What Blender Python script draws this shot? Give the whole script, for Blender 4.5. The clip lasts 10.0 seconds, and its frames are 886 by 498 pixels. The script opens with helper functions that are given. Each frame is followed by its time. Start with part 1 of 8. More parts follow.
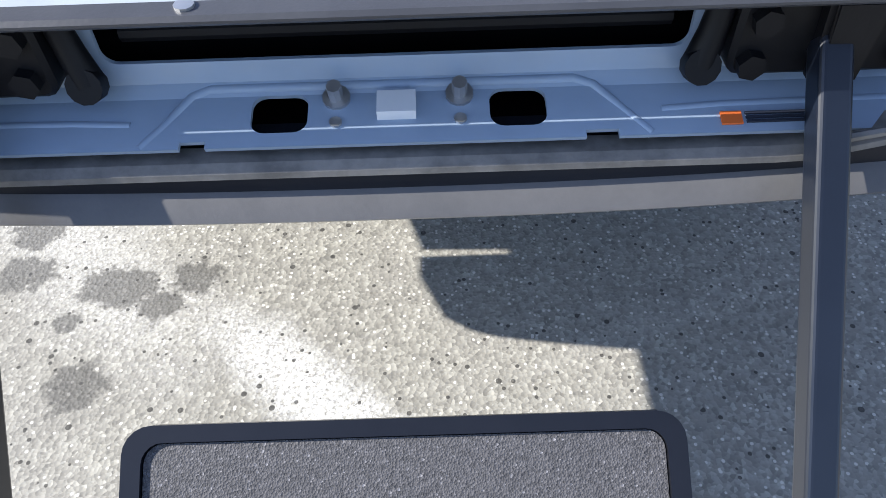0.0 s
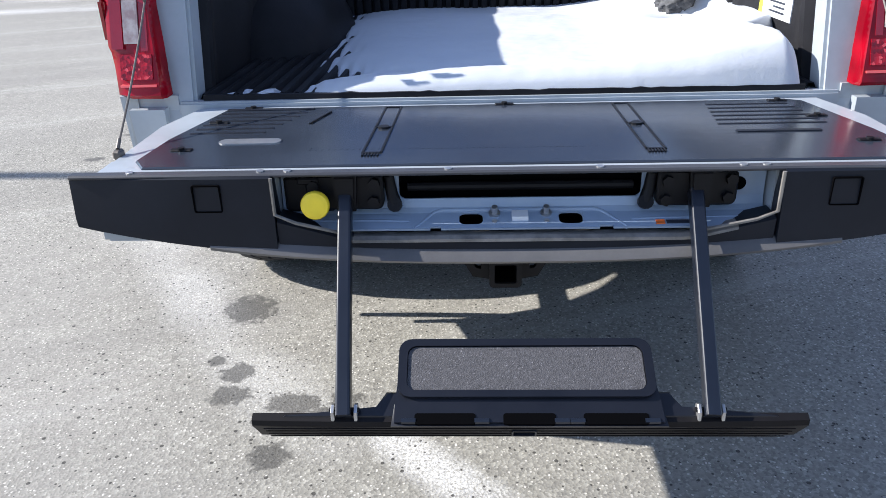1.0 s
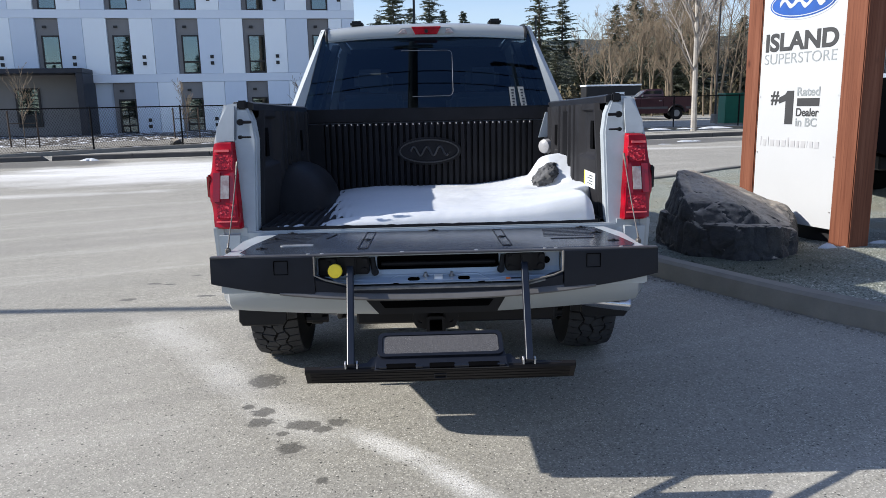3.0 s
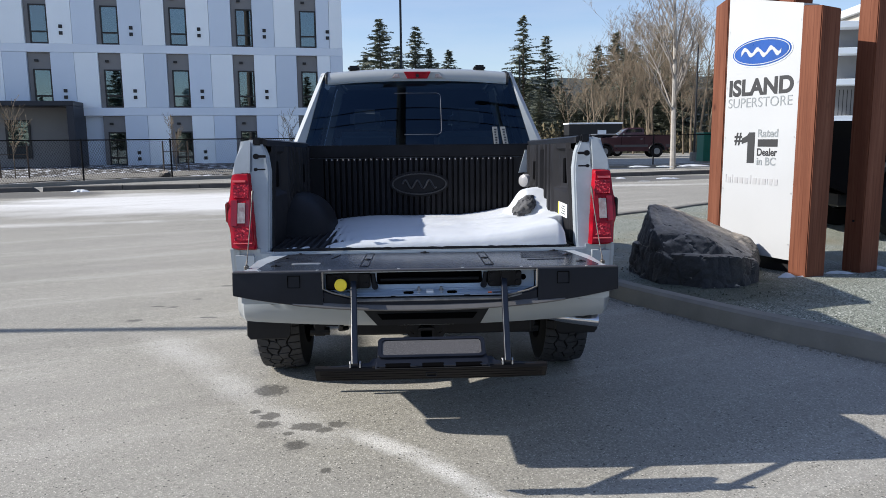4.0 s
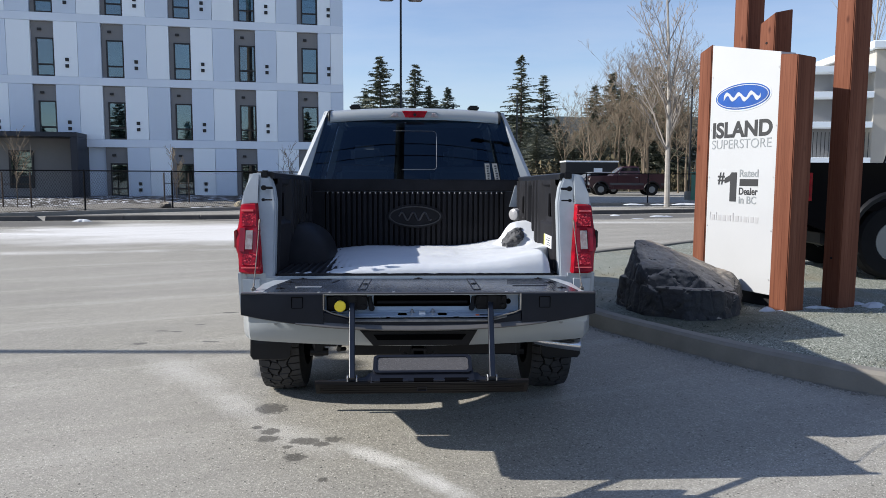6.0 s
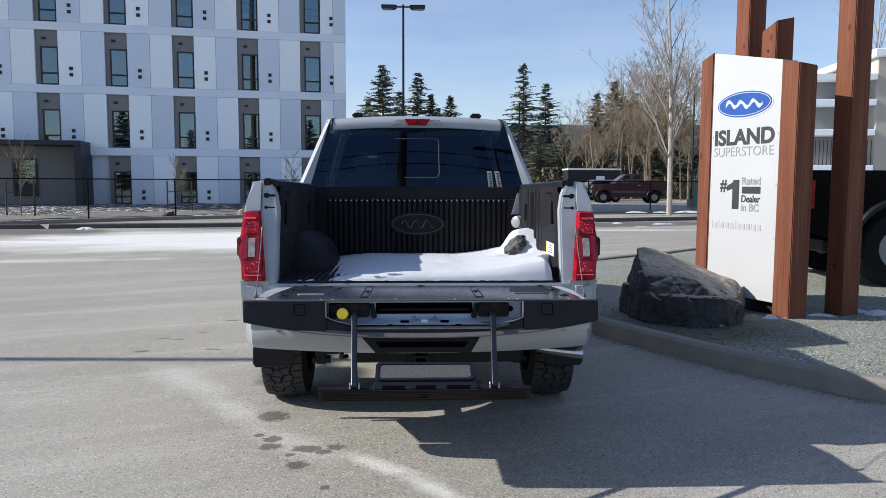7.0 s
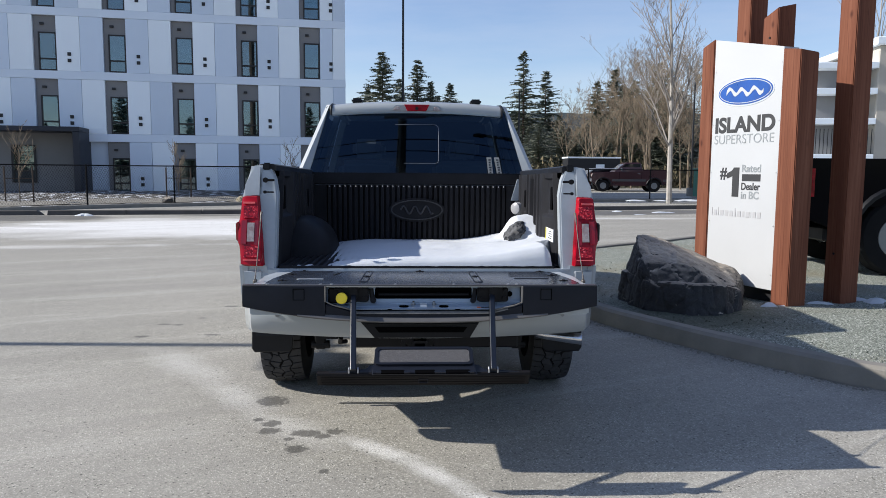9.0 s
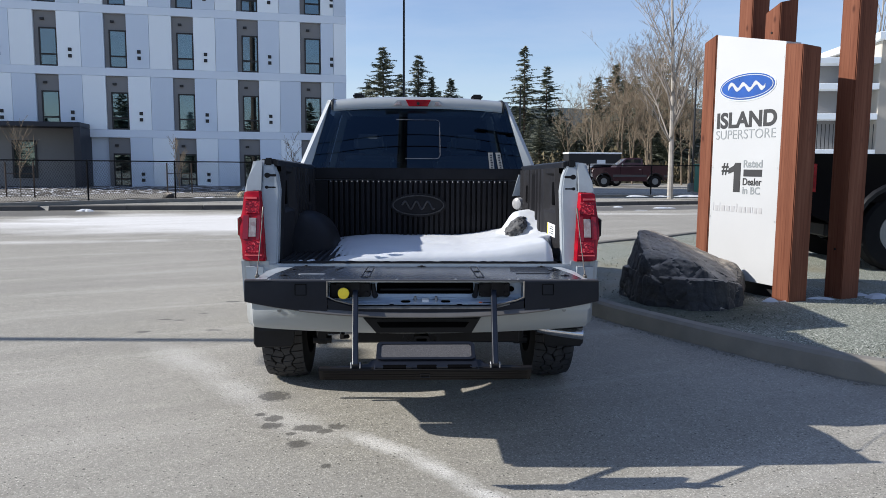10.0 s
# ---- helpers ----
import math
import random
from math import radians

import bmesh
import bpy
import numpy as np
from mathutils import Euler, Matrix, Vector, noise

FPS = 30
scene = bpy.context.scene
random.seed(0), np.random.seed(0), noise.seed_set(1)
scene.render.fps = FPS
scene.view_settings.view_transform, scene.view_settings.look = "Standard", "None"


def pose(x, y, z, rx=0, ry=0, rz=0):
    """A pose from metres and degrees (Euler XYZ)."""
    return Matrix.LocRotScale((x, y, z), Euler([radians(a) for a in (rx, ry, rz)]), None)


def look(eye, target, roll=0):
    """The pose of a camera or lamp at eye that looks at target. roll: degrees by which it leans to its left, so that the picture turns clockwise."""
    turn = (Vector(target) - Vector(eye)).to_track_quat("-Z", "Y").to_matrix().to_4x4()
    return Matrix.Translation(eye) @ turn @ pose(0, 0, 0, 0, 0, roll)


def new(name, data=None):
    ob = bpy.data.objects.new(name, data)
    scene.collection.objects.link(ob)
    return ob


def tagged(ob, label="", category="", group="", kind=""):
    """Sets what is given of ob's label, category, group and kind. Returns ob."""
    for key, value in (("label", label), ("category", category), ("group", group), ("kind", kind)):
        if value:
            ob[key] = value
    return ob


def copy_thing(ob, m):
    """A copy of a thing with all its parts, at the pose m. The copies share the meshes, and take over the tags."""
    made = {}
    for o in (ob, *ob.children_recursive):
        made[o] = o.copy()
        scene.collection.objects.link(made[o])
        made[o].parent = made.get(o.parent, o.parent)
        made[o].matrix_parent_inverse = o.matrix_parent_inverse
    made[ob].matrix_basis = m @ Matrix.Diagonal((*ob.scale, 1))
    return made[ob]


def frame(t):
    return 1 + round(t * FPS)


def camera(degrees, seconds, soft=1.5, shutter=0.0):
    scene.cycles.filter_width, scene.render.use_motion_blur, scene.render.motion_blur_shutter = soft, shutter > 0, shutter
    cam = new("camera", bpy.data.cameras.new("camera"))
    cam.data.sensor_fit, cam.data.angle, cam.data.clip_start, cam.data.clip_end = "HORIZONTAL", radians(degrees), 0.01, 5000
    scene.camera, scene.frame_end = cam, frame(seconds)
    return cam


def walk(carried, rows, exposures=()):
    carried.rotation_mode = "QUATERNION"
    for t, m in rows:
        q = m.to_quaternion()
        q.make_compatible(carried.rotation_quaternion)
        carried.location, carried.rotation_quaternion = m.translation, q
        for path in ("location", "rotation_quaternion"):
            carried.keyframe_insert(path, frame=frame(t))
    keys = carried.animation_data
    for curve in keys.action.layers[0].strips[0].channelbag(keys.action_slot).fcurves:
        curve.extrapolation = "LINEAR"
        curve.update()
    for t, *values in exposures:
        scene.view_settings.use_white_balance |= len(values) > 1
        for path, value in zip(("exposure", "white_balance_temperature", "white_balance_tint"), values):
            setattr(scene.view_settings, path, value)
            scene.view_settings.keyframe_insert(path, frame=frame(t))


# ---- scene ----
cam = camera(62.0, 10.0, soft=0.75)
PATH = [
    (0, (0.046, 0.026, 1.129), (0.037, 1.346, -0.373), -2.1),
    (0.2, (0.016, -0.164, 1.166), (0.023, 1.390, -0.094), -2.3),
    (0.3, (0.004, -0.226, 1.222), (-0.009, 1.343, -0.018), -2.9),
    (0.5, (-0.004, -0.383, 1.263), (-0.092, 1.301, 0.187), -3.7),
    (1, (-0.075, -0.786, 1.307), (-0.159, 1.022, 0.456), -1.7),
    (1.5, (-0.052, -1.207, 1.324), (-0.104, 0.665, 0.619), -1.1),
    (2, (-0.056, -1.575, 1.363), (-0.086, 0.344, 0.799), -1.4),
    (2.5, (-0.077, -1.89, 1.393), (-0.072, 0.057, 0.936), -1.3),
    (3, (-0.027, -2.16, 1.401), (0.015, -0.199, 1.014), -1.2),
    (3.2, (-0.021, -2.261, 1.416), (0.033, -0.295, 1.049), -1.1),
    (4.5, (-0.089, -2.741, 1.412), (0.009, -0.761, 1.151), -0.3),
    (5, (-0.063, -2.829, 1.405), (0.037, -0.846, 1.167), -0.0),
    (5.5, (-0.056, -2.877, 1.412), (0.043, -0.892, 1.193), 0.2),
    (7, (-0.055, -2.888, 1.41), (0.034, -0.898, 1.231), 0.2),
    (7.5, (-0.054, -2.89, 1.403), (0.032, -0.901, 1.221), 0.2),
    (8, (-0.052, -2.888, 1.402), (0.033, -0.899, 1.211), 0.3),
    (8.5, (-0.054, -2.888, 1.399), (0.035, -0.9, 1.197), 0.4),
    (9, (-0.055, -2.885, 1.395), (0.036, -0.898, 1.184), 0.4),
    (9.5, (-0.06, -2.884, 1.394), (0.031, -0.898, 1.175), 0.5),
    (10, (-0.06, -2.886, 1.393), (0.029, -0.9, 1.17), 0.4),
]
walk(cam, [(t, look(eye, target, roll)) for t, eye, target, roll in PATH],
     exposures=[(0, 1.2, 5750, 11), (0.5, 1.23, 5500, 12), (1, 0.92, 5700, 12), (1.5, 0.82, 5800, 11), (2.5, 0.63, 5850, 11), (3.2, 0.56, 5870, 11), (4.5, 0.43, 5880, 11), (10, 0.41, 5880, 11)])

# ---- daylight ----
SUN = Vector((-1.59, 0.06, 1.0)).normalized()
world = bpy.data.worlds.new("world")
scene.world = world
world.use_nodes = True
wn = world.node_tree.nodes
sky = wn.new("ShaderNodeTexSky")
sky.sky_type, sky.sun_disc = "NISHITA", False
sky.sun_elevation, sky.sun_rotation = math.asin(SUN.z), math.atan2(SUN.x, SUN.y)
sky.air_density, sky.dust_density, sky.ozone_density = 1.0, 0.35, 1.8
paler = wn.new("ShaderNodeHueSaturation")
paler.inputs["Saturation"].default_value = 0.96
paler.inputs["Hue"].default_value = 0.508
world.node_tree.links.new(sky.outputs[0], paler.inputs["Color"])
# thin high cloud
veil = wn.new("ShaderNodeTexNoise")
veil.inputs["Scale"].default_value, veil.inputs["Detail"].default_value, veil.inputs["Roughness"].default_value = 1.6, 7.0, 0.6
stretch = wn.new("ShaderNodeMapping")
stretch.inputs["Scale"].default_value = (1.0, 1.0, 6.0)
stretch.inputs["Rotation"].default_value = (0.0, 0.16, 0.0)
world.node_tree.links.new(wn.new("ShaderNodeTexCoord").outputs["Generated"], stretch.inputs[0])
world.node_tree.links.new(stretch.outputs[0], veil.inputs["Vector"])
thin = wn.new("ShaderNodeMapRange")
for k, v in (("From Min", 0.42), ("From Max", 0.72), ("To Min", 0.03), ("To Max", 0.36)):
    thin.inputs[k].default_value = v
world.node_tree.links.new(veil.outputs[0], thin.inputs["Value"])
clouded = wn.new("ShaderNodeMix")
clouded.data_type = "RGBA"
clouded.inputs[7].default_value = (5.3, 5.4, 5.7, 1)
world.node_tree.links.new(thin.outputs[0], clouded.inputs[0])
world.node_tree.links.new(paler.outputs[0], clouded.inputs[6])
world.node_tree.links.new(clouded.outputs[2], wn["Background"].inputs[0])
wn["Background"].inputs[1].default_value = 0.107
sun = bpy.data.lights.new("sun", "SUN")
sun.energy, sun.angle, sun.color = 5.0, radians(0.53), (1.0, 0.9, 0.745)
new("sun", sun).matrix_world = look(SUN * 40, (0, 0, 0))


# ---- materials ----
def nodes_of(name):
    m = bpy.data.materials.new(name)
    m.use_nodes = True
    nt = m.node_tree
    return m, nt, nt.nodes["Principled BSDF"]


def add(nt, kind, **values):
    n = nt.nodes.new(kind)
    for k, v in values.items():
        n.inputs[k].default_value = v
    return n


def noise_tex(nt, scale, detail=4.0, rough=0.6, coords=None):
    n = add(nt, "ShaderNodeTexNoise", Scale=scale, Detail=detail, Roughness=rough)
    nt.links.new((coords or place_of(nt)), n.inputs["Vector"])
    return n


def place_of(nt):
    for n in nt.nodes:
        if n.bl_idname == "ShaderNodeTexCoord":
            return n.outputs["Object"]
    return nt.nodes.new("ShaderNodeTexCoord").outputs["Object"]


def ramp(nt, fac, stops):
    r = nt.nodes.new("ShaderNodeValToRGB")
    while len(r.color_ramp.elements) < len(stops):
        r.color_ramp.elements.new(0.5)
    for e, (p, c) in zip(r.color_ramp.elements, stops):
        e.position, e.color = p, (*c, 1) if len(c) == 3 else c
    nt.links.new(fac, r.inputs[0])
    return r.outputs[0]


def mixed(nt, fac, a, b, how="MIX"):
    m = nt.nodes.new("ShaderNodeMix")
    m.data_type, m.blend_type = "RGBA", how
    for sock, v in ((m.inputs[0], fac), (m.inputs[6], a), (m.inputs[7], b)):
        if isinstance(v, (int, float)):
            sock.default_value = v
        elif isinstance(v, tuple):
            sock.default_value = (*v, 1)
        else:
            nt.links.new(v, sock)
    return m.outputs[2]


def math_node(nt, op, a, b=0.0, clamp=False):
    m = nt.nodes.new("ShaderNodeMath")
    m.operation, m.use_clamp = op, clamp
    for sock, v in zip(m.inputs, (a, b)):
        if isinstance(v, (int, float)):
            sock.default_value = v
        else:
            nt.links.new(v, sock)
    return m.outputs[0]


def bumped(nt, bsdf, height, strength, distance):
    b = add(nt, "ShaderNodeBump", Strength=strength, Distance=distance)
    nt.links.new(height, b.inputs["Height"])
    nt.links.new(b.outputs[0], bsdf.inputs["Normal"])
    return b


def matter(name, colour, rough=0.6, metal=0.0, vary=0.12, grain=60.0, blotch=2.5, bump=0.15, depth=0.002, coat=0.0, spec=0.5, each=0.0):
    """A plain surface with grain, blotches and fine relief."""
    m, nt, b = nodes_of(name)
    fine, broad = noise_tex(nt, grain), noise_tex(nt, blotch, 5.0)
    dark = tuple(c * (1 - vary) for c in colour)
    light = tuple(min(1.0, c * (1 + vary)) for c in colour)
    col = mixed(nt, fine.outputs[0], dark, light)
    col = mixed(nt, 0.6, col, ramp(nt, broad.outputs[0], [(0.35, dark), (0.65, light)]))
    if each:
        info = nt.nodes.new("ShaderNodeObjectInfo")
        hs = nt.nodes.new("ShaderNodeHueSaturation")
        nt.links.new(math_node(nt, "ADD", math_node(nt, "MULTIPLY", info.outputs["Random"], 2 * each), 1 - each), hs.inputs["Value"])
        nt.links.new(col, hs.inputs["Color"])
        col = hs.outputs[0]
    nt.links.new(col, b.inputs["Base Color"])
    b.inputs["Metallic"].default_value = metal
    b.inputs["Specular IOR Level"].default_value = spec
    b.inputs["Coat Weight"].default_value = coat
    b.inputs["Coat Roughness"].default_value = 0.05
    rr = math_node(nt, "ADD", math_node(nt, "MULTIPLY", broad.outputs[0], 0.2), rough - 0.1, True)
    nt.links.new(rr, b.inputs["Roughness"])
    if bump:
        bumped(nt, b, fine.outputs[0], bump, depth)
    return m


PAINT = matter("pale_grey_paint", (0.32, 0.342, 0.352), 0.35, 0.0, 0.05, 9.0, 1.2, 0.0, coat=0.8)
PAINT_INNER = matter("pale_inner_paint", (0.37, 0.405, 0.435), 0.38, 0.0, 0.12, 45.0, 9.0, 0.05, coat=0.3)
BLACK = matter("black_plastic", (0.008, 0.0085, 0.011), 0.46, 0.0, 0.25, 400.0, 6.0, 0.25, 0.0006, spec=0.3)
LINER = matter("bed_liner_plastic", (0.02, 0.02, 0.0225), 0.5, 0.0, 0.3, 120.0, 5.0, 0.15, 0.0012, spec=0.07)
PANEL = matter("tailgate_panel_plastic", (0.029, 0.036, 0.050), 0.22, 0.0, 0.2, 500.0, 4.0, 0.03, 0.0002, spec=0.5)
APPLIQUE = matter("charcoal_plastic", (0.014, 0.0165, 0.0235), 0.42, 0.0, 0.25, 500.0, 5.0, 0.15, 0.0005, spec=0.2)
DARK = matter("dark_steel", (0.007, 0.007, 0.0085), 0.5, 0.0, 0.3, 80.0, 8.0, 0.15, spec=0.22)
# black enamel; the blue sky's reflection is put into its colour
ARM = matter("sky_tinted_black_enamel", (0.007, 0.010, 0.018), 0.32, 0.0, 0.2, 60.0, 8.0, 0.05, spec=0.6)
ENAMEL = matter("black_enamel", (0.008, 0.009, 0.013), 0.3, 0.0, 0.2, 60.0, 8.0, 0.05)
# pale paint; blue skylight in the shaded recess is put into its colour
PRESSED = matter("sky_tinted_inner_paint", (0.33, 0.41, 0.52), 0.34, 0.0, 0.08, 40.0, 5.0, 0.05, coat=0.4)
# near-black colour stands in for the shade inside openings
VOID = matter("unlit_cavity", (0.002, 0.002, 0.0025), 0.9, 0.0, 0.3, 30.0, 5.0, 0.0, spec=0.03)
CHROME = matter("bright_metal", (0.72, 0.72, 0.74), 0.18, 1.0, 0.05, 60.0, 8.0, 0.02)
ZINC = matter("zinc_plate", (0.5, 0.5, 0.5), 0.42, 0.9, 0.15, 120.0, 20.0, 0.1)
RUBBER = matter("tyre_rubber", (0.010, 0.010, 0.011), 0.85, 0.0, 0.35, 90.0, 7.0, 0.3, 0.002, spec=0.2)
LUG = matter("tread_rubber", (0.05, 0.05, 0.053), 0.8, 0.0, 0.35, 60.0, 9.0, 0.3, 0.002, spec=0.2)
YELLOW = matter("yellow_cap", (0.93, 0.70, 0.03), 0.45, 0.0, 0.08, 60.0, 20.0, 0.1)
ORANGE = matter("orange_sticker", (0.75, 0.16, 0.03), 0.5, 0.0, 0.05, 60.0, 20.0, 0.0)
WHITE_STICKER = matter("white_sticker", (0.75, 0.76, 0.76), 0.5, 0.0, 0.05, 60.0, 20.0, 0.0)
YELLOW_STICKER = matter("yellow_sticker", (0.6, 0.55, 0.05), 0.5, 0.0, 0.05, 60.0, 20.0, 0.0)
BLUE_STICKER = matter("blue_black_ink", (0.02, 0.025, 0.04), 0.6, 0.0, 0.05, 60.0, 20.0, 0.0)
CONCRETE = matter("kerb_concrete", (0.21, 0.198, 0.174), 0.9, 0.0, 0.22, 120.0, 3.0, 0.5, 0.004)
TEXT_DARK = matter("dark_lettering", (0.03, 0.03, 0.032), 0.5, 0.0, 0.1, 30.0, 4.0, 0.0)
TEXT_GREY = matter("grey_lettering", (0.25, 0.27, 0.28), 0.5, 0.0, 0.05, 30.0, 4.0, 0.0)
SIGN_WHITE = matter("sign_white", (0.47, 0.48, 0.49), 0.4, 0.0, 0.03, 40.0, 1.5, 0.02)
OVAL_BLUE = matter("oval_blue", (0.015, 0.07, 0.3), 0.3, 0.0, 0.25, 6.0, 4.0, 0.0)
OVAL_RIM = matter("oval_rim", (0.6, 0.63, 0.68), 0.3, 0.3, 0.05, 20.0, 4.0, 0.0)
CREAM = matter("cream_render", (0.46, 0.43, 0.375), 0.8, 0.0, 0.06, 20.0, 1.0, 0.1)
GREEN_BOX = matter("green_enamel", (0.01, 0.12, 0.075), 0.5, 0.0, 0.15, 20.0, 2.0, 0.05)
MAROON = matter("maroon_paint", (0.038, 0.009, 0.013), 0.3, 0.0, 0.1, 10.0, 1.0, 0.0, coat=0.6)
STEP_BLACK = matter("brown_black_plastic", (0.010, 0.009, 0.0095), 0.5, 0.0, 0.25, 300.0, 6.0, 0.15, 0.0005, spec=0.16)
DUSTED = matter("snow_dusted_plastic", (0.085, 0.086, 0.09), 0.75, 0.0, 0.7, 160.0, 30.0, 0.4, 0.003, spec=0.2)
BLACK_PAINT = matter("black_paint", (0.002, 0.0022, 0.004), 0.12, 0.0, 0.2, 10.0, 1.0, 0.0, coat=0.0, spec=0.05)
SILVER = matter("silver_paint", (0.22, 0.23, 0.24), 0.35, 0.3, 0.05, 10.0, 1.0, 0.0, coat=0.5)
CLAD_WHITE = matter("white_cladding", (0.87, 0.93, 0.98), 0.6, 0.0, 0.02, 20.0, 0.5, 0.05, each=0.04)
CLAD_GREY = matter("pale_grey_cladding", (0.66, 0.74, 0.85), 0.6, 0.0, 0.03, 20.0, 0.5, 0.05, each=0.05)
BAND = matter("band_cladding", (0.73, 0.8, 0.89), 0.6, 0.0, 0.03, 20.0, 0.5, 0.05)
TAUPE = matter("taupe_cladding", (0.215, 0.213, 0.216), 0.7, 0.0, 0.08, 20.0, 0.8, 0.1, each=0.06)
CANOPY = matter("dark_canopy", (0.012, 0.016, 0.028), 0.5, 0.0, 0.2, 20.0, 1.0, 0.05)
FENCING = matter("black_coated_wire", (0.01, 0.01, 0.011), 0.75, 0.0, 0.2, 40.0, 3.0, 0.0, spec=0.08)
FRAME = matter("dark_window_frame", (0.012, 0.012, 0.014), 0.45, 0.0, 0.2, 40.0, 3.0, 0.0)
# teal blinds; their brightness also stands for sky mirrored in the panes
BLIND = matter("window_blind", (0.56, 0.68, 0.72), 0.7, 0.0, 0.15, 20.0, 0.9, 0.0, each=0.35)
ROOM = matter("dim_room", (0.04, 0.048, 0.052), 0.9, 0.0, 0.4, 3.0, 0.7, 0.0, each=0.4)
BIRCH = matter("pale_bark", (0.36, 0.335, 0.3), 0.85, 0.0, 0.3, 14.0, 3.0, 0.4, 0.01)
TWIG = matter("bare_twigs", (0.185, 0.145, 0.10), 0.85, 0.0, 0.3, 8.0, 1.0, 0.0)
BARK = matter("conifer_bark", (0.075, 0.055, 0.042), 0.9, 0.0, 0.3, 8.0, 1.0, 0.3, 0.02)
SHRUB = matter("dry_scrub", (0.125, 0.105, 0.058), 0.9, 0.0, 0.35, 2.0, 0.4, 0.0)


def lens_red():
    m, nt, b = nodes_of("red_lens")
    w = add(nt, "ShaderNodeTexWave", Scale=22.0, Distortion=0.0)
    w.bands_direction = "Z"
    nt.links.new(place_of(nt), w.inputs["Vector"])
    nt.links.new(mixed(nt, ramp(nt, noise_tex(nt, 9.0, 2.0).outputs[0], [(0.35, (0, 0, 0)), (0.65, (1, 1, 1))]), (0.16, 0.0005, 0.006), (0.35, 0.0025, 0.013)), b.inputs["Base Color"])
    b.inputs["Roughness"].default_value = 0.12
    b.inputs["Specular IOR Level"].default_value = 0.25
    bumped(nt, b, w.outputs[0], 0.12, 0.001)
    return m


def facet_red():
    m, nt, b = nodes_of("faceted_red_lens")
    v = add(nt, "ShaderNodeTexVoronoi", Scale=130.0)
    nt.links.new(place_of(nt), v.inputs["Vector"])
    sp = nt.nodes.new("ShaderNodeSeparateColor")
    nt.links.new(v.outputs["Color"], sp.inputs[0])
    # lightest cells put the lens's sparkle into the colour
    nt.links.new(ramp(nt, sp.outputs[0], [(0.1, (0.16, 0.001, 0.006)), (0.6, (0.36, 0.004, 0.014)), (0.85, (0.52, 0.01, 0.02)), (0.97, (0.8, 0.09, 0.10))]), b.inputs["Base Color"])
    b.inputs["Roughness"].default_value = 0.12
    bumped(nt, b, v.outputs["Distance"], 0.3, 0.002)
    return m


def clear_lens():
    m, nt, b = nodes_of("clear_lens")
    n = noise_tex(nt, 45.0, 3.0)
    nt.links.new(ramp(nt, n.outputs[0], [(0.35, (0.3, 0.22, 0.22)), (0.5, (0.36, 0.3, 0.29)), (0.68, (0.46, 0.41, 0.4))]), b.inputs["Base Color"])
    b.inputs["Roughness"].default_value = 0.12
    bumped(nt, b, n.outputs[0], 0.25, 0.002)
    return m


def pane(name, tint, ior=1.5, rough=0.0, sheen=(1, 1, 1)):
    """Tinted glass: what is behind it, dimmed, and a mirror that grows at a slant."""
    m = bpy.data.materials.new(name)
    m.use_nodes = True
    nt = m.node_tree
    nt.nodes.clear()
    out = nt.nodes.new("ShaderNodeOutputMaterial")
    t = nt.nodes.new("ShaderNodeBsdfTransparent")
    t.inputs[0].default_value = (*tint, 1)
    g = nt.nodes.new("ShaderNodeBsdfGlossy")
    g.inputs["Roughness"].default_value = rough
    g.inputs[0].default_value = (*sheen, 1)
    f = nt.nodes.new("ShaderNodeFresnel")
    f.inputs[0].default_value = ior
    mx = nt.nodes.new("ShaderNodeMixShader")
    for a, b in ((f.outputs[0], mx.inputs[0]), (t.outputs[0], mx.inputs[1]), (g.outputs[0], mx.inputs[2]), (mx.outputs[0], out.inputs[0])):
        nt.links.new(a, b)
    return m


def snow_matter():
    m, nt, b = nodes_of("snow")
    n = noise_tex(nt, 45.0, 6.0, 0.7)
    v = noise_tex(nt, 8.0, 4.0)
    nt.links.new(mixed(nt, v.outputs[0], (0.49, 0.52, 0.565), (0.575, 0.595, 0.615)), b.inputs["Base Color"])
    b.inputs["Roughness"].default_value = 0.75
    b.inputs["Subsurface Weight"].default_value = 0.25
    b.inputs["Subsurface Radius"].default_value = (0.02, 0.02, 0.025)
    bumped(nt, b, math_node(nt, "ADD", n.outputs[0], math_node(nt, "MULTIPLY", v.outputs[0], 3.0)), 0.12, 0.008)
    return m


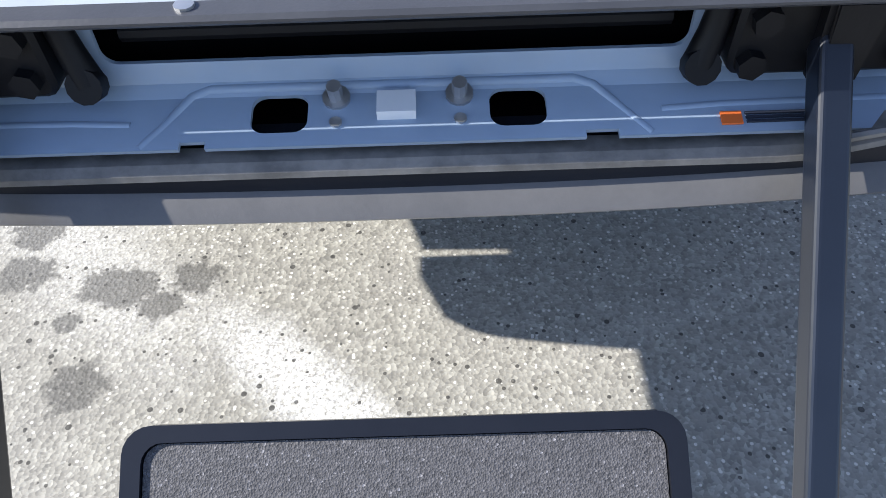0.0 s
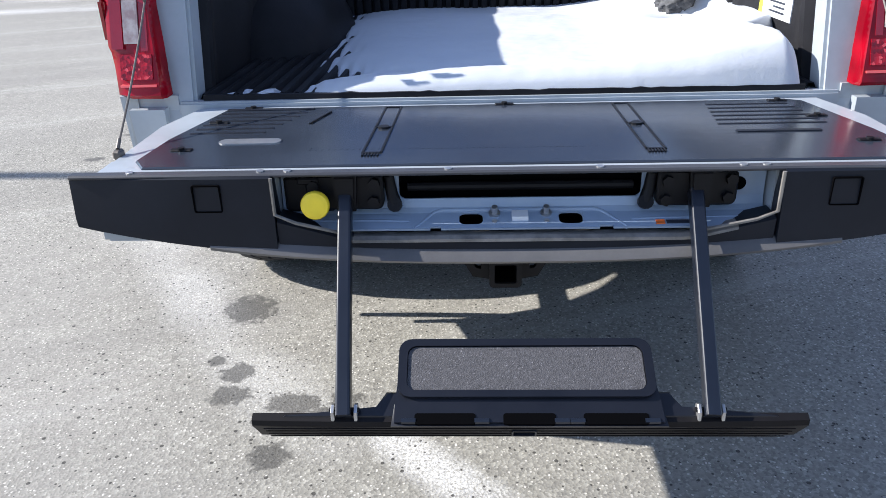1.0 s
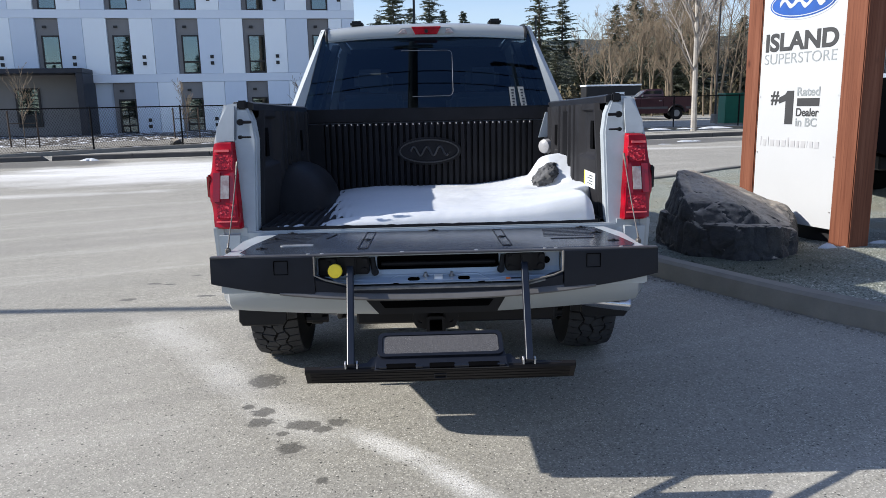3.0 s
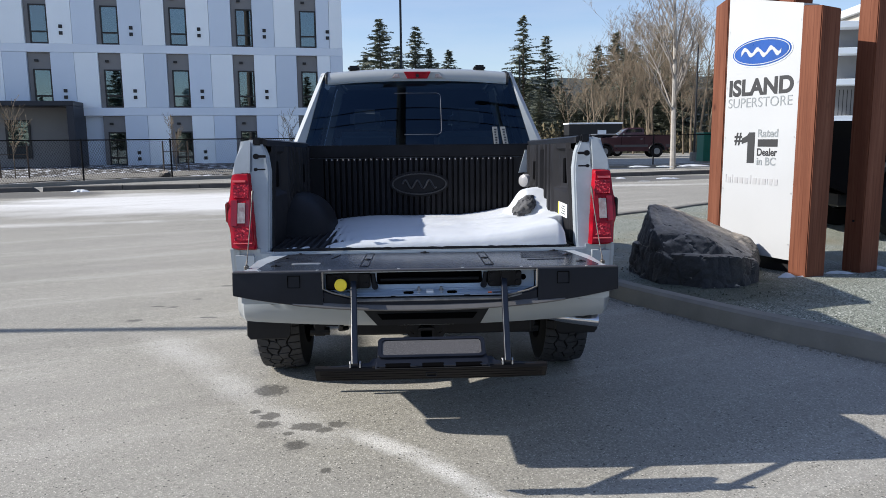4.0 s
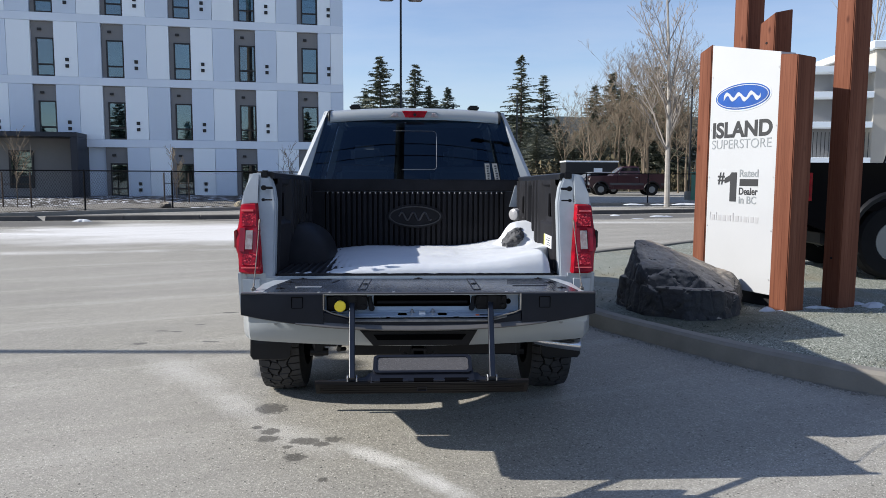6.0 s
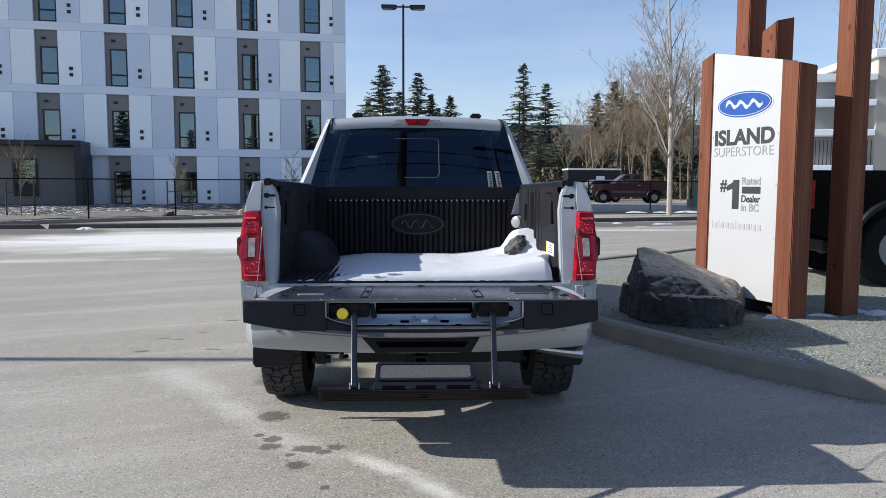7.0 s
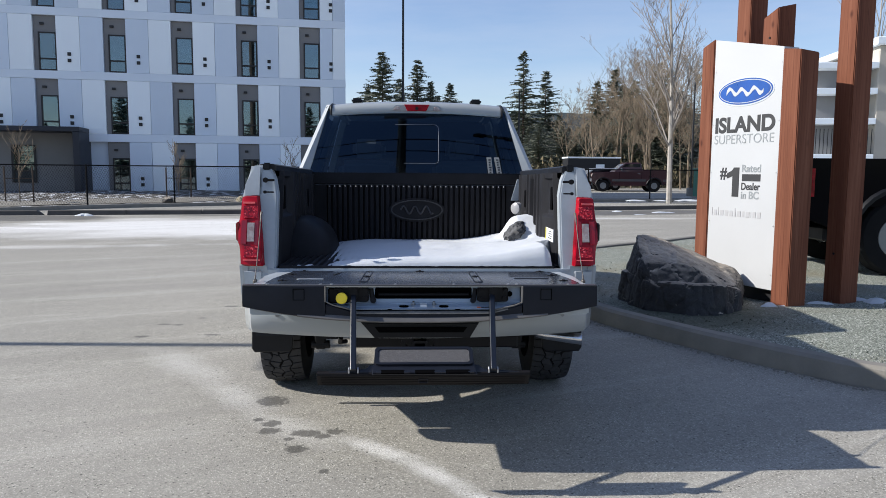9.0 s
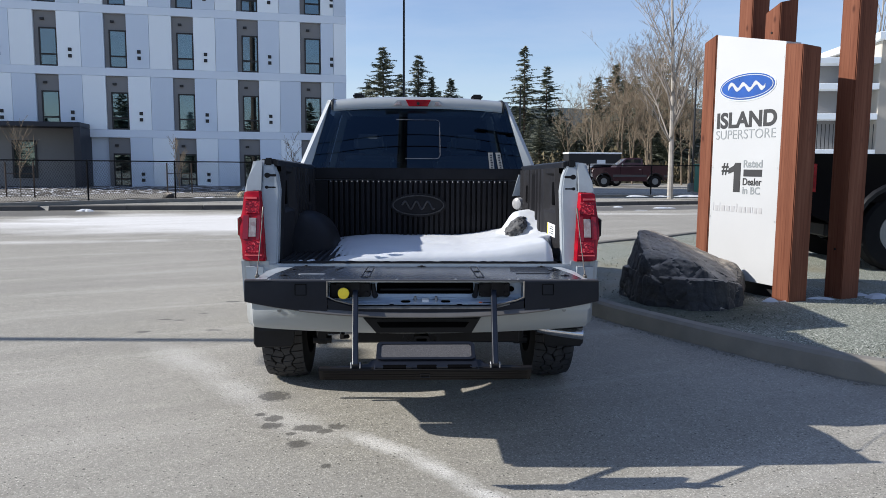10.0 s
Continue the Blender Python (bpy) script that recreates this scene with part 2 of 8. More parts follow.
def rock_matter():
    m, nt, b = nodes_of("dark_slate_rock")
    n, big = noise_tex(nt, 14.0, 10.0, 0.7), noise_tex(nt, 2.2, 6.0)
    v = add(nt, "ShaderNodeTexVoronoi", Scale=2.2)
    v.feature = "DISTANCE_TO_EDGE"
    nt.links.new(place_of(nt), v.inputs["Vector"])
    col = ramp(nt, big.outputs[0], [(0.3, (0.013, 0.014, 0.017)), (0.5, (0.028, 0.028, 0.03)), (0.68, (0.075, 0.064, 0.052))])
    col = mixed(nt, n.outputs[0], mixed(nt, 0.55, col, (0.02, 0.02, 0.022)), col)
    # upper faces coloured paler, standing in for sunlight on the top
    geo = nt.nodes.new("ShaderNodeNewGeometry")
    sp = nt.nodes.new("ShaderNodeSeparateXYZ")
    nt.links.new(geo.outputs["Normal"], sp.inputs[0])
    lit_top = math_node(nt, "MULTIPLY", math_node(nt, "SUBTRACT", sp.outputs[2], 0.56), 4.0, True)
    lit_top = math_node(nt, "MULTIPLY", lit_top, ramp(nt, noise_tex(nt, 5.0, 6.0).outputs[0], [(0.3, (0.45, 0.45, 0.45)), (0.6, (1, 1, 1))]))
    col = mixed(nt, lit_top, col, mixed(nt, n.outputs[0], (0.25, 0.215, 0.17), (0.62, 0.54, 0.44)))
    nt.links.new(col, b.inputs["Base Color"])
    b.inputs["Roughness"].default_value = 0.62
    h = math_node(nt, "ADD", n.outputs[0], math_node(nt, "MULTIPLY", math_node(nt, "MINIMUM", v.outputs[0], 0.05), 6.0))
    bumped(nt, b, h, 1.0, 0.035)
    return m


def timber_matter():
    m, nt, b = nodes_of("stained_cedar")
    mp = nt.nodes.new("ShaderNodeMapping")
    mp.inputs["Scale"].default_value = (11.0, 11.0, 0.5)
    nt.links.new(place_of(nt), mp.inputs[0])
    grain = noise_tex(nt, 1.0, 8.0, 0.65, mp.outputs[0])
    broad = noise_tex(nt, 1.3, 3.0)
    col = ramp(nt, grain.outputs[0], [(0.25, (0.08, 0.029, 0.017)), (0.5, (0.165, 0.064, 0.037)), (0.75, (0.26, 0.115, 0.07))])
    col = mixed(nt, math_node(nt, "MULTIPLY", broad.outputs[0], 0.5), col, (0.17, 0.058, 0.03))
    # fine dark growth lines and scattered knots
    thin_map = nt.nodes.new("ShaderNodeMapping")
    thin_map.inputs["Scale"].default_value = (55.0, 55.0, 1.3)
    nt.links.new(place_of(nt), thin_map.inputs[0])
    lines = noise_tex(nt, 1.0, 6.0, 0.7, thin_map.outputs[0])
    col = mixed(nt, ramp(nt, lines.outputs[0], [(0.34, (0.6, 0.6, 0.6)), (0.5, (0, 0, 0))]), col, (0.07, 0.018, 0.009))
    knot_map = nt.nodes.new("ShaderNodeMapping")
    knot_map.inputs["Scale"].default_value = (5.0, 5.0, 2.6)
    nt.links.new(place_of(nt), knot_map.inputs[0])
    kv = add(nt, "ShaderNodeTexVoronoi", Scale=1.0)
    nt.links.new(knot_map.outputs[0], kv.inputs["Vector"])
    col = mixed(nt, ramp(nt, kv.outputs["Distance"], [(0.05, (0.75, 0.75, 0.75)), (0.1, (0.25, 0.25, 0.25)), (0.14, (0, 0, 0))]), col, (0.045, 0.013, 0.008))
    nt.links.new(col, b.inputs["Base Color"])
    b.inputs["Roughness"].default_value = 0.7
    b.inputs["Specular IOR Level"].default_value = 0.15
    bumped(nt, b, grain.outputs[0], 0.4, 0.004)
    return m


def needle_matter():
    m, nt, b = nodes_of("conifer_needles")
    n = noise_tex(nt, 0.9, 5.0)
    geo = nt.nodes.new("ShaderNodeNewGeometry")
    col = ramp(nt, geo.outputs["Random Per Island"], [(0.0, (0.055, 0.072, 0.055)), (0.5, (0.15, 0.168, 0.122)), (1.0, (0.34, 0.34, 0.275))])
    col = mixed(nt, math_node(nt, "MULTIPLY", n.outputs[0], 0.5), col, (0.035, 0.052, 0.035))
    nt.links.new(col, b.inputs["Base Color"])
    b.inputs["Roughness"].default_value = 0.75
    return m


def gravel_matter():
    m, nt, b = nodes_of("green_grey_gravel")
    v = add(nt, "ShaderNodeTexVoronoi", Scale=105.0)
    nt.links.new(place_of(nt), v.inputs["Vector"])
    big = noise_tex(nt, 1.1, 5.0)
    col = ramp(nt, v.outputs["Color"], [(0.1, (0.06, 0.07, 0.055)), (0.45, (0.175, 0.192, 0.158)), (0.8, (0.36, 0.375, 0.325)), (0.95, (0.66, 0.66, 0.6))])
    col = mixed(nt, ramp(nt, big.outputs[0], [(0.5, (0, 0, 0)), (0.72, (0.6, 0.6, 0.6))]), col, (0.2, 0.17, 0.1))
    # a darker green patch round the boulder, its rim broken by noise
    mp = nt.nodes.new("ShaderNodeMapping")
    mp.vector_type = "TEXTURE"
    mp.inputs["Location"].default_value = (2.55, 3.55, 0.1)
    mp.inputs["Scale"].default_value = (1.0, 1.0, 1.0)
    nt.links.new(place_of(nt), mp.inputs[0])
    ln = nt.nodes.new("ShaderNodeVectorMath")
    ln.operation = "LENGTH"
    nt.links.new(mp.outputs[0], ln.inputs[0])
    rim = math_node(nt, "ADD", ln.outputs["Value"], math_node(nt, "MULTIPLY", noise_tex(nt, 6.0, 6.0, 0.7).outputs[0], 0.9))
    dark_patch = math_node(nt, "MULTIPLY", math_node(nt, "SUBTRACT", 1.5, rim), 1.6, True)
    col = mixed(nt, math_node(nt, "MULTIPLY", dark_patch, 0.75), col, (0.035, 0.042, 0.022))
    nt.links.new(col, b.inputs["Base Color"])
    b.inputs["Roughness"].default_value = 0.92
    bumped(nt, b, v.outputs["Distance"], 0.6, 0.006)
    return m


def ground_matter():
    """Worn asphalt with light chippings, salt bloom, damp spots; scrub and grass far off."""
    m, nt, b = nodes_of("worn_asphalt")
    pos = place_of(nt)
    v = add(nt, "ShaderNodeTexVoronoi", Scale=135.0)
    v2 = add(nt, "ShaderNodeTexVoronoi", Scale=72.0)
    v3 = add(nt, "ShaderNodeTexVoronoi", Scale=110.0)
    v4 = add(nt, "ShaderNodeTexVoronoi", Scale=38.0)
    for x in (v, v2, v3, v4):
        nt.links.new(pos, x.inputs["Vector"])
    mid, broad, fine = noise_tex(nt, 7.0, 6.0, 0.65), noise_tex(nt, 0.45, 6.0, 0.6), noise_tex(nt, 420.0, 3.0, 0.7)
    col = ramp(nt, v.outputs["Color"], [(0.1, (0.165, 0.158, 0.136)), (0.35, (0.262, 0.251, 0.214)), (0.7, (0.36, 0.346, 0.296)), (0.95, (0.53, 0.512, 0.445))])
    col = mixed(nt, math_node(nt, "MULTIPLY", fine.outputs[0], 0.35), col, (0.23, 0.218, 0.195))

    def sparse(vor, share, size):
        sp = nt.nodes.new("ShaderNodeSeparateColor")
        nt.links.new(vor.outputs["Color"], sp.inputs[0])
        pick = math_node(nt, "GREATER_THAN", sp.outputs[0], 1 - share)
        near = math_node(nt, "LESS_THAN", vor.outputs["Distance"], size)
        return math_node(nt, "MULTIPLY", pick, near)
    col = mixed(nt, ramp(nt, mid.outputs[0], [(0.35, (0.0, 0.0, 0.0)), (0.7, (0.3, 0.3, 0.3))]), col, (0.185, 0.176, 0.158))
    col = mixed(nt, ramp(nt, broad.outputs[0], [(0.4, (0.0, 0.0, 0.0)), (0.72, (0.5, 0.5, 0.5))]), col, (0.38, 0.362, 0.325))
    rough = noise_tex(nt, 70.0, 5.0, 0.8)
    col = mixed(nt, ramp(nt, rough.outputs[0], [(0.34, (0.4, 0.4, 0.4)), (0.47, (0, 0, 0))]), col, (0.13, 0.123, 0.108))
    col = mixed(nt, math_node(nt, "MULTIPLY", sparse(v3, 0.16, 0.34), 0.8), col, (0.68, 0.65, 0.585))
    pits = math_node(nt, "MAXIMUM", sparse(v2, 0.1, 0.27), sparse(v4, 0.09, 0.21))

    # faint sweeping drag marks of tyres and brooms
    arc = nt.nodes.new("ShaderNodeMapping")
    arc.vector_type = "TEXTURE"
    arc.inputs["Rotation"].default_value = (0, 0, radians(24))
    arc.inputs["Scale"].default_value = (9.0, 0.8, 1)
    nt.links.new(pos, arc.inputs[0])
    drag = noise_tex(nt, 1.0, 7.0, 0.7, arc.outputs[0])
    col = mixed(nt, ramp(nt, drag.outputs[0], [(0.36, (0.35, 0.35, 0.35)), (0.52, (0, 0, 0))]), col, (0.2, 0.191, 0.172))
    col = mixed(nt, ramp(nt, drag.outputs[0], [(0.54, (0, 0, 0)), (0.72, (0.5, 0.5, 0.5))]), col, (0.5, 0.485, 0.45))

    def blot(cx, cy, rx, ry, turn=0.0, wobble=0.35, scale=9.0, edge=0.25):
        mp = nt.nodes.new("ShaderNodeMapping")
        mp.vector_type = "TEXTURE"
        mp.inputs["Location"].default_value = (cx, cy, 0)
        mp.inputs["Rotation"].default_value = (0, 0, radians(turn))
        mp.inputs["Scale"].default_value = (rx, ry, 1)
        nt.links.new(pos, mp.inputs[0])
        ln = nt.nodes.new("ShaderNodeVectorMath")
        ln.operation = "LENGTH"
        nt.links.new(mp.outputs[0], ln.inputs[0])
        n = noise_tex(nt, scale, 4.0, 0.6)
        d = math_node(nt, "ADD", ln.outputs["Value"], math_node(nt, "MULTIPLY", math_node(nt, "SUBTRACT", n.outputs[0], 0.5), 2 * wobble))
        return math_node(nt, "DIVIDE", math_node(nt, "SUBTRACT", 1.0, d), edge, True)

    # salt bloom, dried along a curve behind the truck and over the far lot
    salt = drift = None
    for args in ((-1.65, 2.35, 0.75, 0.22, -50, 0.5, 4.0, 0.9), (-1.12, 1.6, 0.62, 0.17, -55, 0.5, 5.0, 0.8), (-0.68, 1.02, 0.5, 0.17, -45, 0.5, 5.0, 0.8), (-0.2, 0.70, 0.42, 0.095, -42, 0.6, 7.0, 0.8), (0.06, 0.40, 0.36, 0.08, -50, 0.6, 8.0, 0.8), (0.3, 0.08, 0.3, 0.075, -50, 0.6, 8.0, 0.8),
                 (-5.0, 15.3, 6.0, 3.7, 6, 0.4, 0.6, 0.6), (-2.5, 13.6, 4.0, 1.3, 4, 0.6, 0.6, 0.7),
                 (-6.5, 16.6, 4.2, 0.75, 14, 0.4, 1.0, 0.3), (-7.2, 14.4, 3.4, 0.35, -9, 0.5, 1.2, 0.35), (-7.0, 10.4, 5.0, 0.35, 10, 0.9, 1.6, 1.6), (4.0, 19.0, 9.0, 0.6, 3, 0.6, 0.7, 1.0)):
        s = blot(*args)
        if args[1] < 3:
            s = math_node(nt, "MULTIPLY", s, 0.95 if args[1] < 0.9 else 0.45)
        if args[1] > 13 and args[0] < 0:
            drift = s if drift is None else math_node(nt, "MAXIMUM", drift, s)
        salt = s if salt is None else math_node(nt, "MAXIMUM", salt, s)
    speck = noise_tex(nt, 120.0, 6.0, 0.85)
    salt = math_node(nt, "MULTIPLY", salt, ramp(nt, speck.outputs[0], [(0.42, (0.06, 0.06, 0.06)), (0.56, (1, 1, 1))]), True)
    col = mixed(nt, math_node(nt, "MULTIPLY", salt, 0.92), col, (0.78, 0.77, 0.745))
    wisp = noise_tex(nt, 1.0, 8.0, 0.75, arc.outputs[0])
    col = mixed(nt, math_node(nt, "MULTIPLY", drift, ramp(nt, wisp.outputs[0], [(0.34, (0.12, 0.12, 0.12)), (0.66, (0.75, 0.75, 0.75))]), True), col, (0.74, 0.74, 0.735))
    # open pits between the stones
    col = mixed(nt, math_node(nt, "MULTIPLY", pits, 0.85), col, (0.035, 0.033, 0.03))
    # damp and oily spots
    damp = None
    for args in ((-0.88, 1.5, 0.105, 0.115, 10), (-0.81, 1.1, 0.06, 0.06, 30), (-0.80, 0.985, 0.07, 0.055, 0), (-0.60, 0.945, 0.10, 0.06, -8), (-0.45, 0.965, 0.055, 0.045, 0), (-0.51, 0.90, 0.05, 0.04, 0),
                 (-0.62, 0.72, 0.062, 0.06, 0), (-0.90, 1.165, 0.036, 0.03, 0), (-0.68, 0.86, 0.03, 0.025, 0), (-0.45, 0.44, 0.03, 0.03, 0), (-2.27, 3.77, 0.07, 0.03, 0), (-2.13, 3.74, 0.06, 0.028, 0), (-1.72, 3.33, 0.08, 0.03, 0), (-1.87, 4.65, 0.09, 0.04, 0), (-2.29, 3.27, 0.07, 0.04, 20), (-2.0, 4.05, 0.05, 0.025, 0), (-10.6, 18.2, 2.4, 1.5, 8), (-4.0, 20.2, 4.0, 0.3, 12), (7.6, 22.3, 5.5, 1.5, 18)):
        s = blot(*args, wobble=0.85, scale=34.0, edge=0.28) if args[2] < 2 else blot(*args, wobble=0.3, scale=1.5, edge=0.3)
        damp = s if damp is None else math_node(nt, "MAXIMUM", damp, s)
    col = mixed(nt, math_node(nt, "MULTIPLY", damp, 0.7), col, (0.05, 0.047, 0.042))
    # rough grass and scrub past the lot
    sep = nt.nodes.new("ShaderNodeSeparateXYZ")
    nt.links.new(pos, sep.inputs[0])
    far = math_node(nt, "DIVIDE", math_node(nt, "SUBTRACT", sep.outputs[1], 60.0), 3.0, True)
    col = mixed(nt, far, col, ramp(nt, broad.outputs[0], [(0.3, (0.04, 0.05, 0.025)), (0.7, (0.13, 0.11, 0.06))]))
    nt.links.new(col, b.inputs["Base Color"])
    rr = math_node(nt, "SUBTRACT", 0.9, math_node(nt, "MULTIPLY", damp, 0.25))
    nt.links.new(rr, b.inputs["Roughness"])
    bumped(nt, b, v.outputs["Distance"], 0.35, 0.003)
    return m


def clumped_snow():
    m, nt, b = nodes_of("patchy_snow_and_earth")
    n = noise_tex(nt, 3.4, 8.0, 0.75)
    nt.links.new(ramp(nt, n.outputs[0], [(0.46, (0.05, 0.045, 0.04)), (0.525, (0.10, 0.095, 0.085)), (0.575, (0.72, 0.74, 0.78))]), b.inputs["Base Color"])
    b.inputs["Roughness"].default_value = 0.9
    bumped(nt, b, n.outputs[0], 0.6, 0.08)
    return m


def pad_matter():
    m, nt, b = nodes_of("grip_pad")
    v = add(nt, "ShaderNodeTexVoronoi", Scale=600.0)
    nt.links.new(place_of(nt), v.inputs["Vector"])
    big = noise_tex(nt, 14.0, 5.0)
    col = ramp(nt, v.outputs["Color"], [(0.1, (0.03, 0.03, 0.032)), (0.5, (0.075, 0.073, 0.076)), (0.85, (0.115, 0.111, 0.115)), (0.97, (0.32, 0.31, 0.32))])
    nt.links.new(mixed(nt, math_node(nt, "MULTIPLY", big.outputs[0], 0.6), col, (0.075, 0.072, 0.076)), b.inputs["Base Color"])
    b.inputs["Roughness"].default_value = 0.8
    bumped(nt, b, v.outputs["Distance"], 0.6, 0.001)
    return m


PAD = pad_matter()
RED, FACET, CLEAR = lens_red(), facet_red(), clear_lens()
TINTED = pane("privacy_glass", (0.10, 0.13, 0.16), 1.55, 0.0, (0.38, 0.64, 1.0))
WINDOW = pane("window_glass", (0.7, 0.82, 0.87), 1.5, 0.005)
COATED = pane("coated_window_glass", (0.6, 0.74, 0.8), 2.3, 0.005, (0.85, 0.95, 1.0))
SNOW, ROCK, TIMBER, NEEDLES, GRAVEL, ASPHALT, PATCHY = snow_matter(), rock_matter(), timber_matter(), needle_matter(), gravel_matter(), ground_matter(), clumped_snow()


# ---- builders ----
def top_of(ob):
    while ob.parent:
        ob = ob.parent
    return ob


def part(name, bm, material, parent=None, label="", smooth=False, local=False):
    """Links a bmesh, given in world places (or in the thing's own, if local), as one mesh."""
    if parent and not local:
        bm.transform(top_of(parent).matrix_basis.inverted())
    me = bpy.data.meshes.new(name)
    bmesh.ops.recalc_face_normals(bm, faces=bm.faces)
    bm.to_mesh(me)
    bm.free()
    me.materials.append(material)
    if smooth:
        me.shade_smooth()
        me.set_sharp_from_angle(angle=radians(38))
    ob = new(name, me)
    ob.parent = parent
    if label:
        ob["label"] = label
    return ob


def alike(name, ob, at, parent):
    """Another object on ob's mesh, moved by at."""
    o = new(name, ob.data)
    o.parent, o.location = parent, at
    return o


def thing(name, m, label, category, group="", kind=""):
    ob = new(name)
    ob.matrix_basis = m
    ob.empty_display_size = 0.1
    return tagged(ob, label, category, group, kind)


def B():
    return bmesh.new()


def box(bm, x0, x1, y0, y1, z0, z1, bevel=0.0, seg=1):
    vs = [bm.verts.new((x, y, z)) for x in (x0, x1) for y in (y0, y1) for z in (z0, z1)]
    fs = [bm.faces.new([vs[i] for i in f]) for f in ((0, 1, 3, 2), (4, 6, 7, 5), (0, 4, 5, 1), (2, 3, 7, 6), (0, 2, 6, 4), (1, 5, 7, 3))]
    if bevel:
        es = list({e for f in fs for e in f.edges})
        bmesh.ops.bevel(bm, geom=es, offset=bevel, segments=seg, affect="EDGES", clamp_overlap=True)
    return vs


def prism(bm, poly, axis, a, b, bevel=0.0, seg=1):
    """A polygon of two coordinates, drawn out along an axis from a to b."""
    def put(p, d):
        return {"x": (d, p[0], p[1]), "y": (p[0], d, p[1]), "z": (p[0], p[1], d)}[axis]
    r0 = [bm.verts.new(put(p, a)) for p in poly]
    r1 = [bm.verts.new(put(p, b)) for p in poly]
    n = len(poly)
    fs = [bm.faces.new(r0), bm.faces.new(r1[::-1])]
    fs += [bm.faces.new((r0[i], r1[i], r1[(i + 1) % n], r0[(i + 1) % n])) for i in range(n)]
    if bevel:
        es = list({e for f in fs[:2] for e in f.edges})
        bmesh.ops.bevel(bm, geom=es, offset=bevel, segments=seg, affect="EDGES", clamp_overlap=True)
    return r0 + r1


def loft(bm, rings, closed=True, caps=True):
    rows = [[bm.verts.new(p) for p in r] for r in rings]
    n = len(rows[0])
    for a, b in zip(rows, rows[1:]):
        for i in range(n if closed else n - 1):
            bm.faces.new((a[i], a[(i + 1) % n], b[(i + 1) % n], b[i]))
    if caps and closed:
        bm.faces.new(rows[0][::-1]), bm.faces.new(rows[-1])
    return rows


def tube(bm, points, radius, sides=8, caps=True):
    """A round bar along points; radius: one, or one for each point."""
    pts = [Vector(p) for p in points]
    rs = radius if isinstance(radius, (list, tuple)) else [radius] * len(pts)
    rings, side = [], None
    for i, p in enumerate(pts):
        d = (pts[min(i + 1, len(pts) - 1)] - pts[max(i - 1, 0)]).normalized()
        if side is None:
            side = d.orthogonal().normalized()
        side = (side - d * side.dot(d)).normalized()
        up = d.cross(side)
        rings.append([p + (side * math.cos(a) + up * math.sin(a)) * rs[i] for a in (2 * math.pi * k / sides for k in range(sides))])
    return loft(bm, rings, True, caps)


def disc(bm, centre, normal, radius, thick, sides=16, bevel=0.0):
    c, n = Vector(centre), Vector(normal).normalized()
    if bevel:
        return tube(bm, [c, c + n * (thick - bevel), c + n * thick], [radius, radius, radius - bevel], sides)
    return tube(bm, [c, c + n * thick], radius, sides)


def ellipse(cx, cy, rx, ry, n=32):
    return [(cx + rx * math.cos(2 * math.pi * k / n), cy + ry * math.sin(2 * math.pi * k / n)) for k in range(n)]


def ring_plate(bm, outer, inner, axis, a, b):
    """A flat ring between two outlines of equal count."""
    n = len(outer)
    def put(p, d):
        return {"x": (d, p[0], p[1]), "y": (p[0], d, p[1]), "z": (p[0], p[1], d)}[axis]
    q = [[bm.verts.new(put(p, d)) for p in o] for o, d in ((outer, a), (outer, b), (inner, b), (inner, a))]
    for r, s in zip(q, q[1:] + q[:1]):
        for i in range(n):
            bm.faces.new((r[i], r[(i + 1) % n], s[(i + 1) % n], s[i]))


def rounded(x0, x1, y0, y1, r, n=5):
    out = []
    for cx, cy, a0 in ((x1 - r, y1 - r, 0), (x0 + r, y1 - r, 90), (x0 + r, y0 + r, 180), (x1 - r, y0 + r, 270)):
        out += [(cx + r * math.cos(radians(a0 + 90 * k / n)), cy + r * math.sin(radians(a0 + 90 * k / n))) for k in range(n + 1)]
    return out


def pierced(bm, xs, ss, holes, place, thick):
    """A plate over x and s with the cells of holes left open; place(x, s, depth) gives its points."""
    rows = {}
    def v(x, s, d):
        k = (round(x, 5), round(s, 5), d)
        if k not in rows:
            rows[k] = bm.verts.new(place(x, s, thick * d))
        return rows[k]
    solid = {}
    for i in range(len(xs) - 1):
        for j in range(len(ss) - 1):
            cx, cs = (xs[i] + xs[i + 1]) / 2, (ss[j] + ss[j + 1]) / 2
            solid[i, j] = not any(a < cx < b and c < cs < d for a, b, c, d in holes)
    for (i, j), full in solid.items():
        if not full:
            continue
        c = [(xs[i], ss[j]), (xs[i + 1], ss[j]), (xs[i + 1], ss[j + 1]), (xs[i], ss[j + 1])]
        bm.faces.new([v(*p, 0) for p in c])
        bm.faces.new([v(*p, 1) for p in c[::-1]])
        for k, (di, dj) in enumerate(((0, -1), (1, 0), (0, 1), (-1, 0))):
            if not solid.get((i + di, j + dj), False):
                p, q = c[k], c[(k + 1) % 4]
                bm.faces.new((v(*p, 0), v(*p, 1), v(*q, 1), v(*q, 0)))


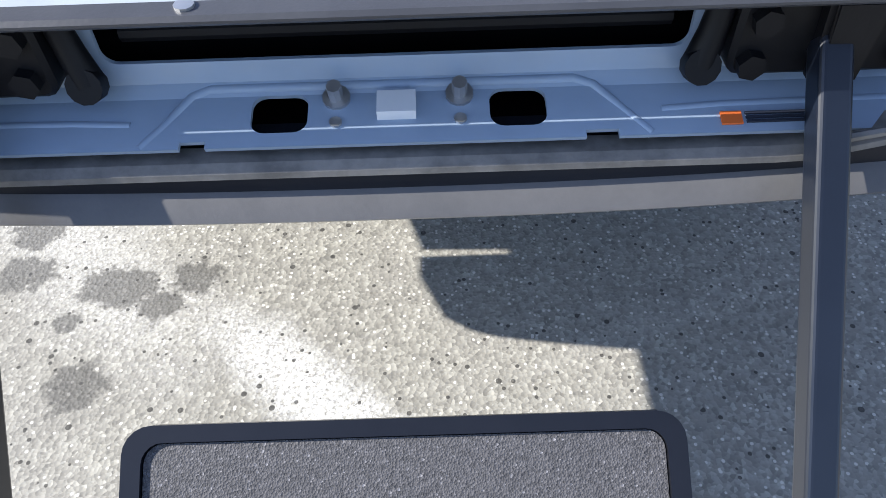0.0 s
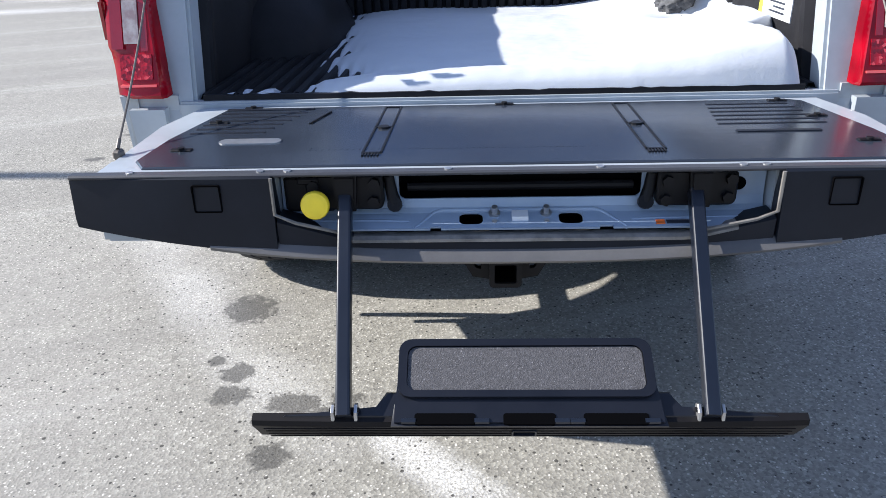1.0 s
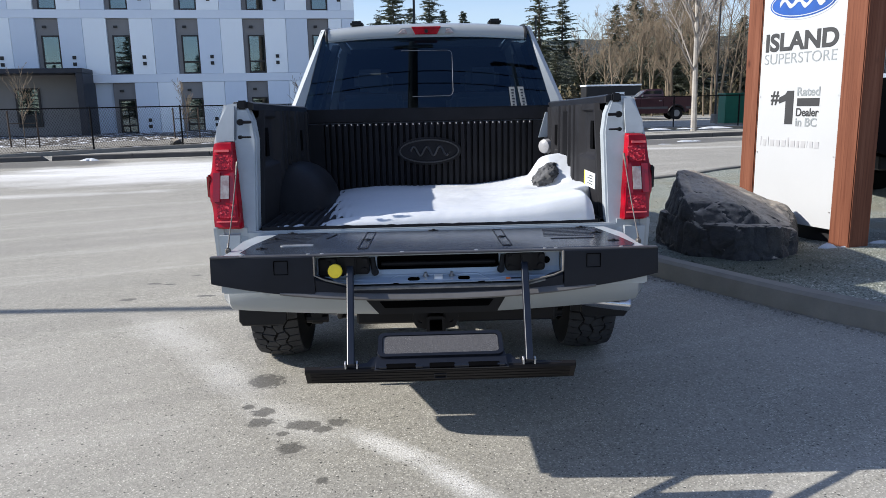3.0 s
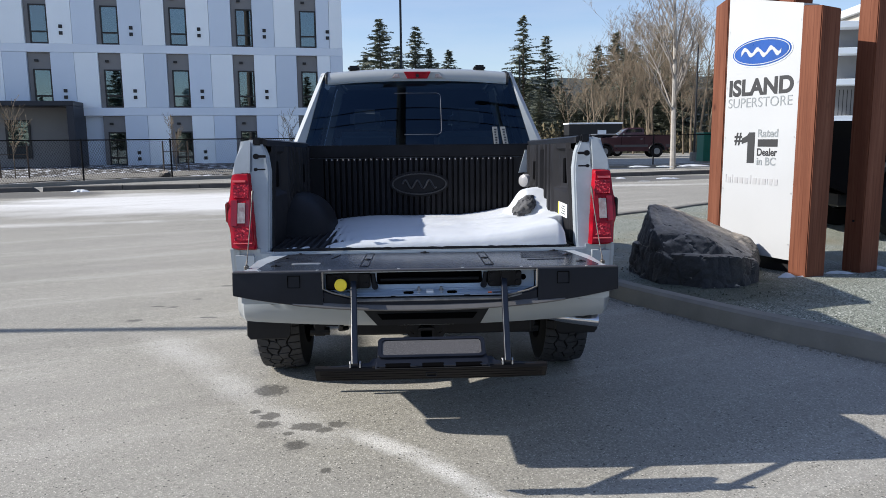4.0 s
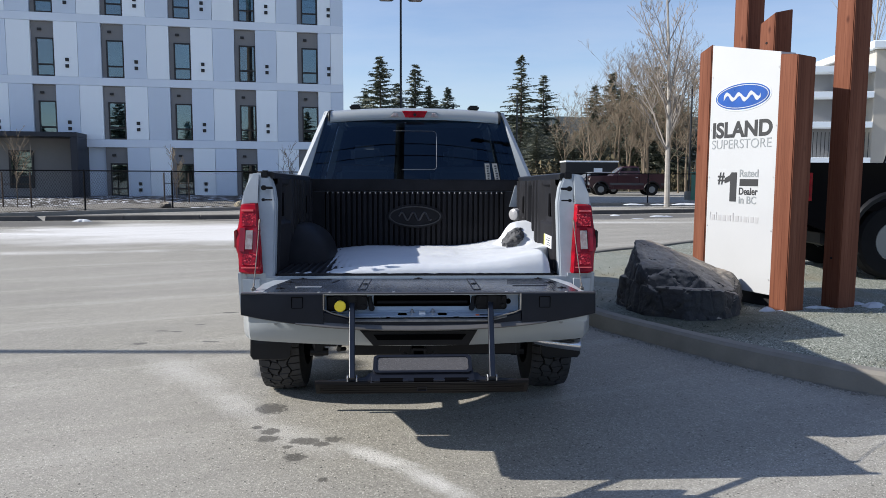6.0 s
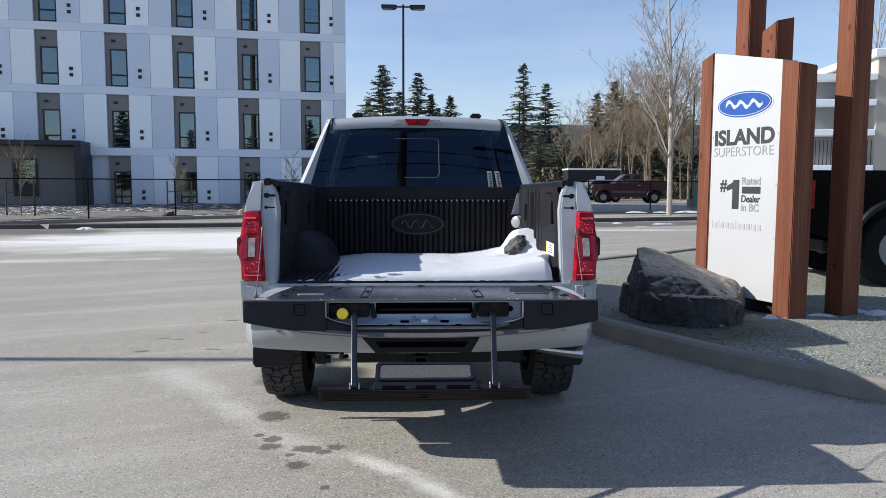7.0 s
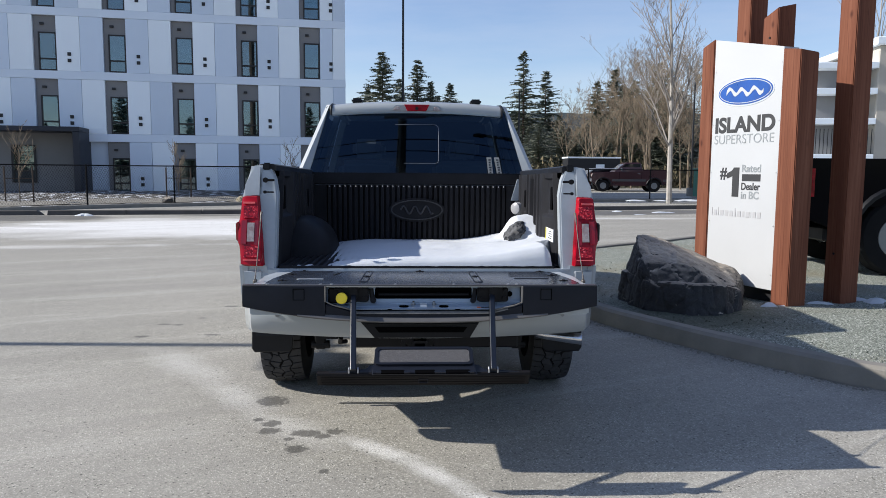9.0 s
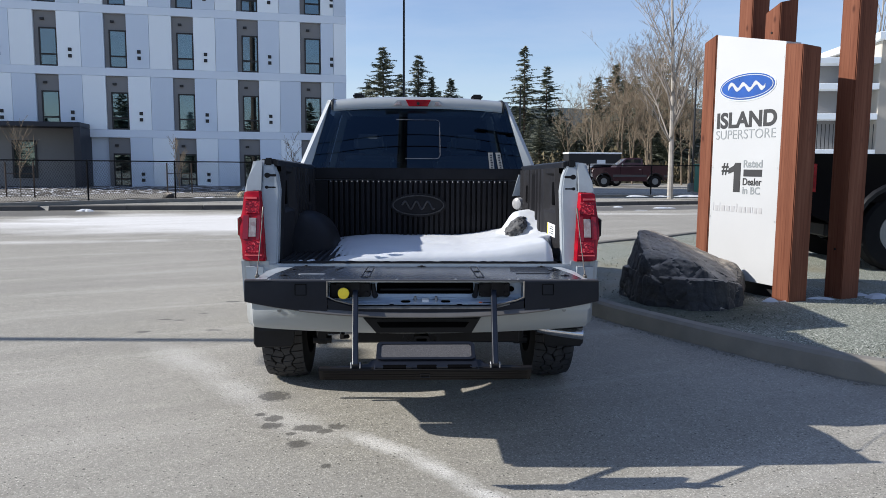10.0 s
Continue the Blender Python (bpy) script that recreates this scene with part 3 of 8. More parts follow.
def lettering(text, size, width=None, bold=0.0):
    """A mesh of built-in letters, lying in the xz plane, its lower left corner at the origin."""
    cu = bpy.data.curves.new("letters", "FONT")
    cu.body, cu.size, cu.extrude, cu.offset = text, size, 0.0015, bold
    ob = bpy.data.objects.new("letters", cu)
    scene.collection.objects.link(ob)
    bpy.context.view_layer.update()
    me = bpy.data.meshes.new_from_object(ob.evaluated_get(bpy.context.evaluated_depsgraph_get()))
    bm = bmesh.new()
    bm.from_mesh(me)
    bpy.data.objects.remove(ob)
    bpy.data.meshes.remove(me)
    xs = [v.co.x for v in bm.verts]
    k = width / (max(xs) - min(xs)) if width else 1.0
    x0 = min(xs)
    for v in bm.verts:
        v.co = Vector(((v.co.x - x0) * k, -v.co.z, v.co.y))
    return bm


# ---- ground, kerb and gravel bed ----
def ground_sheet():
    bm = B()
    xs = [-3000, -400, -60, -20, -6, 6, 20, 60, 400, 3000]
    ys = [-3000, -400, -60, -10, 0, 10, 30, 60, 400, 3000]
    rows = [[bm.verts.new((x, y, 0)) for x in xs] for y in ys]
    for a, b in zip(rows, rows[1:]):
        for i in range(len(xs) - 1):
            bm.faces.new((a[i], a[i + 1], b[i + 1], b[i]))
    tagged(part("ground", bm, ASPHALT), "worn grey asphalt lot with salt bloom and damp spots", "ground", kind="structure")


def smooth_line(points, step=4):
    ps = [Vector((*p, 0)) for p in points]
    out = []
    for i in range(len(ps) - 1):
        a, b, c, d = ps[max(i - 1, 0)], ps[i], ps[i + 1], ps[min(i + 2, len(ps) - 1)]
        for k in range(step):
            t = k / step
            out.append(0.5 * (2 * b + (c - a) * t + (2 * a - 5 * b + 4 * c - d) * t * t + (3 * b - a - 3 * c + d) * t ** 3))
    return out + [ps[-1]]


def kerb_and_bed():
    line = smooth_line([(9.0, -0.9), (6.0, -0.2), (4.2, 0.72), (3.01, 1.63), (2.74, 1.93), (2.38, 2.46), (1.98, 3.19), (1.68, 3.85), (1.56, 4.6), (1.62, 6.2), (2.0, 8.2), (3.3, 9.68),
                        (4.46, 10.52), (5.75, 11.6), (9.0, 13.6), (14.0, 15.6)])
    bm, rings, inner = B(), [], []
    for i, p in enumerate(line):
        d = (line[min(i + 1, len(line) - 1)] - line[max(i - 1, 0)]).normalized()
        n = Vector((d.y, -d.x, 0))
        rings.append([p + n * a + Vector((0, 0, z)) for a, z in ((0, -0.05), (0.0, 0.02), (0.018, 0.125), (0.045, 0.148), (0.135, 0.15), (0.155, 0.14), (0.16, -0.05))])
        inner.append(p + n * 0.15)
    loft(bm, rings)
    kerb = part("kerb", bm, CONCRETE, smooth=True)
    tagged(kerb, "weathered concrete kerb curving round the gravel bed", "kerb", kind="structure")
    bm, rows = B(), []
    for i, p in enumerate(inner):
        far = Vector((9.5 + 3.0 * i / len(inner), 3.0 + 6.5 * i / len(inner), 0))
        row = []
        for k in range(15):
            q = p.lerp(far, (k / 14) ** 1.3)
            row.append(bm.verts.new((q.x, q.y, 0.115 + 0.03 * noise.noise(q * 1.7) * min(1, k / 2) + 0.012 * noise.noise(q * 7))))
        rows.append(row)
    for a, b in zip(rows, rows[1:]):
        for k in range(14):
            bm.faces.new((a[k], b[k], b[k + 1], a[k + 1]))
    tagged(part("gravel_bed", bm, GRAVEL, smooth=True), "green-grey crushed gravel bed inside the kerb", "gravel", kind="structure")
    rng = random.Random(8)
    bm = B()
    for _ in range(520):
        i = rng.randrange(8, 36)
        d = (line[i + 1] - line[i]).normalized()
        q = line[i].lerp(line[i + 1], rng.random()) - Vector((d.y, -d.x, 0)) * (0.005 + 0.09 * rng.random() ** 2.5)
        bmesh.ops.create_icosphere(bm, subdivisions=0, radius=rng.uniform(0.003, 0.009), matrix=Matrix.Translation((q.x, q.y, 0.003)) @ pose(0, 0, 0, rng.uniform(0, 90), rng.uniform(0, 90), 0) @ Matrix.Diagonal((1.3, 1, 0.7, 1)))
    tagged(part("kerb_grit", bm, CONCRETE), "loose grit and crumbs along the foot of the kerb", "grit", kind="stuff")
    rng = random.Random(5)
    bm = B()
    for _ in range(2200):
        i = rng.randrange(12, 40)
        q = inner[i].lerp(inner[i + 1], rng.random()).lerp(Vector((9.5, rng.uniform(2.0, 8.0), 0)), rng.random() ** 1.6 * 0.6)
        r = rng.uniform(0.003, 0.008)
        bmesh.ops.create_icosphere(bm, subdivisions=0, radius=r, matrix=Matrix.Translation((q.x, q.y, 0.12)) @ pose(0, 0, 0, rng.uniform(0, 90), rng.uniform(0, 90), 0) @ Matrix.Diagonal((1.3, 1, 0.7, 1)))
    tagged(part("loose_gravel", bm, GRAVEL), "loose gravel stones scattered on the bed", "gravel", kind="stuff")


def boulder():
    """A slab-sided slate block: a high blunt end, a flat back falling to a low end, a dark upright face."""
    foot = ((2.07, 4.50, 0.05), (2.09, 3.98, 0.05), (2.14, 3.80, 0.05), (2.48, 3.55, 0.05), (2.86, 3.60, 0.05), (3.06, 3.80, 0.05), (3.26, 4.2, 0.05), (3.2, 4.7, 0.05), (2.6, 5.0, 0.05))
    ledge = ((2.09, 4.42, 0.42), (2.12, 3.97, 0.40), (2.17, 3.82, 0.395), (2.45, 3.64, 0.39), (2.84, 3.67, 0.38), (3.03, 3.82, 0.32), (3.24, 4.22, 0.24), (3.18, 4.62, 0.24), (2.6, 4.85, 0.3))
    upper = ((2.055, 4.46, 0.08), (2.075, 3.99, 0.08), (2.125, 3.82, 0.10), (2.20, 3.76, 0.34), (2.5, 3.685, 0.36), (2.84, 3.71, 0.35), (3.0, 3.85, 0.28), (3.27, 4.24, 0.18), (3.21, 4.65, 0.2), (2.6, 4.9, 0.25),
             (2.24, 4.47, 0.765), (2.33, 4.52, 0.775), (2.165, 4.16, 0.665), (2.145, 3.96, 0.565), (2.21, 3.91, 0.56), (2.53, 3.84, 0.555), (2.70, 3.86, 0.475), (2.87, 3.88, 0.395), (3.06, 3.93, 0.335),
             (3.35, 4.46, 0.33), (3.27, 4.47, 0.425), (3.0, 4.5, 0.515), (2.84, 4.5, 0.575), (2.55, 4.52, 0.72))
    bm = B()
    c = Vector((2.7, 4.3, 0.1))
    for block in (foot + ledge, upper):
        one = B()
        bmesh.ops.convex_hull(one, input=[one.verts.new(Vector(p) - c) for p in block])
        bmesh.ops.delete(one, geom=[v for v in one.verts if not v.link_faces], context="VERTS")
        bmesh.ops.bevel(one, geom=one.edges[:], offset=0.014, segments=1, affect="EDGES", clamp_overlap=True)
        for _ in range(5):
            bmesh.ops.subdivide_edges(one, edges=[e for e in one.edges if e.calc_length() > 0.035], cuts=1)
            bmesh.ops.triangulate(one, faces=one.faces)
        me = bpy.data.meshes.new("block")
        one.to_mesh(me)
        one.free()
        bm.from_mesh(me)
        bpy.data.meshes.remove(me)
    bm.normal_update()
    for v in bm.verts:
        p, n = v.co.copy(), v.normal.copy()
        gaps, seeds = noise.voronoi(Vector((p.x * 4.6 + 0.4 * p.z, p.y * 4.6, p.z * 3.4)))
        step = (0.036 * noise.noise(seeds[0] * 3.7) - 0.02 * max(0, 1 - (gaps[1] - gaps[0]) / 0.12)) * (1 - 0.8 * max(0, n.z))
        upright = 0.010 * noise.noise(Vector((p.x * 22, p.y * 22, p.z * 2.0))) * (1 - abs(n.z))
        v.co += n * (step + upright + 0.012 * noise.noise(p * 3.0) + 0.012 * noise.noise(p * 9) + 0.006 * noise.noise(p * 24))
    ob = thing("boulder", Matrix.Translation(c), "large dark slate boulder resting on the gravel bed", "boulder")
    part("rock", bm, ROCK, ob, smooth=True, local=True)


def snow_patch(x, y, z, rx, ry, h, seed):
    bm, rows, rng = B(), [], random.Random(seed)
    ph = [rng.uniform(0, 6.3) for _ in range(4)]
    for k in range(6):
        f = k / 5
        row = []
        for a in (2 * math.pi * i / 20 for i in range(20)):
            w = 1 + 0.28 * math.sin(2 * a + ph[0]) + 0.2 * math.sin(3 * a + ph[1]) + 0.13 * math.sin(7 * a + ph[2])
            row.append(Vector((rx * f * w * math.cos(a), ry * f * w * math.sin(a), h * (1 - f ** 2.2) + 0.012 * noise.noise(Vector((k, i_of(a), seed))) - (0.004 if k == 5 else 0))))
        rows.append(row)
    loft(bm, rows, True, False)
    bmesh.ops.remove_doubles(bm, verts=bm.verts, dist=0.0005)
    ob = part("snow_patch", bm, SNOW, smooth=True, local=True)
    ob.location = (x, y, z)
    tagged(ob, "small melting patch of old snow on the ground", "snow", "leftover snow patches")


def i_of(a):
    return a * 3.0


ground_sheet()
kerb_and_bed()
boulder()
for n, (x, y, z, rx, ry, h) in enumerate(((3.40, 3.95, 0.11, 0.10, 0.05, 0.05), (3.56, 3.93, 0.11, 0.09, 0.03, 0.025), (4.62, 4.2, 0.11, 0.12, 0.09, 0.05), (3.98, 4.12, 0.11, 0.12, 0.05, 0.03), (3.75, 4.35, 0.11, 0.16, 0.07, 0.06),
                                          (4.5, 4.35, 0.11, 0.12, 0.05, 0.03), (7.25, 22.8, 0, 0.22, 0.10, 0.04), (8.6, 22.2, 0, 0.26, 0.11, 0.05), (8.95, 22.3, 0, 0.16, 0.08, 0.03), (7.5, 21.0, 0, 0.2, 0.04, 0.015), (9.9, 29.4, 0.12, 0.45, 0.14, 0.06), (12.4, 29.6, 0.12, 0.6, 0.2, 0.08), (11.1, 29.5, 0.12, 0.3, 0.1, 0.05), (-9.6, 19.3, 0, 0.22, 0.12, 0.07), (-12.2, 18.0, 0, 0.3, 0.2, 0.07), (2.15, 3.06, 0, 0.04, 0.015, 0.012), (2.75, 2.0, 0, 0.05, 0.014, 0.012))):
    snow_patch(x, y, z, rx, ry, h, n)

# ---- the pale grey pickup with its tailgate down ----
def axle_ring(r, x, y, z, n, a0=0.0):
    return [(x, y + r * math.cos(a0 + 2 * math.pi * k / n), z + r * math.sin(a0 + 2 * math.pi * k / n)) for k in range(n)]


def wheel_parts(truck, x0, x1, y, r, local=False):
    """One wheel between x0 (inner) and x1 (outer): tyre with lugs, rim with spokes."""
    s = 1 if x1 > x0 else -1
    w = abs(x1 - x0)
    bm, n = B(), 48
    prof = [(0.0, 0.62), (0.0, 0.8), (0.05, 0.94), (0.12, 0.974), (0.88, 0.974), (0.95, 0.94), (1.0, 0.8), (1.0, 0.62), (0.5, 0.58)]
    rings = [axle_ring(r * k, x0 + s * w * u, y, r, n) for u, k in prof]
    loft(bm, rings + [rings[0]], True, False)
    bmesh.ops.remove_doubles(bm, verts=bm.verts, dist=0.0004)
    tyre = part("tyre", bm, RUBBER, truck, smooth=True, local=local)
    bm = B()
    count = 46
    pitch = 2 * math.pi / count

    def block(outline, k, top, lean):
        """One lug: its outline in shares of width and pitch, its foot a little wider than its top."""
        cu = sum(p[0] for p in outline) / len(outline)
        ct = sum(p[1] for p in outline) / len(outline)
        rows = []
        for rad, grow in ((0.965, 1.0), (top, 0.97)):
            row = []
            for u, v in outline:
                uu, vv = cu + (u - cu) * grow, ct + (v - ct) * grow
                ang = (k + vv) * pitch
                rr = r * rad * (1 - lean * max(0, abs(uu - 0.5) - 0.36))
                row.append(bm.verts.new((x0 + s * w * uu, y + rr * math.cos(ang), r + rr * math.sin(ang))))
            rows.append(row)
        n_out = len(outline)
        bm.faces.new(rows[1])
        for i in range(n_out):
            bm.faces.new((rows[0][i], rows[0][(i + 1) % n_out], rows[1][(i + 1) % n_out], rows[1][i]))
    lines = (0.02, 0.28, 0.5, 0.72, 0.98)

    def winding(c, v):
        """Where the groove c stands at v pitches round the tyre."""
        return lines[c] + (0.042 * math.sin(math.pi * v + 1.6 * c) if 0 < c < 4 else 0)
    for k in range(count):
        for c in range(4):
            shift = (0.0, 0.35, 0.85, 0.5)[c]
            vs = [shift + v for v in (0.07, 0.36, 0.64, 0.93)]
            g = 0.017
            skew = (0.0, 0.22, -0.22, 0.0)[c]
            outline = [(winding(c, k + v) + g, v) for v in vs] + [(winding(c + 1, k + v) - g, v + skew) for v in vs[::-1]]
            block(outline, k, 0.994 if c in (0, 3) else 1.0, 0.3 if c in (0, 3) else 0)
    tagged(part("tread", bm, LUG, tyre, local=local), kind="stuff")
    bm = B()
    loft(bm, [axle_ring(r * k, x0 + s * w * u, y, r, 32) for u, k in ((0.98, 0.63), (0.94, 0.6), (0.7, 0.55), (0.66, 0.12), (0.74, 0.10))])
    rim = part("rim", bm, SILVER, truck, smooth=True, local=local)
    for k in range(6):
        bm = B()
        a = math.pi / 3 * k
        p, q = 0.1 * r, 0.58 * r
        ca, sa = math.cos(a), math.sin(a)
        ta, tb = 0.055 * r, 0.10 * r
        vs = []
        for x in (x0 + s * w * 0.72, x0 + s * w * 0.86):
            vs += [bm.verts.new((x, y + ca * d - sa * t, r + sa * d + ca * t)) for d, t in ((p, -ta), (p, ta), (q, tb), (q, -tb))]
        for f in ((0, 1, 2, 3), (4, 7, 6, 5), (0, 4, 5, 1), (1, 5, 6, 2), (2, 6, 7, 3), (3, 7, 4, 0)):
            bm.faces.new([vs[i] for i in f])
        part("spoke", bm, SILVER, rim, local=local)


def arch(cy, r, z_low, n=14):
    a0 = math.asin(max(-1, min(1, (z_low - 0.41) / r)))
    return [(cy + r * math.cos(a), 0.41 + r * math.sin(a)) for a in (math.pi - a0 + (2 * a0 - math.pi) * k / n for k in range(n + 1))]


REAR_AXLE, FRONT_AXLE = 1.99, 5.66
BED_END, BED_HEAD = 0.985, 2.62


def raked(bm):
    """The bed stands a little nose-down."""
    for v in bm.verts:
        v.co.z += 0.016 - 0.018 * max(0, v.co.y - 1.0)
    return bm


def tumble(z, wide=0.985):
    """Half width of the body's skin at a height."""
    return wide - 0.10 * max(0, z - 1.08) ** 1.4 * 2.0 - 0.05 * max(0, 0.75 - z)


def skin(bm, poly, side, thick=0.03, wide=0.985, flare=()):
    vs = prism(bm, poly, "x", 0, 1)
    for v in vs:
        x = tumble(v.co.z, wide) - (0 if v.co.x else thick) - 0.055 * max(0, (1.5 - v.co.y) / 0.5)
        for c in flare:
            d = math.hypot(v.co.y - c, v.co.z - 0.41)
            x += 0.035 * max(0, 1 - abs(d - 0.5) / 0.16) if v.co.x else 0
        v.co.x = side * x


def build_truck():
    t = thing("pickup_truck", pose(0, 1.99, 0), "pale grey pickup truck with lowered tailgate and extended tailgate step", "pickup truck")

    # bed: outer sides with wheel arches
    for side in (-1, 1):
        bm = B()
        poly = [(1.052, 0.565), (1.12, 0.557), (1.40, 0.522)] + arch(REAR_AXLE, 0.55, 0.522) + [(2.728, 0.58), (2.728, 1.40), (1.16, 1.40), (1.11, 1.33), (1.08, 1.25), (0.985, 0.90), (0.985, 0.72), (1.052, 0.715)]
        skin(bm, poly, side, flare=(REAR_AXLE,))
        part("bed_side", raked(bm), PAINT, t, smooth=True)
        # rear post between lamp and bed opening
        bm = B()
        prism(bm, [(side * x, z) for x, z in ((0.757, 0.80), (0.836, 0.80), (0.872, 1.25), (0.895, 1.385), (0.795, 1.385), (0.772, 1.33), (0.757, 1.25))], "y", 0.985, 1.06, 0.008, 2)
        prism(bm, [(side * x, z) for x, z in ((0.842, 1.235), (0.940, 1.235), (0.928, 1.30), (0.905, 1.37), (0.885, 1.402), (0.842, 1.406))], "y", 0.975, 1.08, 0.01, 2)
        prism(bm, [(side * x, z) for x, z in ((0.80, 0.68), (0.935, 0.68), (0.945, 0.878), (0.80, 0.878))], "y", 0.965, 1.2, 0.028, 4)
        for v in bm.verts:
            v.co.y += 0.30 * max(0, v.co.z - 0.90)
        jamb = part("bed_post", raked(bm), PAINT_INNER, t, smooth=True)
        for z, w in ((1.325, 0.028), (1.262, 0.017)):
            bm = B()
            y = 1.045 + 0.3 * (z - 1.25)
            disc(bm, (side * 0.815, y - 0.012, z), (0, 1, 0), w * 0.5, 0.02, 10)
            tube(bm, [(side * 0.812, y - 0.006, z), (side * 0.775, y - 0.006, z), (side * 0.768, y - 0.006, z)], [w * 0.24, w * 0.24, w * 0.2], 8)
            part("latch_striker", raked(bm), DARK, jamb, "black latch striker bolt", smooth=True)
        # rail cap
        bm = B()
        prism(bm, [(side * x, z) for x, z in ((0.772, 1.375), (0.772, 1.405), (0.79, 1.413), (0.855, 1.412), (0.868, 1.40), (0.868, 1.387), (0.80, 1.38))], "y", 1.14, 2.66, 0.004)
        part("rail_cap", raked(bm), BLACK, t, smooth=True)
        bm = B()
        box(bm, *sorted((side * 0.80, side * 0.84)), 1.125, 1.16, 1.38, 1.418, 0.006, 2)
        part("cap_end", raked(bm), BLACK, t)
        # tail lamp
        bm = B()
        rings = []
        for z, xo in ((0.896, 0.925), (0.905, 0.938), (0.97, 0.944), (1.0, 0.950), (1.014, 0.957), (1.115, 0.961), (1.13, 0.954), (1.16, 0.95), (1.235, 0.946), (1.25, 0.942), (1.257, 0.93)):
            y0 = 0.945 + 0.31 * (z - 0.896) + (0.008 if z in (0.896, 1.257) else 0)
            rings.append([(side * x, y, z) for x, y in ((0.813 + 0.11 * (z - 0.896), y0 + 0.012), (0.821 + 0.11 * (z - 0.896), y0), (xo - 0.03, y0 + 0.006), (xo - 0.006, y0 + 0.02), (xo, y0 + 0.04), (xo + 0.004, y0 + 0.16), (xo - 0.01, y0 + 0.22), (0.82, y0 + 0.22))])
        loft(bm, rings)
        lamp = part("tail_lamp", bm, RED, t, "glossy red tail lamp", smooth=True)

        def on_lamp(x0, x1, z0, z1, proud):
            b = B()
            a, c = 0.945 + 0.31 * (z0 - 0.896), 0.945 + 0.31 * (z1 - 0.896)
            loft(b, [[(side * x, y - proud, z) for z, y in ((z0, a), (z1, c))] + [(side * x, y + 0.03, z) for z, y in ((z1, c), (z0, a))] for x in (x0, x1)])
            return b
        part("reverse_lens", on_lamp(0.866, 0.902, 1.022, 1.118, 0.003), CLEAR, lamp, "clear reversing lens")
        # pale bars put the lens's highlight lines into colour
        part("lamp_bar", on_lamp(0.830, 0.918, 0.925, 0.930, 0.003), PALE_RED, lamp)
        part("lamp_bar", on_lamp(0.868, 0.930, 1.216, 1.226, 0.003), PALE_RED, lamp)
        part("lamp_facet", on_lamp(0.852, 0.925, 1.142, 1.205, 0.002), FACET, lamp, "faceted red panel with its sparkle in the colour")
        part("lamp_facet", on_lamp(0.838, 0.915, 0.942, 0.998, 0.002), FACET, lamp, "faceted red panel with its sparkle in the colour")
        part("inner_frame", on_lamp(0.906, 0.934, 1.01, 1.13, 0.0005), DEEP_RED, lamp)
        part("inner_frame", on_lamp(0.846, 0.863, 1.005, 1.13, 0.0005), DEEP_RED, lamp)
        bm = B()
        box(bm, *sorted((side * 0.95, side * 0.967)), 1.02, 1.11, 1.02, 1.12, 0.006, 2)
        part("side_marker", bm, BLACK if side > 0 else DEEP_RED, lamp, "dark side sensor cover")
        # mudflap and wheel liner
        bm = B()
        prism(bm, [(side * x, z) for x, z in ((0.745, 0.44), (0.75, 0.335), (0.77, 0.311), (0.975, 0.311), (0.992, 0.335), (0.985, 0.62), (0.76, 0.62))], "y", 1.462, 1.486, 0.006)
        part("mudflap", bm, BLACK, t)
        bm = B()
        for a in range(10):
            a0, a1 = math.pi * a / 10, math.pi * (a + 1) / 10
            prism(bm, [(REAR_AXLE + 0.57 * math.cos(a0), 0.42 + 0.57 * math.sin(a0)), (REAR_AXLE + 0.57 * math.cos(a1), 0.42 + 0.57 * math.sin(a1)),
                       (REAR_AXLE + 0.55 * math.cos(a1), 0.42 + 0.55 * math.sin(a1)), (REAR_AXLE + 0.55 * math.cos(a0), 0.42 + 0.55 * math.sin(a0))], "x", *sorted((side * 0.62, side * 0.955)))
        part("wheel_liner", bm, BLACK, t)

    # bed floor with lengthwise ribs
    bm = B()
    prof = []
    for k in range(41):
        x = -0.78 + 0.039 * k
        prof += [(x - 0.012, 0.862), (x - 0.006, 0.875), (x + 0.006, 0.875), (x + 0.012, 0.862)]
    prof = [(-0.81, 0.862)] + [p for p in prof if -0.8 < p[0] < 0.8] + [(0.81, 0.862)]
    loft(bm, [[(x, y, z) for x, z in prof] for y in (1.02, 1.06, 1.8, 2.64)], False)
    box(bm, -0.81, 0.81, 1.02, 2.64, 0.80, 0.852)
    part("bed_floor", raked(bm), LINER, t)
    bm = B()
    box(bm, -0.80, 0.80, 0.985, 1.022, 0.80, 0.862, 0.006, 2)
    part("bed_sill", raked(bm), PAINT_INNER, t)
    # dark ragged strip drawn along the bed end
    bm = B()
    loft(bm, [[(x, 1.0, 0.858), (x, 1.002, z), (x, 1.012, z + 0.001), (x, 1.016, 0.858)] for x, z in [(-0.74 + 1.46 * k / 60, 0.8745 + 0.004 * noise.noise(Vector((k * 0.9, 0, 5)))) for k in range(61)]])
    part("liner_lip", raked(bm), LINER, t, "dark strip along the bed end in front of the snow")

    # drop-in liner walls with tall ribs, wheel housings
    def step_up(v, a, b):
        k = max(0.0, min(1.0, (v - a) / (b - a)))
        return k * k * (3 - 2 * k)

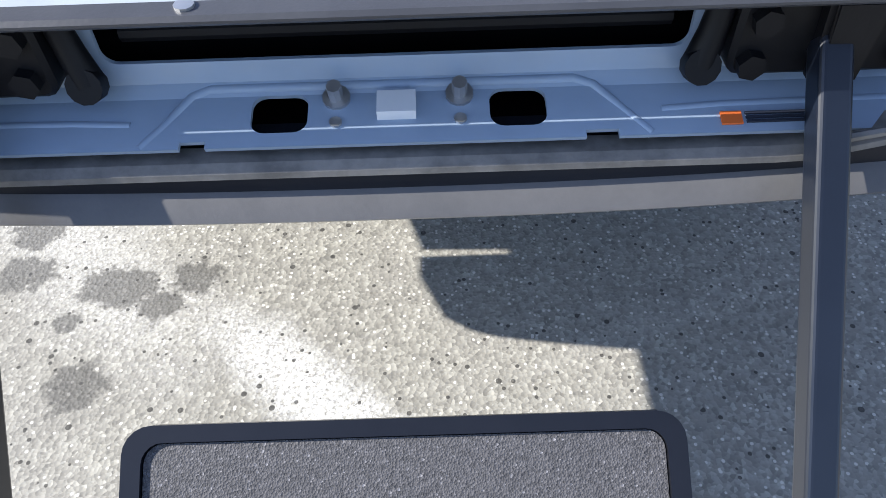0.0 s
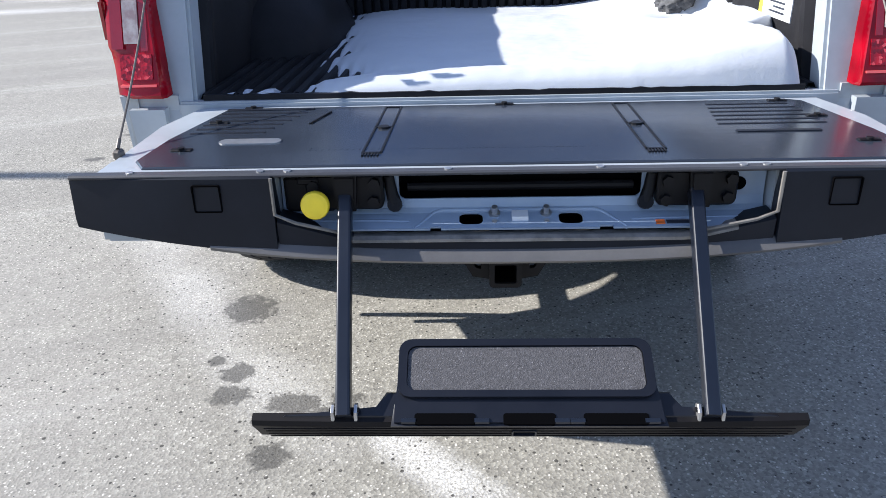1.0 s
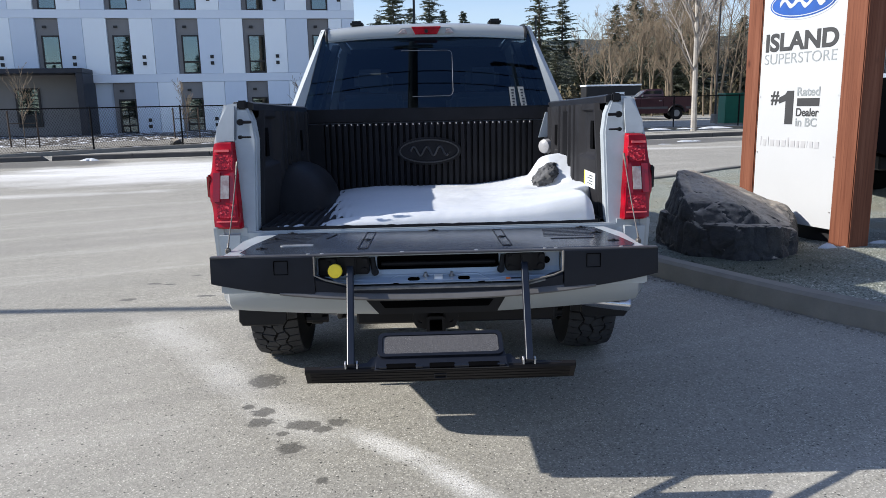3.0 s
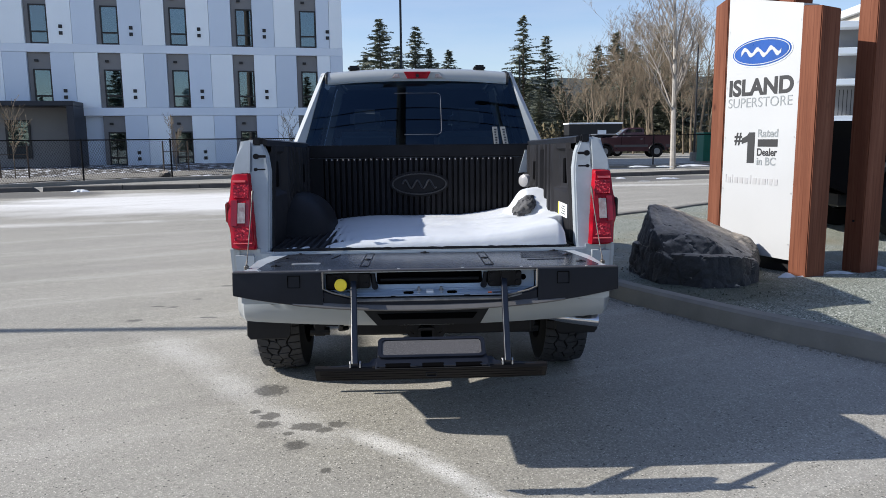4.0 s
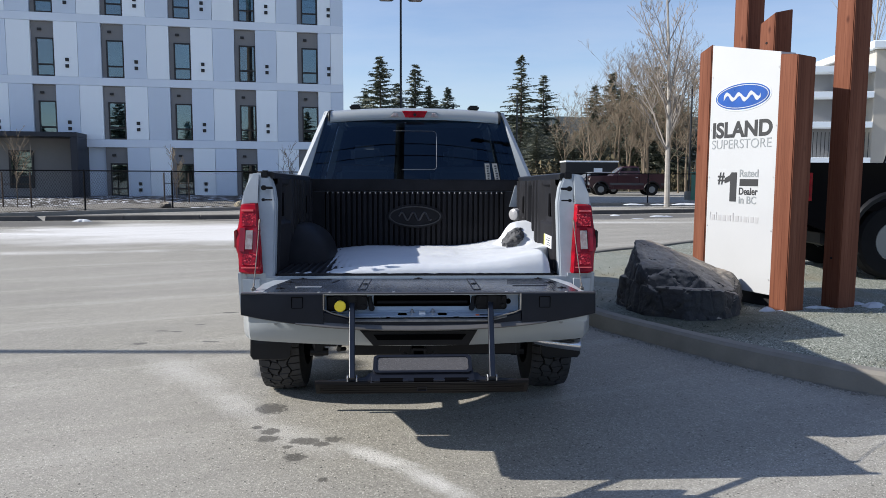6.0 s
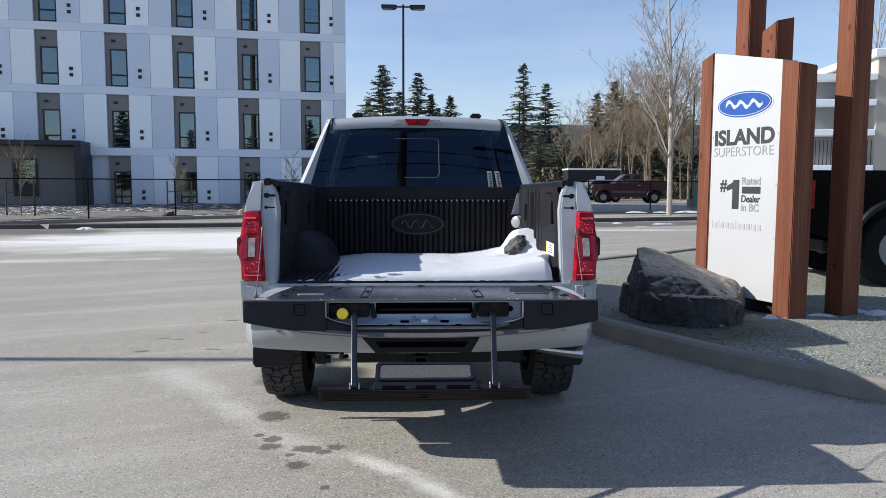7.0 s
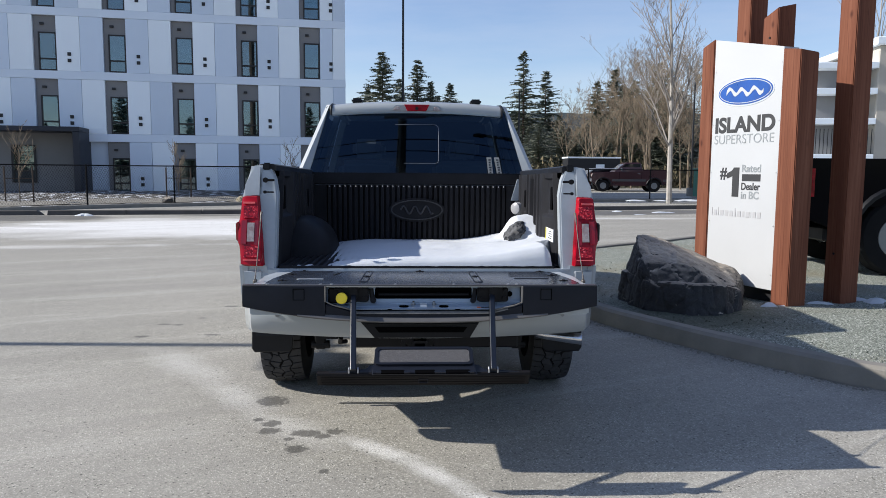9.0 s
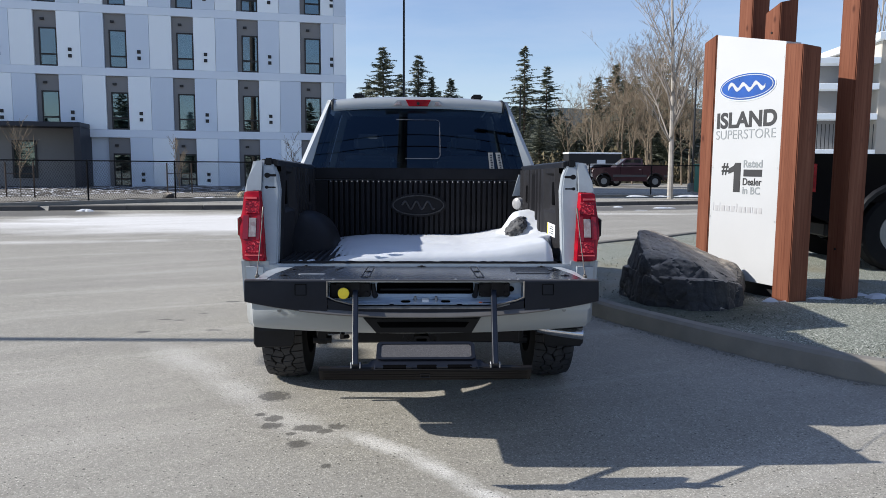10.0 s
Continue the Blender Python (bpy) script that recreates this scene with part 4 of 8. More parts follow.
    def wall_depth(y, z):
        d = 0.0
        for c, w in ((1.745, 0.055), (1.86, 0.035), (2.06, 0.05), (2.16, 0.035), (2.50, 0.06), (1.10, 0.035)):
            d = max(d, 0.040 * (1 - step_up(abs(y - c), w * 0.5, w)))
        low = 1 - step_up(z, 1.118, 1.14)
        for y0, y1 in ((1.14, 1.69), (2.19, 2.44)):
            d = max(d, 0.028 * low * step_up(y, y0, y0 + 0.03) * (1 - step_up(y, y1 - 0.03, y1)))
            slant = 0.05 * (1.34 - z)
            d = max(d, 0.036 * step_up(y, y1 - 0.17 + slant, y1 - 0.05) * (1 - step_up(y, y1, y1 + 0.02)))
        return max(d, 0.02 * step_up(z, 1.335, 1.35))
    for side in (-1, 1):
        bm = B()
        ys = [1.06 + 1.57 * k / 110 for k in range(111)]
        zs = [0.855, 0.95, 1.03, 1.09, 1.11, 1.118, 1.123, 1.129, 1.135, 1.141, 1.16, 1.2, 1.24, 1.28, 1.31, 1.333, 1.338, 1.343, 1.35, 1.378]
        def fore(y, z):
            return y + 0.31 * max(0, z - 0.86) * max(0, 1 - (y - 1.06) / 0.6) + 0.012
        inner = [[bm.verts.new((side * (0.790 - wall_depth(y, z)), fore(y, z), z)) for z in zs] for y in ys]
        outer = [[bm.verts.new((side * 0.808, fore(y, z), z)) for z in (0.855, 1.378)] for y in ys]
        for p, q in zip(inner, inner[1:]):
            for k in range(len(zs) - 1):
                bm.faces.new((p[k], q[k], q[k + 1], p[k + 1]))
        for p, q, r, s in zip(inner, inner[1:], outer, outer[1:]):
            bm.faces.new((p[-1], q[-1], s[1], r[1]))
            bm.faces.new((r[0], r[1], s[1], s[0]))
        part("bed_liner_wall", raked(bm), LINER, t, "black plastic bed liner wall with pockets", smooth=True)
        bm = B()
        high = 0.235 if side < 0 else 0.085
        rings = []
        for x, k in ((0.80, 1.0), (0.74, 1.0), (0.70, 0.97), (0.66, 0.9), (0.62, 0.79), (0.585, 0.64), (0.56, 0.46), (0.545, 0.25), (0.54, 0.05)):
            rings.append([(side * x, REAR_AXLE + 0.02 + (0.45 + 0.55 * k) * yy * 0.9, 0.862 + k * zz * high / 0.235) for yy, zz in ((-0.56, -0.01), (-0.53, 0.06), (-0.47, 0.13), (-0.38, 0.19), (-0.27, 0.225), (-0.14, 0.235), (0.14, 0.235), (0.27, 0.225), (0.38, 0.19), (0.47, 0.13), (0.53, 0.06), (0.56, -0.01))])
        loft(bm, rings)
        part("wheel_housing", raked(bm), LINER, t, smooth=True)
        # black blocks on the wall stand for the shade in the slots
        for y, z0, z1 in ((1.315, 1.165, 1.298), (2.27, 1.15, 1.27)):
            bm = B()
            prism(bm, rounded(y, y + (0.06 if y < 2 else 0.08), z0, z1, 0.012, 3), "x", *sorted((side * 0.762, side * 0.789)))
            part("tie_down_slot", raked(bm), VOID, t)
        bm = B()
        box(bm, *sorted((side * 0.776, side * 0.789)), 1.945, 1.965, 0.90, 1.335)
        part("panel_gap", raked(bm), VOID, t)
    bm = B()
    prism(bm, [(0.70, 1.175), (0.765, 1.18), (0.765, 1.335), (0.745, 1.335)], "y", 2.588, 2.612)
    part("corner_plate", bm, PAINT_INNER, t, "pale painted corner plate by the headboard")
    bm = B()
    bmesh.ops.create_uvsphere(bm, u_segments=48, v_segments=30, radius=1.0, matrix=Matrix.Translation((0.63, 1.868, 1.0)) @ Matrix.Rotation(math.radians(-38), 4, "Y") @ Matrix.Diagonal((0.088, 0.10, 0.05, 1)))
    for v in bm.verts:
        v.co += (v.co - Vector((0.63, 1.868, 1.0))) * (0.2 * noise.noise(v.co * 15) + 0.16 * noise.noise(v.co * 42) + 0.10 * noise.noise(v.co * 110))
    part("housing_crown", bm, DUSTED, t, "black crown of the wheel housing bare of snow", smooth=True)

    # headboard
    bm = B()
    hy, pitch = BED_HEAD, 1.292 / 33
    prof = [(-0.80, hy - 0.01), (-0.668, hy - 0.01)]
    for k in range(34):
        x = -0.646 + pitch * k
        prof += [(x - 0.015, hy + 0.012), (x - 0.0115, hy - 0.018), (x + 0.0115, hy - 0.018), (x + 0.015, hy + 0.012)]
    prof += [(0.668, hy - 0.01), (0.80, hy - 0.01), (0.80, hy + 0.05), (-0.80, hy + 0.05)]
    prism(bm, prof, "z", 0.80, 1.285)
    box(bm, -0.80, 0.80, hy - 0.012, hy + 0.05, 1.290, 1.378, 0.008, 2)
    head = part("headboard", bm, LINER, t)
    # unseen block added to stop sun leaking down behind the headboard
    bm = B()
    box(bm, -0.80, 0.80, hy + 0.052, 2.727, 0.80, 0.90)
    part("gap_filler", bm, BLACK, t)
    bm = B()
    prism(bm, ellipse(0.0, 1.105, 0.208, 0.089, 48), "y", hy - 0.034, hy, 0.006, 2)
    oval = part("oval_emblem", bm, LINER, head, smooth=True)
    bm = B()
    ring_plate(bm, ellipse(0.0, 1.105, 0.192, 0.075, 48), ellipse(0.0, 1.105, 0.183, 0.067, 48), "y", hy - 0.044, hy - 0.032)
    part("emblem_ring", bm, EMBOSS, head, "raised ring of the moulded oval")
    bm = B()
    tube(bm, [(-0.12 + 0.004 * k, hy - 0.038, 1.105 + 0.028 * math.sin(0.3 * k)) for k in range(61)], 0.007, 6)
    part("emblem_wave", bm, EMBOSS, head, "raised plain wave on the moulded oval")
    tip = None
    for k in range(34):
        x = -0.646 + pitch * k
        if tip:
            alike("rib_tip", tip, (pitch * k, 0, 0), head)
        else:
            bm = B()
            box(bm, x - 0.004, x + 0.004, hy - 0.023, hy - 0.016, 1.272, 1.283, 0.002)
            tip = part("rib_tip", bm, ZINC, head, "pale tip of a headboard rib")

    # rear bumper
    bm = B()
    def bump_y(x):
        return 0.765 + 0.085 * (abs(x) / 0.9) ** 2 + 0.10 * max(0, abs(x) - 0.84) / 0.07 * max(0, abs(x) - 0.84) / 0.07
    rings = []
    for x in [-0.91 + 1.82 * k / 36 for k in range(37)]:
        lo = 0.548 + 0.018 * (abs(x) / 0.9) ** 2
        hi = 0.725
        y = bump_y(x)
        rings.append([(x, y + 0.03, lo), (x, y, lo + 0.03), (x, y - 0.008, (lo + hi) / 2), (x, y, hi - 0.02), (x, y + 0.02, hi), (x, 1.034, hi), (x, 1.034, lo)])
    loft(bm, rings)
    bumper = part("rear_bumper", bm, PAINT, t, smooth=True)
    bm = B()
    prism(bm, [(-0.295, 0.640), (0.295, 0.640), (0.25, 0.562), (-0.228, 0.562)], "y", 0.738, 0.83, 0.006, 2)
    part("bumper_centre", bm, BLACK, bumper, "black centre section of the bumper")
    # black plate set proud; its colour stands for a recess's shade
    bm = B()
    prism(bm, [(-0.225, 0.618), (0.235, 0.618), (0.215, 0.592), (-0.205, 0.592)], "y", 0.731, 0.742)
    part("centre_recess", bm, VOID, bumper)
    for x in (-0.72, -0.40, 0.42, 0.73):
        bm = B()
        disc(bm, (x, bump_y(x) - 0.012, 0.665), (0, 1, 0), 0.010, 0.012, 12)
        part("parking_sensor", bm, SILVER, bumper)
    # hitch, frame and running gear
    bm = B()
    ring_plate(bm, rounded(-0.034, 0.034, 0.467, 0.530, 0.009, 3), rounded(-0.026, 0.026, 0.475, 0.522, 0.005, 3), "y", 0.79, 1.2)
    ring_plate(bm, rounded(-0.039, 0.039, 0.462, 0.535, 0.011, 3), rounded(-0.027, 0.027, 0.474, 0.523, 0.005, 3), "y", 0.785, 0.80)
    hitch = part("hitch_receiver", bm, DARK, t, "black square tow hitch receiver")
    for s in (-1, 1):
        bm = B()
        ring_plate(bm, [(s * 0.05, 0.425), (s * 0.105, 0.435), (s * 0.13, 0.48), (s * 0.122, 0.522), (s * 0.05, 0.525)], [(s * 0.078, 0.462), (s * 0.094, 0.466), (s * 0.103, 0.48), (s * 0.098, 0.494), (s * 0.078, 0.495)], "y", 0.81, 0.826)
        bmesh.ops.scale(bm, verts=bm.verts, vec=(0.75, 1, 0.75), space=Matrix.Translation((0, 0, -0.62)))
        part("chain_loop", bm, DARK, hitch)
    bm = B()
    box(bm, -0.34, 0.52, 0.92, 0.99, 0.468, 0.535, 0.008)
    for s in (-1, 1):
        box(bm, s * 0.55 - 0.03, s * 0.55 + 0.03, 1.17, 1.21, 0.40, 0.50, 0.008)
        tube(bm, [(s * 0.50, 1.19, 0.425), (s * 0.60, 1.19, 0.425)], 0.022, 10)
        tube(bm, [(s * 0.42, 1.02, 0.50), (s * 0.43, 1.05, 0.47), (s * 0.40, 1.1, 0.462)], 0.012, 8)
        loft(bm, [[(s * x, y, z + d) for x, d in ((0.43, 0), (0.51, 0), (0.51, 0.11), (0.43, 0.11))] for y, z in ((0.95, 0.51), (1.3, 0.52), (1.55, 0.64), (2.4, 0.66), (2.9, 0.5), (6.1, 0.5))])
        box(bm, s * 0.55 - 0.035, s * 0.55 + 0.035, 1.2, 2.75, 0.46, 0.495, 0.008)
    part("chassis_rail", bm, DARK, t)
    bm = B()
    tube(bm, [(-0.78, REAR_AXLE, 0.41), (0.78, REAR_AXLE, 0.41)], 0.05, 12)
    bmesh.ops.create_uvsphere(bm, u_segments=14, v_segments=10, radius=0.16, matrix=Matrix.Translation((0.05, REAR_AXLE, 0.41)))
    part("rear_axle", bm, DARK, t, smooth=True)
    bm = B()
    loft(bm, [[(0.33 * k * math.cos(a), 1.42 + 0.33 * k * math.sin(a), z) for a in (2 * math.pi * i / 28 for i in range(28))] for k, z in ((0.55, 0.44), (0.9, 0.43), (1.0, 0.49), (1.0, 0.56), (0.9, 0.62), (0.5, 0.6))])
    part("spare_tyre", bm, RUBBER, t, smooth=True)
    bm = B()
    tube(bm, [(0.60, 2.7, 0.50), (0.60, 1.42, 0.49), (0.64, 1.30, 0.478), (0.70, 1.25, 0.47)], 0.024, 14)
    pipe = part("exhaust_pipe", bm, DARK, t, "dark exhaust pipe", smooth=True)
    bm = B()
    tube(bm, [(0.68, 1.26, 0.472), (0.74, 1.23, 0.466), (0.86, 1.215, 0.452), (0.925, 1.21, 0.446), (0.93, 1.21, 0.446), (0.925, 1.21, 0.446)], [0.027, 0.03, 0.032, 0.033, 0.031, 0.027], 18)
    part("exhaust_tip", bm, CHROME, pipe, "bright chrome exhaust tip", smooth=True)
    for side in (-1, 1):
        wheel_parts(t, side * 0.715, side * 0.985, REAR_AXLE, 0.405)
        wheel_parts(t, side * 0.715, side * 0.985, FRONT_AXLE, 0.405)

    # cab, doors, hood
    def gh(z):
        return 0.914 - 0.385 * (z - 1.36)

    def cabpart(name, bm, material, parent, label="", smooth=False):
        bmesh.ops.translate(bm, verts=bm.verts, vec=(0, -0.46, 0))
        return part(name, bm, material, parent, label, smooth)
    for side in (-1, 1):
        bm = B()
        poly = [(3.19, 0.52), (5.50, 0.52)] + arch(FRONT_AXLE + 0.46, 0.50, 0.55) + [(6.72, 0.55), (6.90, 0.62), (6.92, 1.08), (6.75, 1.15), (5.55, 1.23), (3.19, 1.27)]
        skin(bm, poly, side, 0.03, flare=(FRONT_AXLE + 0.46,))
        body = cabpart("cab_side", bm, PAINT, t, smooth=True)
        for y0, y1 in ((3.28, 4.28), (4.32, 5.4)):
            bm = B()
            prism(bm, [(y0, 0.60), (y1, 0.60), (y1, 1.22), (y0, 1.235)], "x", 0, 1, 0.0)
            for v in bm.verts:
                v.co.x = side * (tumble(v.co.z) + (0.006 if v.co.x else -0.01))
            door = cabpart("door", bm, PAINT, body)
            bm = B()
            box(bm, *sorted((side * 1.0, side * 1.02)), y1 - 0.25, y1 - 0.05, 1.06, 1.09, 0.006)
            cabpart("door_handle", bm, PAINT, body)
        for quad, glazing in (([(3.75, 1.30), (4.25, 1.29), (4.25, 1.815), (3.80, 1.83)], TINTED), ([(4.36, 1.29), (5.35, 1.27), (4.80, 1.80), (4.36, 1.813)], WINDOW)):
            bm = B()
            prism(bm, quad, "x", 0, 1)
            for v in bm.verts:
                v.co.x = side * (gh(v.co.z) + (0.004 if v.co.x else -0.004))
            cabpart("side_window", bm, glazing, body)
        bm = B()
        box(bm, *sorted((side * 1.0, side * 1.20)), 5.22, 5.32, 1.25, 1.45, 0.04, 3)
        tube(bm, [(side * 0.93, 5.28, 1.26), (side * 1.06, 5.27, 1.28)], 0.03, 8)
        cabpart("door_mirror", bm, PAINT, t, smooth=True)
        bm = B()
        box(bm, *sorted((side * 0.86, side * 1.0)), 3.4, 5.4, 0.40, 0.45, 0.015, 2)
        cabpart("side_step", bm, BLACK, t)
        bm = B()
        prism(bm, [(side * 0.62, 0.86), (side * 0.95, 0.86), (side * 0.93, 1.06), (side * 0.62, 1.06)], "y", 6.80, 6.97, 0.02, 2)
        cabpart("headlamp", bm, CLEAR, t)
    bm = B()
    loft(bm, [[(sx * x, y, z) for sx, x in ((-1, 0.94), (-1, 0.80), (-1, 0.3), (1, 0.3), (1, 0.8), (1, 0.94)) for z in [zz - (0.05 if x > 0.9 else (0.0 if x > 0.5 else -0.03))]] for y, zz in ((5.5, 1.25), (6.3, 1.2), (6.8, 1.14), (6.92, 1.05))], False)
    cabpart("hood", bm, PAINT, t, smooth=True)
    bm = B()
    box(bm, -0.6, 0.6, 6.88, 6.99, 0.68, 1.06, 0.03, 2)
    box(bm, -0.62, 0.62, 6.94, 7.01, 0.84, 0.9, 0.01)
    cabpart("grille", bm, BLACK, t)
    bm = B()
    box(bm, -0.96, 0.96, 6.85, 7.06, 0.48, 0.68, 0.04, 3)
    cabpart("front_bumper", bm, PAINT, t, smooth=True)
    # greenhouse: posts and roof
    def back_y(z):
        return 3.19 + 0.42 * max(0, z - 1.30)
    bm = B()
    rows = []
    for y, z, u in ((3.46, 1.838, 0.60), (3.415, 1.838, 0.655), (3.402, 1.850, 0.655), (3.400, 1.872, 0.655), (3.408, 1.894, 0.656), (3.432, 1.914, 0.657), (3.49, 1.932, 0.658), (3.65, 1.944, 0.66), (4.0, 1.952, 0.66), (4.4, 1.946, 0.655), (4.75, 1.926, 0.645), (4.92, 1.895, 0.63)):
        rows.append([(x, y - 0.022 * (1 - (x / u) ** 2), z - 0.026 * (abs(x) / u) ** 2.6) for x in [u * (-1 + i / 10) for i in range(21)]])
    under = [(x, y, z - 0.04) for x, y, z in rows[-1]]
    loft(bm, rows + [under], False)
    cabpart("roof", bm, PAINT, t, smooth=True)
    for side in (-1, 1):
        bm = B()
        rings = []
        for z in (1.24, 1.36, 1.5, 1.65, 1.78, 1.85, 1.885, 1.902):
            o, i = gh(z), gh(z) - 0.03 - 0.13 * max(0, 1.86 - z)
            y = back_y(z)
            rings.append([(side * i, y + 0.004, z), (side * (o - 0.03), y - 0.004, z), (side * o, y + 0.03, z), (side * o, y + 0.40 - 0.30 * (z - 1.24), z), (side * i, y + 0.40 - 0.30 * (z - 1.24), z)])
        loft(bm, rings)
        cabpart("rear_pillar", bm, PAINT, t, smooth=True)
        bm = B()
        loft(bm, [[(side * (u + d), y, z + e) for d, e in ((0.006, -0.03), (0.006, 0.0), (0.03, 0.002), (0.05, -0.012), (0.056, -0.03))] for y, z, u in ((3.45, 1.896, 0.655), (3.6, 1.914, 0.658), (4.0, 1.924, 0.66), (4.5, 1.915, 0.655), (4.92, 1.865, 0.635))])
        cabpart("roof_rail", bm, PAINT, t, smooth=True)
        bm = B()
        tube(bm, [(side * (0.664 + 0.15 * max(0, 1.83 - z)), y, z) for y, z in ((3.408, 1.822), (3.405, 1.85), (3.412, 1.878), (3.436, 1.895), (3.5, 1.908), (3.7, 1.922), (4.2, 1.926), (4.8, 1.89))], 0.0095, 8)
        cabpart("roof_seal", bm, BLACK, t, "black rubber seal between roof and pillar", smooth=True)
        bm = B()
        loft(bm, [[(side * (gh(z) - d), y + e, z) for d, e in ((0.0, -0.05), (0.0, 0.05), (0.06, 0.05), (0.06, -0.05))] for y, z in ((5.58, 1.24), (4.85, 1.86))])
        cabpart("front_pillar", bm, PAINT, t)
        bm = B()
        loft(bm, [[(side * (gh(z) - d), y + e, z) for d, e in ((0.0, -0.06), (0.0, 0.06), (0.05, 0.06), (0.05, -0.06))] for y, z in ((4.3, 1.24), (4.28, 1.86))])
        cabpart("door_pillar", bm, PAINT, t)
        bm = B()
        box(bm, *sorted((side * 0.43, side * 0.515)), 3.52, 3.66, 1.925, 1.963, 0.012, 2)
        cabpart("roof_cap", bm, BLACK, t, "small black cap on the roof")
    bm = B()
    loft(bm, [[(-gh(z), y, z), (gh(z), y, z), (gh(z), y + 0.006, z), (-gh(z), y + 0.006, z)] for y, z in ((5.6, 1.24), (4.86, 1.87))])
    cabpart("windscreen", bm, WINDOW, t)
    # rear wall and glass
    bm = B()
    prism(bm, [(-0.93, 0.55), (0.93, 0.55), (0.93, 1.36), (-0.93, 1.36)], "y", 3.19, 3.24)
    # end blocks added to stop sunlight leaking between bed and cab
    for s in (-1, 1):
        box(bm, *sorted((s * 0.90, s * 0.972)), 3.14, 3.24, 0.52, 1.24)
    cabpart("cab_back", bm, PAINT, t)
    bm = B()
    rings = []
    for z in (1.345, 1.5, 1.65, 1.8, 1.848):
        w = gh(z) - 0.035 - 0.12 * max(0, 1.87 - z)
        rings.append([(x, back_y(z) + 0.012 - 0.05 * (1 - (x / w) ** 2) * 0.25, z) for x in [w * (-1 + 2 * i / 12) for i in range(13)]])
    loft(bm, rings, False)
    glass = cabpart("rear_window", bm, TINTED, t, "dark tinted rear window", smooth=True)
    bm = B()
    def on_glass(x, z):
        w = gh(z) - 0.035 - 0.12 * max(0, 1.87 - z)
        return (x, back_y(z) + 0.008 - 0.05 * (1 - (x / w) ** 2) * 0.25, z)
    def strip(pts, r):
        tube(bm, [on_glass(*p) for p in pts], r, 6)
    sl = rounded(-0.187, 0.168, 1.45, 1.75, 0.03, 3)
    strip([(-0.10, 1.45)] + sl[12:] + sl[:4] + [(-0.17, 1.75)], 0.0016)
    cabpart("slider_frame", bm, SLIDER, glass, "thin frame of the sliding pane")
    for y, x in ((3.95, -0.42), (3.95, 0.42), (4.55, -0.40), (4.55, 0.40)):
        bm = B()
        box(bm, x - 0.24, x + 0.24, y - 0.08, y + 0.08, 0.9, 1.48, 0.05, 3)
        seat = cabpart("seat", bm, SEAT, t, "grey cloth seat seen through the tinted glass")
        bm = B()
        box(bm, x - 0.12, x + 0.12, y - 0.06, y + 0.04, 1.50, 1.66, 0.04, 3)
        cabpart("headrest", bm, SEAT, seat)
    bm = B()
    box(bm, -0.85, 0.85, 3.3, 5.4, 0.55, 0.62)
    cabpart("cab_floor", bm, LINER, t)
    # two paper tags inside the glass
    for x0, x1, lean in ((0.535, 0.572, 0.01), (0.592, 0.630, 0.02)):
        bm = B()
        rows = [[(x + lean * (1.50 - z) / 0.13, back_y(z) - 0.012 + d, z) for x in (x0, x1)] for z in (1.365, 1.41, 1.455, 1.50) for d in (0,)]
        lo = [[(x, y + 0.002, z) for x, y, z in r] for r in rows]
        loft(bm, [a + b[::-1] for a, b in zip(rows, lo)])
        tag = cabpart("window_tag", bm, TAG, glass, "narrow printed paper tag on the rear window")
        bm = B()
        for k in range(6):
            z = 1.38 + 0.019 * k
            xm = (x0 + x1) / 2 + lean * (1.50 - z) / 0.13
            y = back_y(z) - 0.0145
            box(bm, xm - 0.007, xm + 0.005 + 0.003 * (k % 3), y, y + 0.002, z, z + 0.010)
        tagged(cabpart("tag_print", bm, BLUE_STICKER, tag), kind="stuff")
    # high brake lamp
    bm = B()
    prism(bm, [(-0.205, 1.853), (0.205, 1.853), (0.165, 1.898), (-0.165, 1.898)], "y", 3.368, 3.45, 0.006, 2)
    stop = cabpart("brake_lamp_housing", bm, PAINT, t, smooth=True)
    for sx in (-1, 1):
        bm = B()
        prism(bm, [(sx * 0.125, 1.858), (sx * 0.185, 1.858), (sx * 0.16, 1.886), (sx * 0.135, 1.886)], "y", 3.360, 3.40, 0.003)
        cabpart("cargo_lamp_lens", bm, CLEAR, stop, "clear cargo lamp lens")
    bm = B()
    prism(bm, [(-0.072, 1.852), (0.072, 1.852), (0.098, 1.902), (-0.098, 1.902)], "y", 3.352, 3.42, 0.004)
    cabpart("brake_lamp_lens", bm, RED, stop, "red high brake lamp")
    bm = B()
    disc(bm, (0.0, 3.36, 1.872), (0, -1, 0), 0.012, 0.014, 12)
    cabpart("rear_camera", bm, BLACK, stop, "small black camera in the brake lamp", smooth=True)
    return t


SLIDER = matter("grey_slider_trim", (0.2, 0.2, 0.21), 0.55, 0.0, 0.1, 60.0, 8.0, 0.0)
SEAT = matter("grey_seat_cloth", (0.42, 0.42, 0.41), 0.9, 0.0, 0.1, 90.0, 5.0, 0.1)
TAG = matter("grey_paper_tag", (0.22, 0.23, 0.23), 0.7, 0.0, 0.15, 60.0, 20.0, 0.0)
DEEP_RED = matter("deep_red_lens", (0.26, 0.002, 0.009), 0.15, 0.0, 0.2, 30.0, 5.0, 0.0, coat=0.8)
PALE_RED = matter("pale_red_bar", (0.75, 0.12, 0.12), 0.2, 0.0, 0.1, 30.0, 5.0, 0.0)
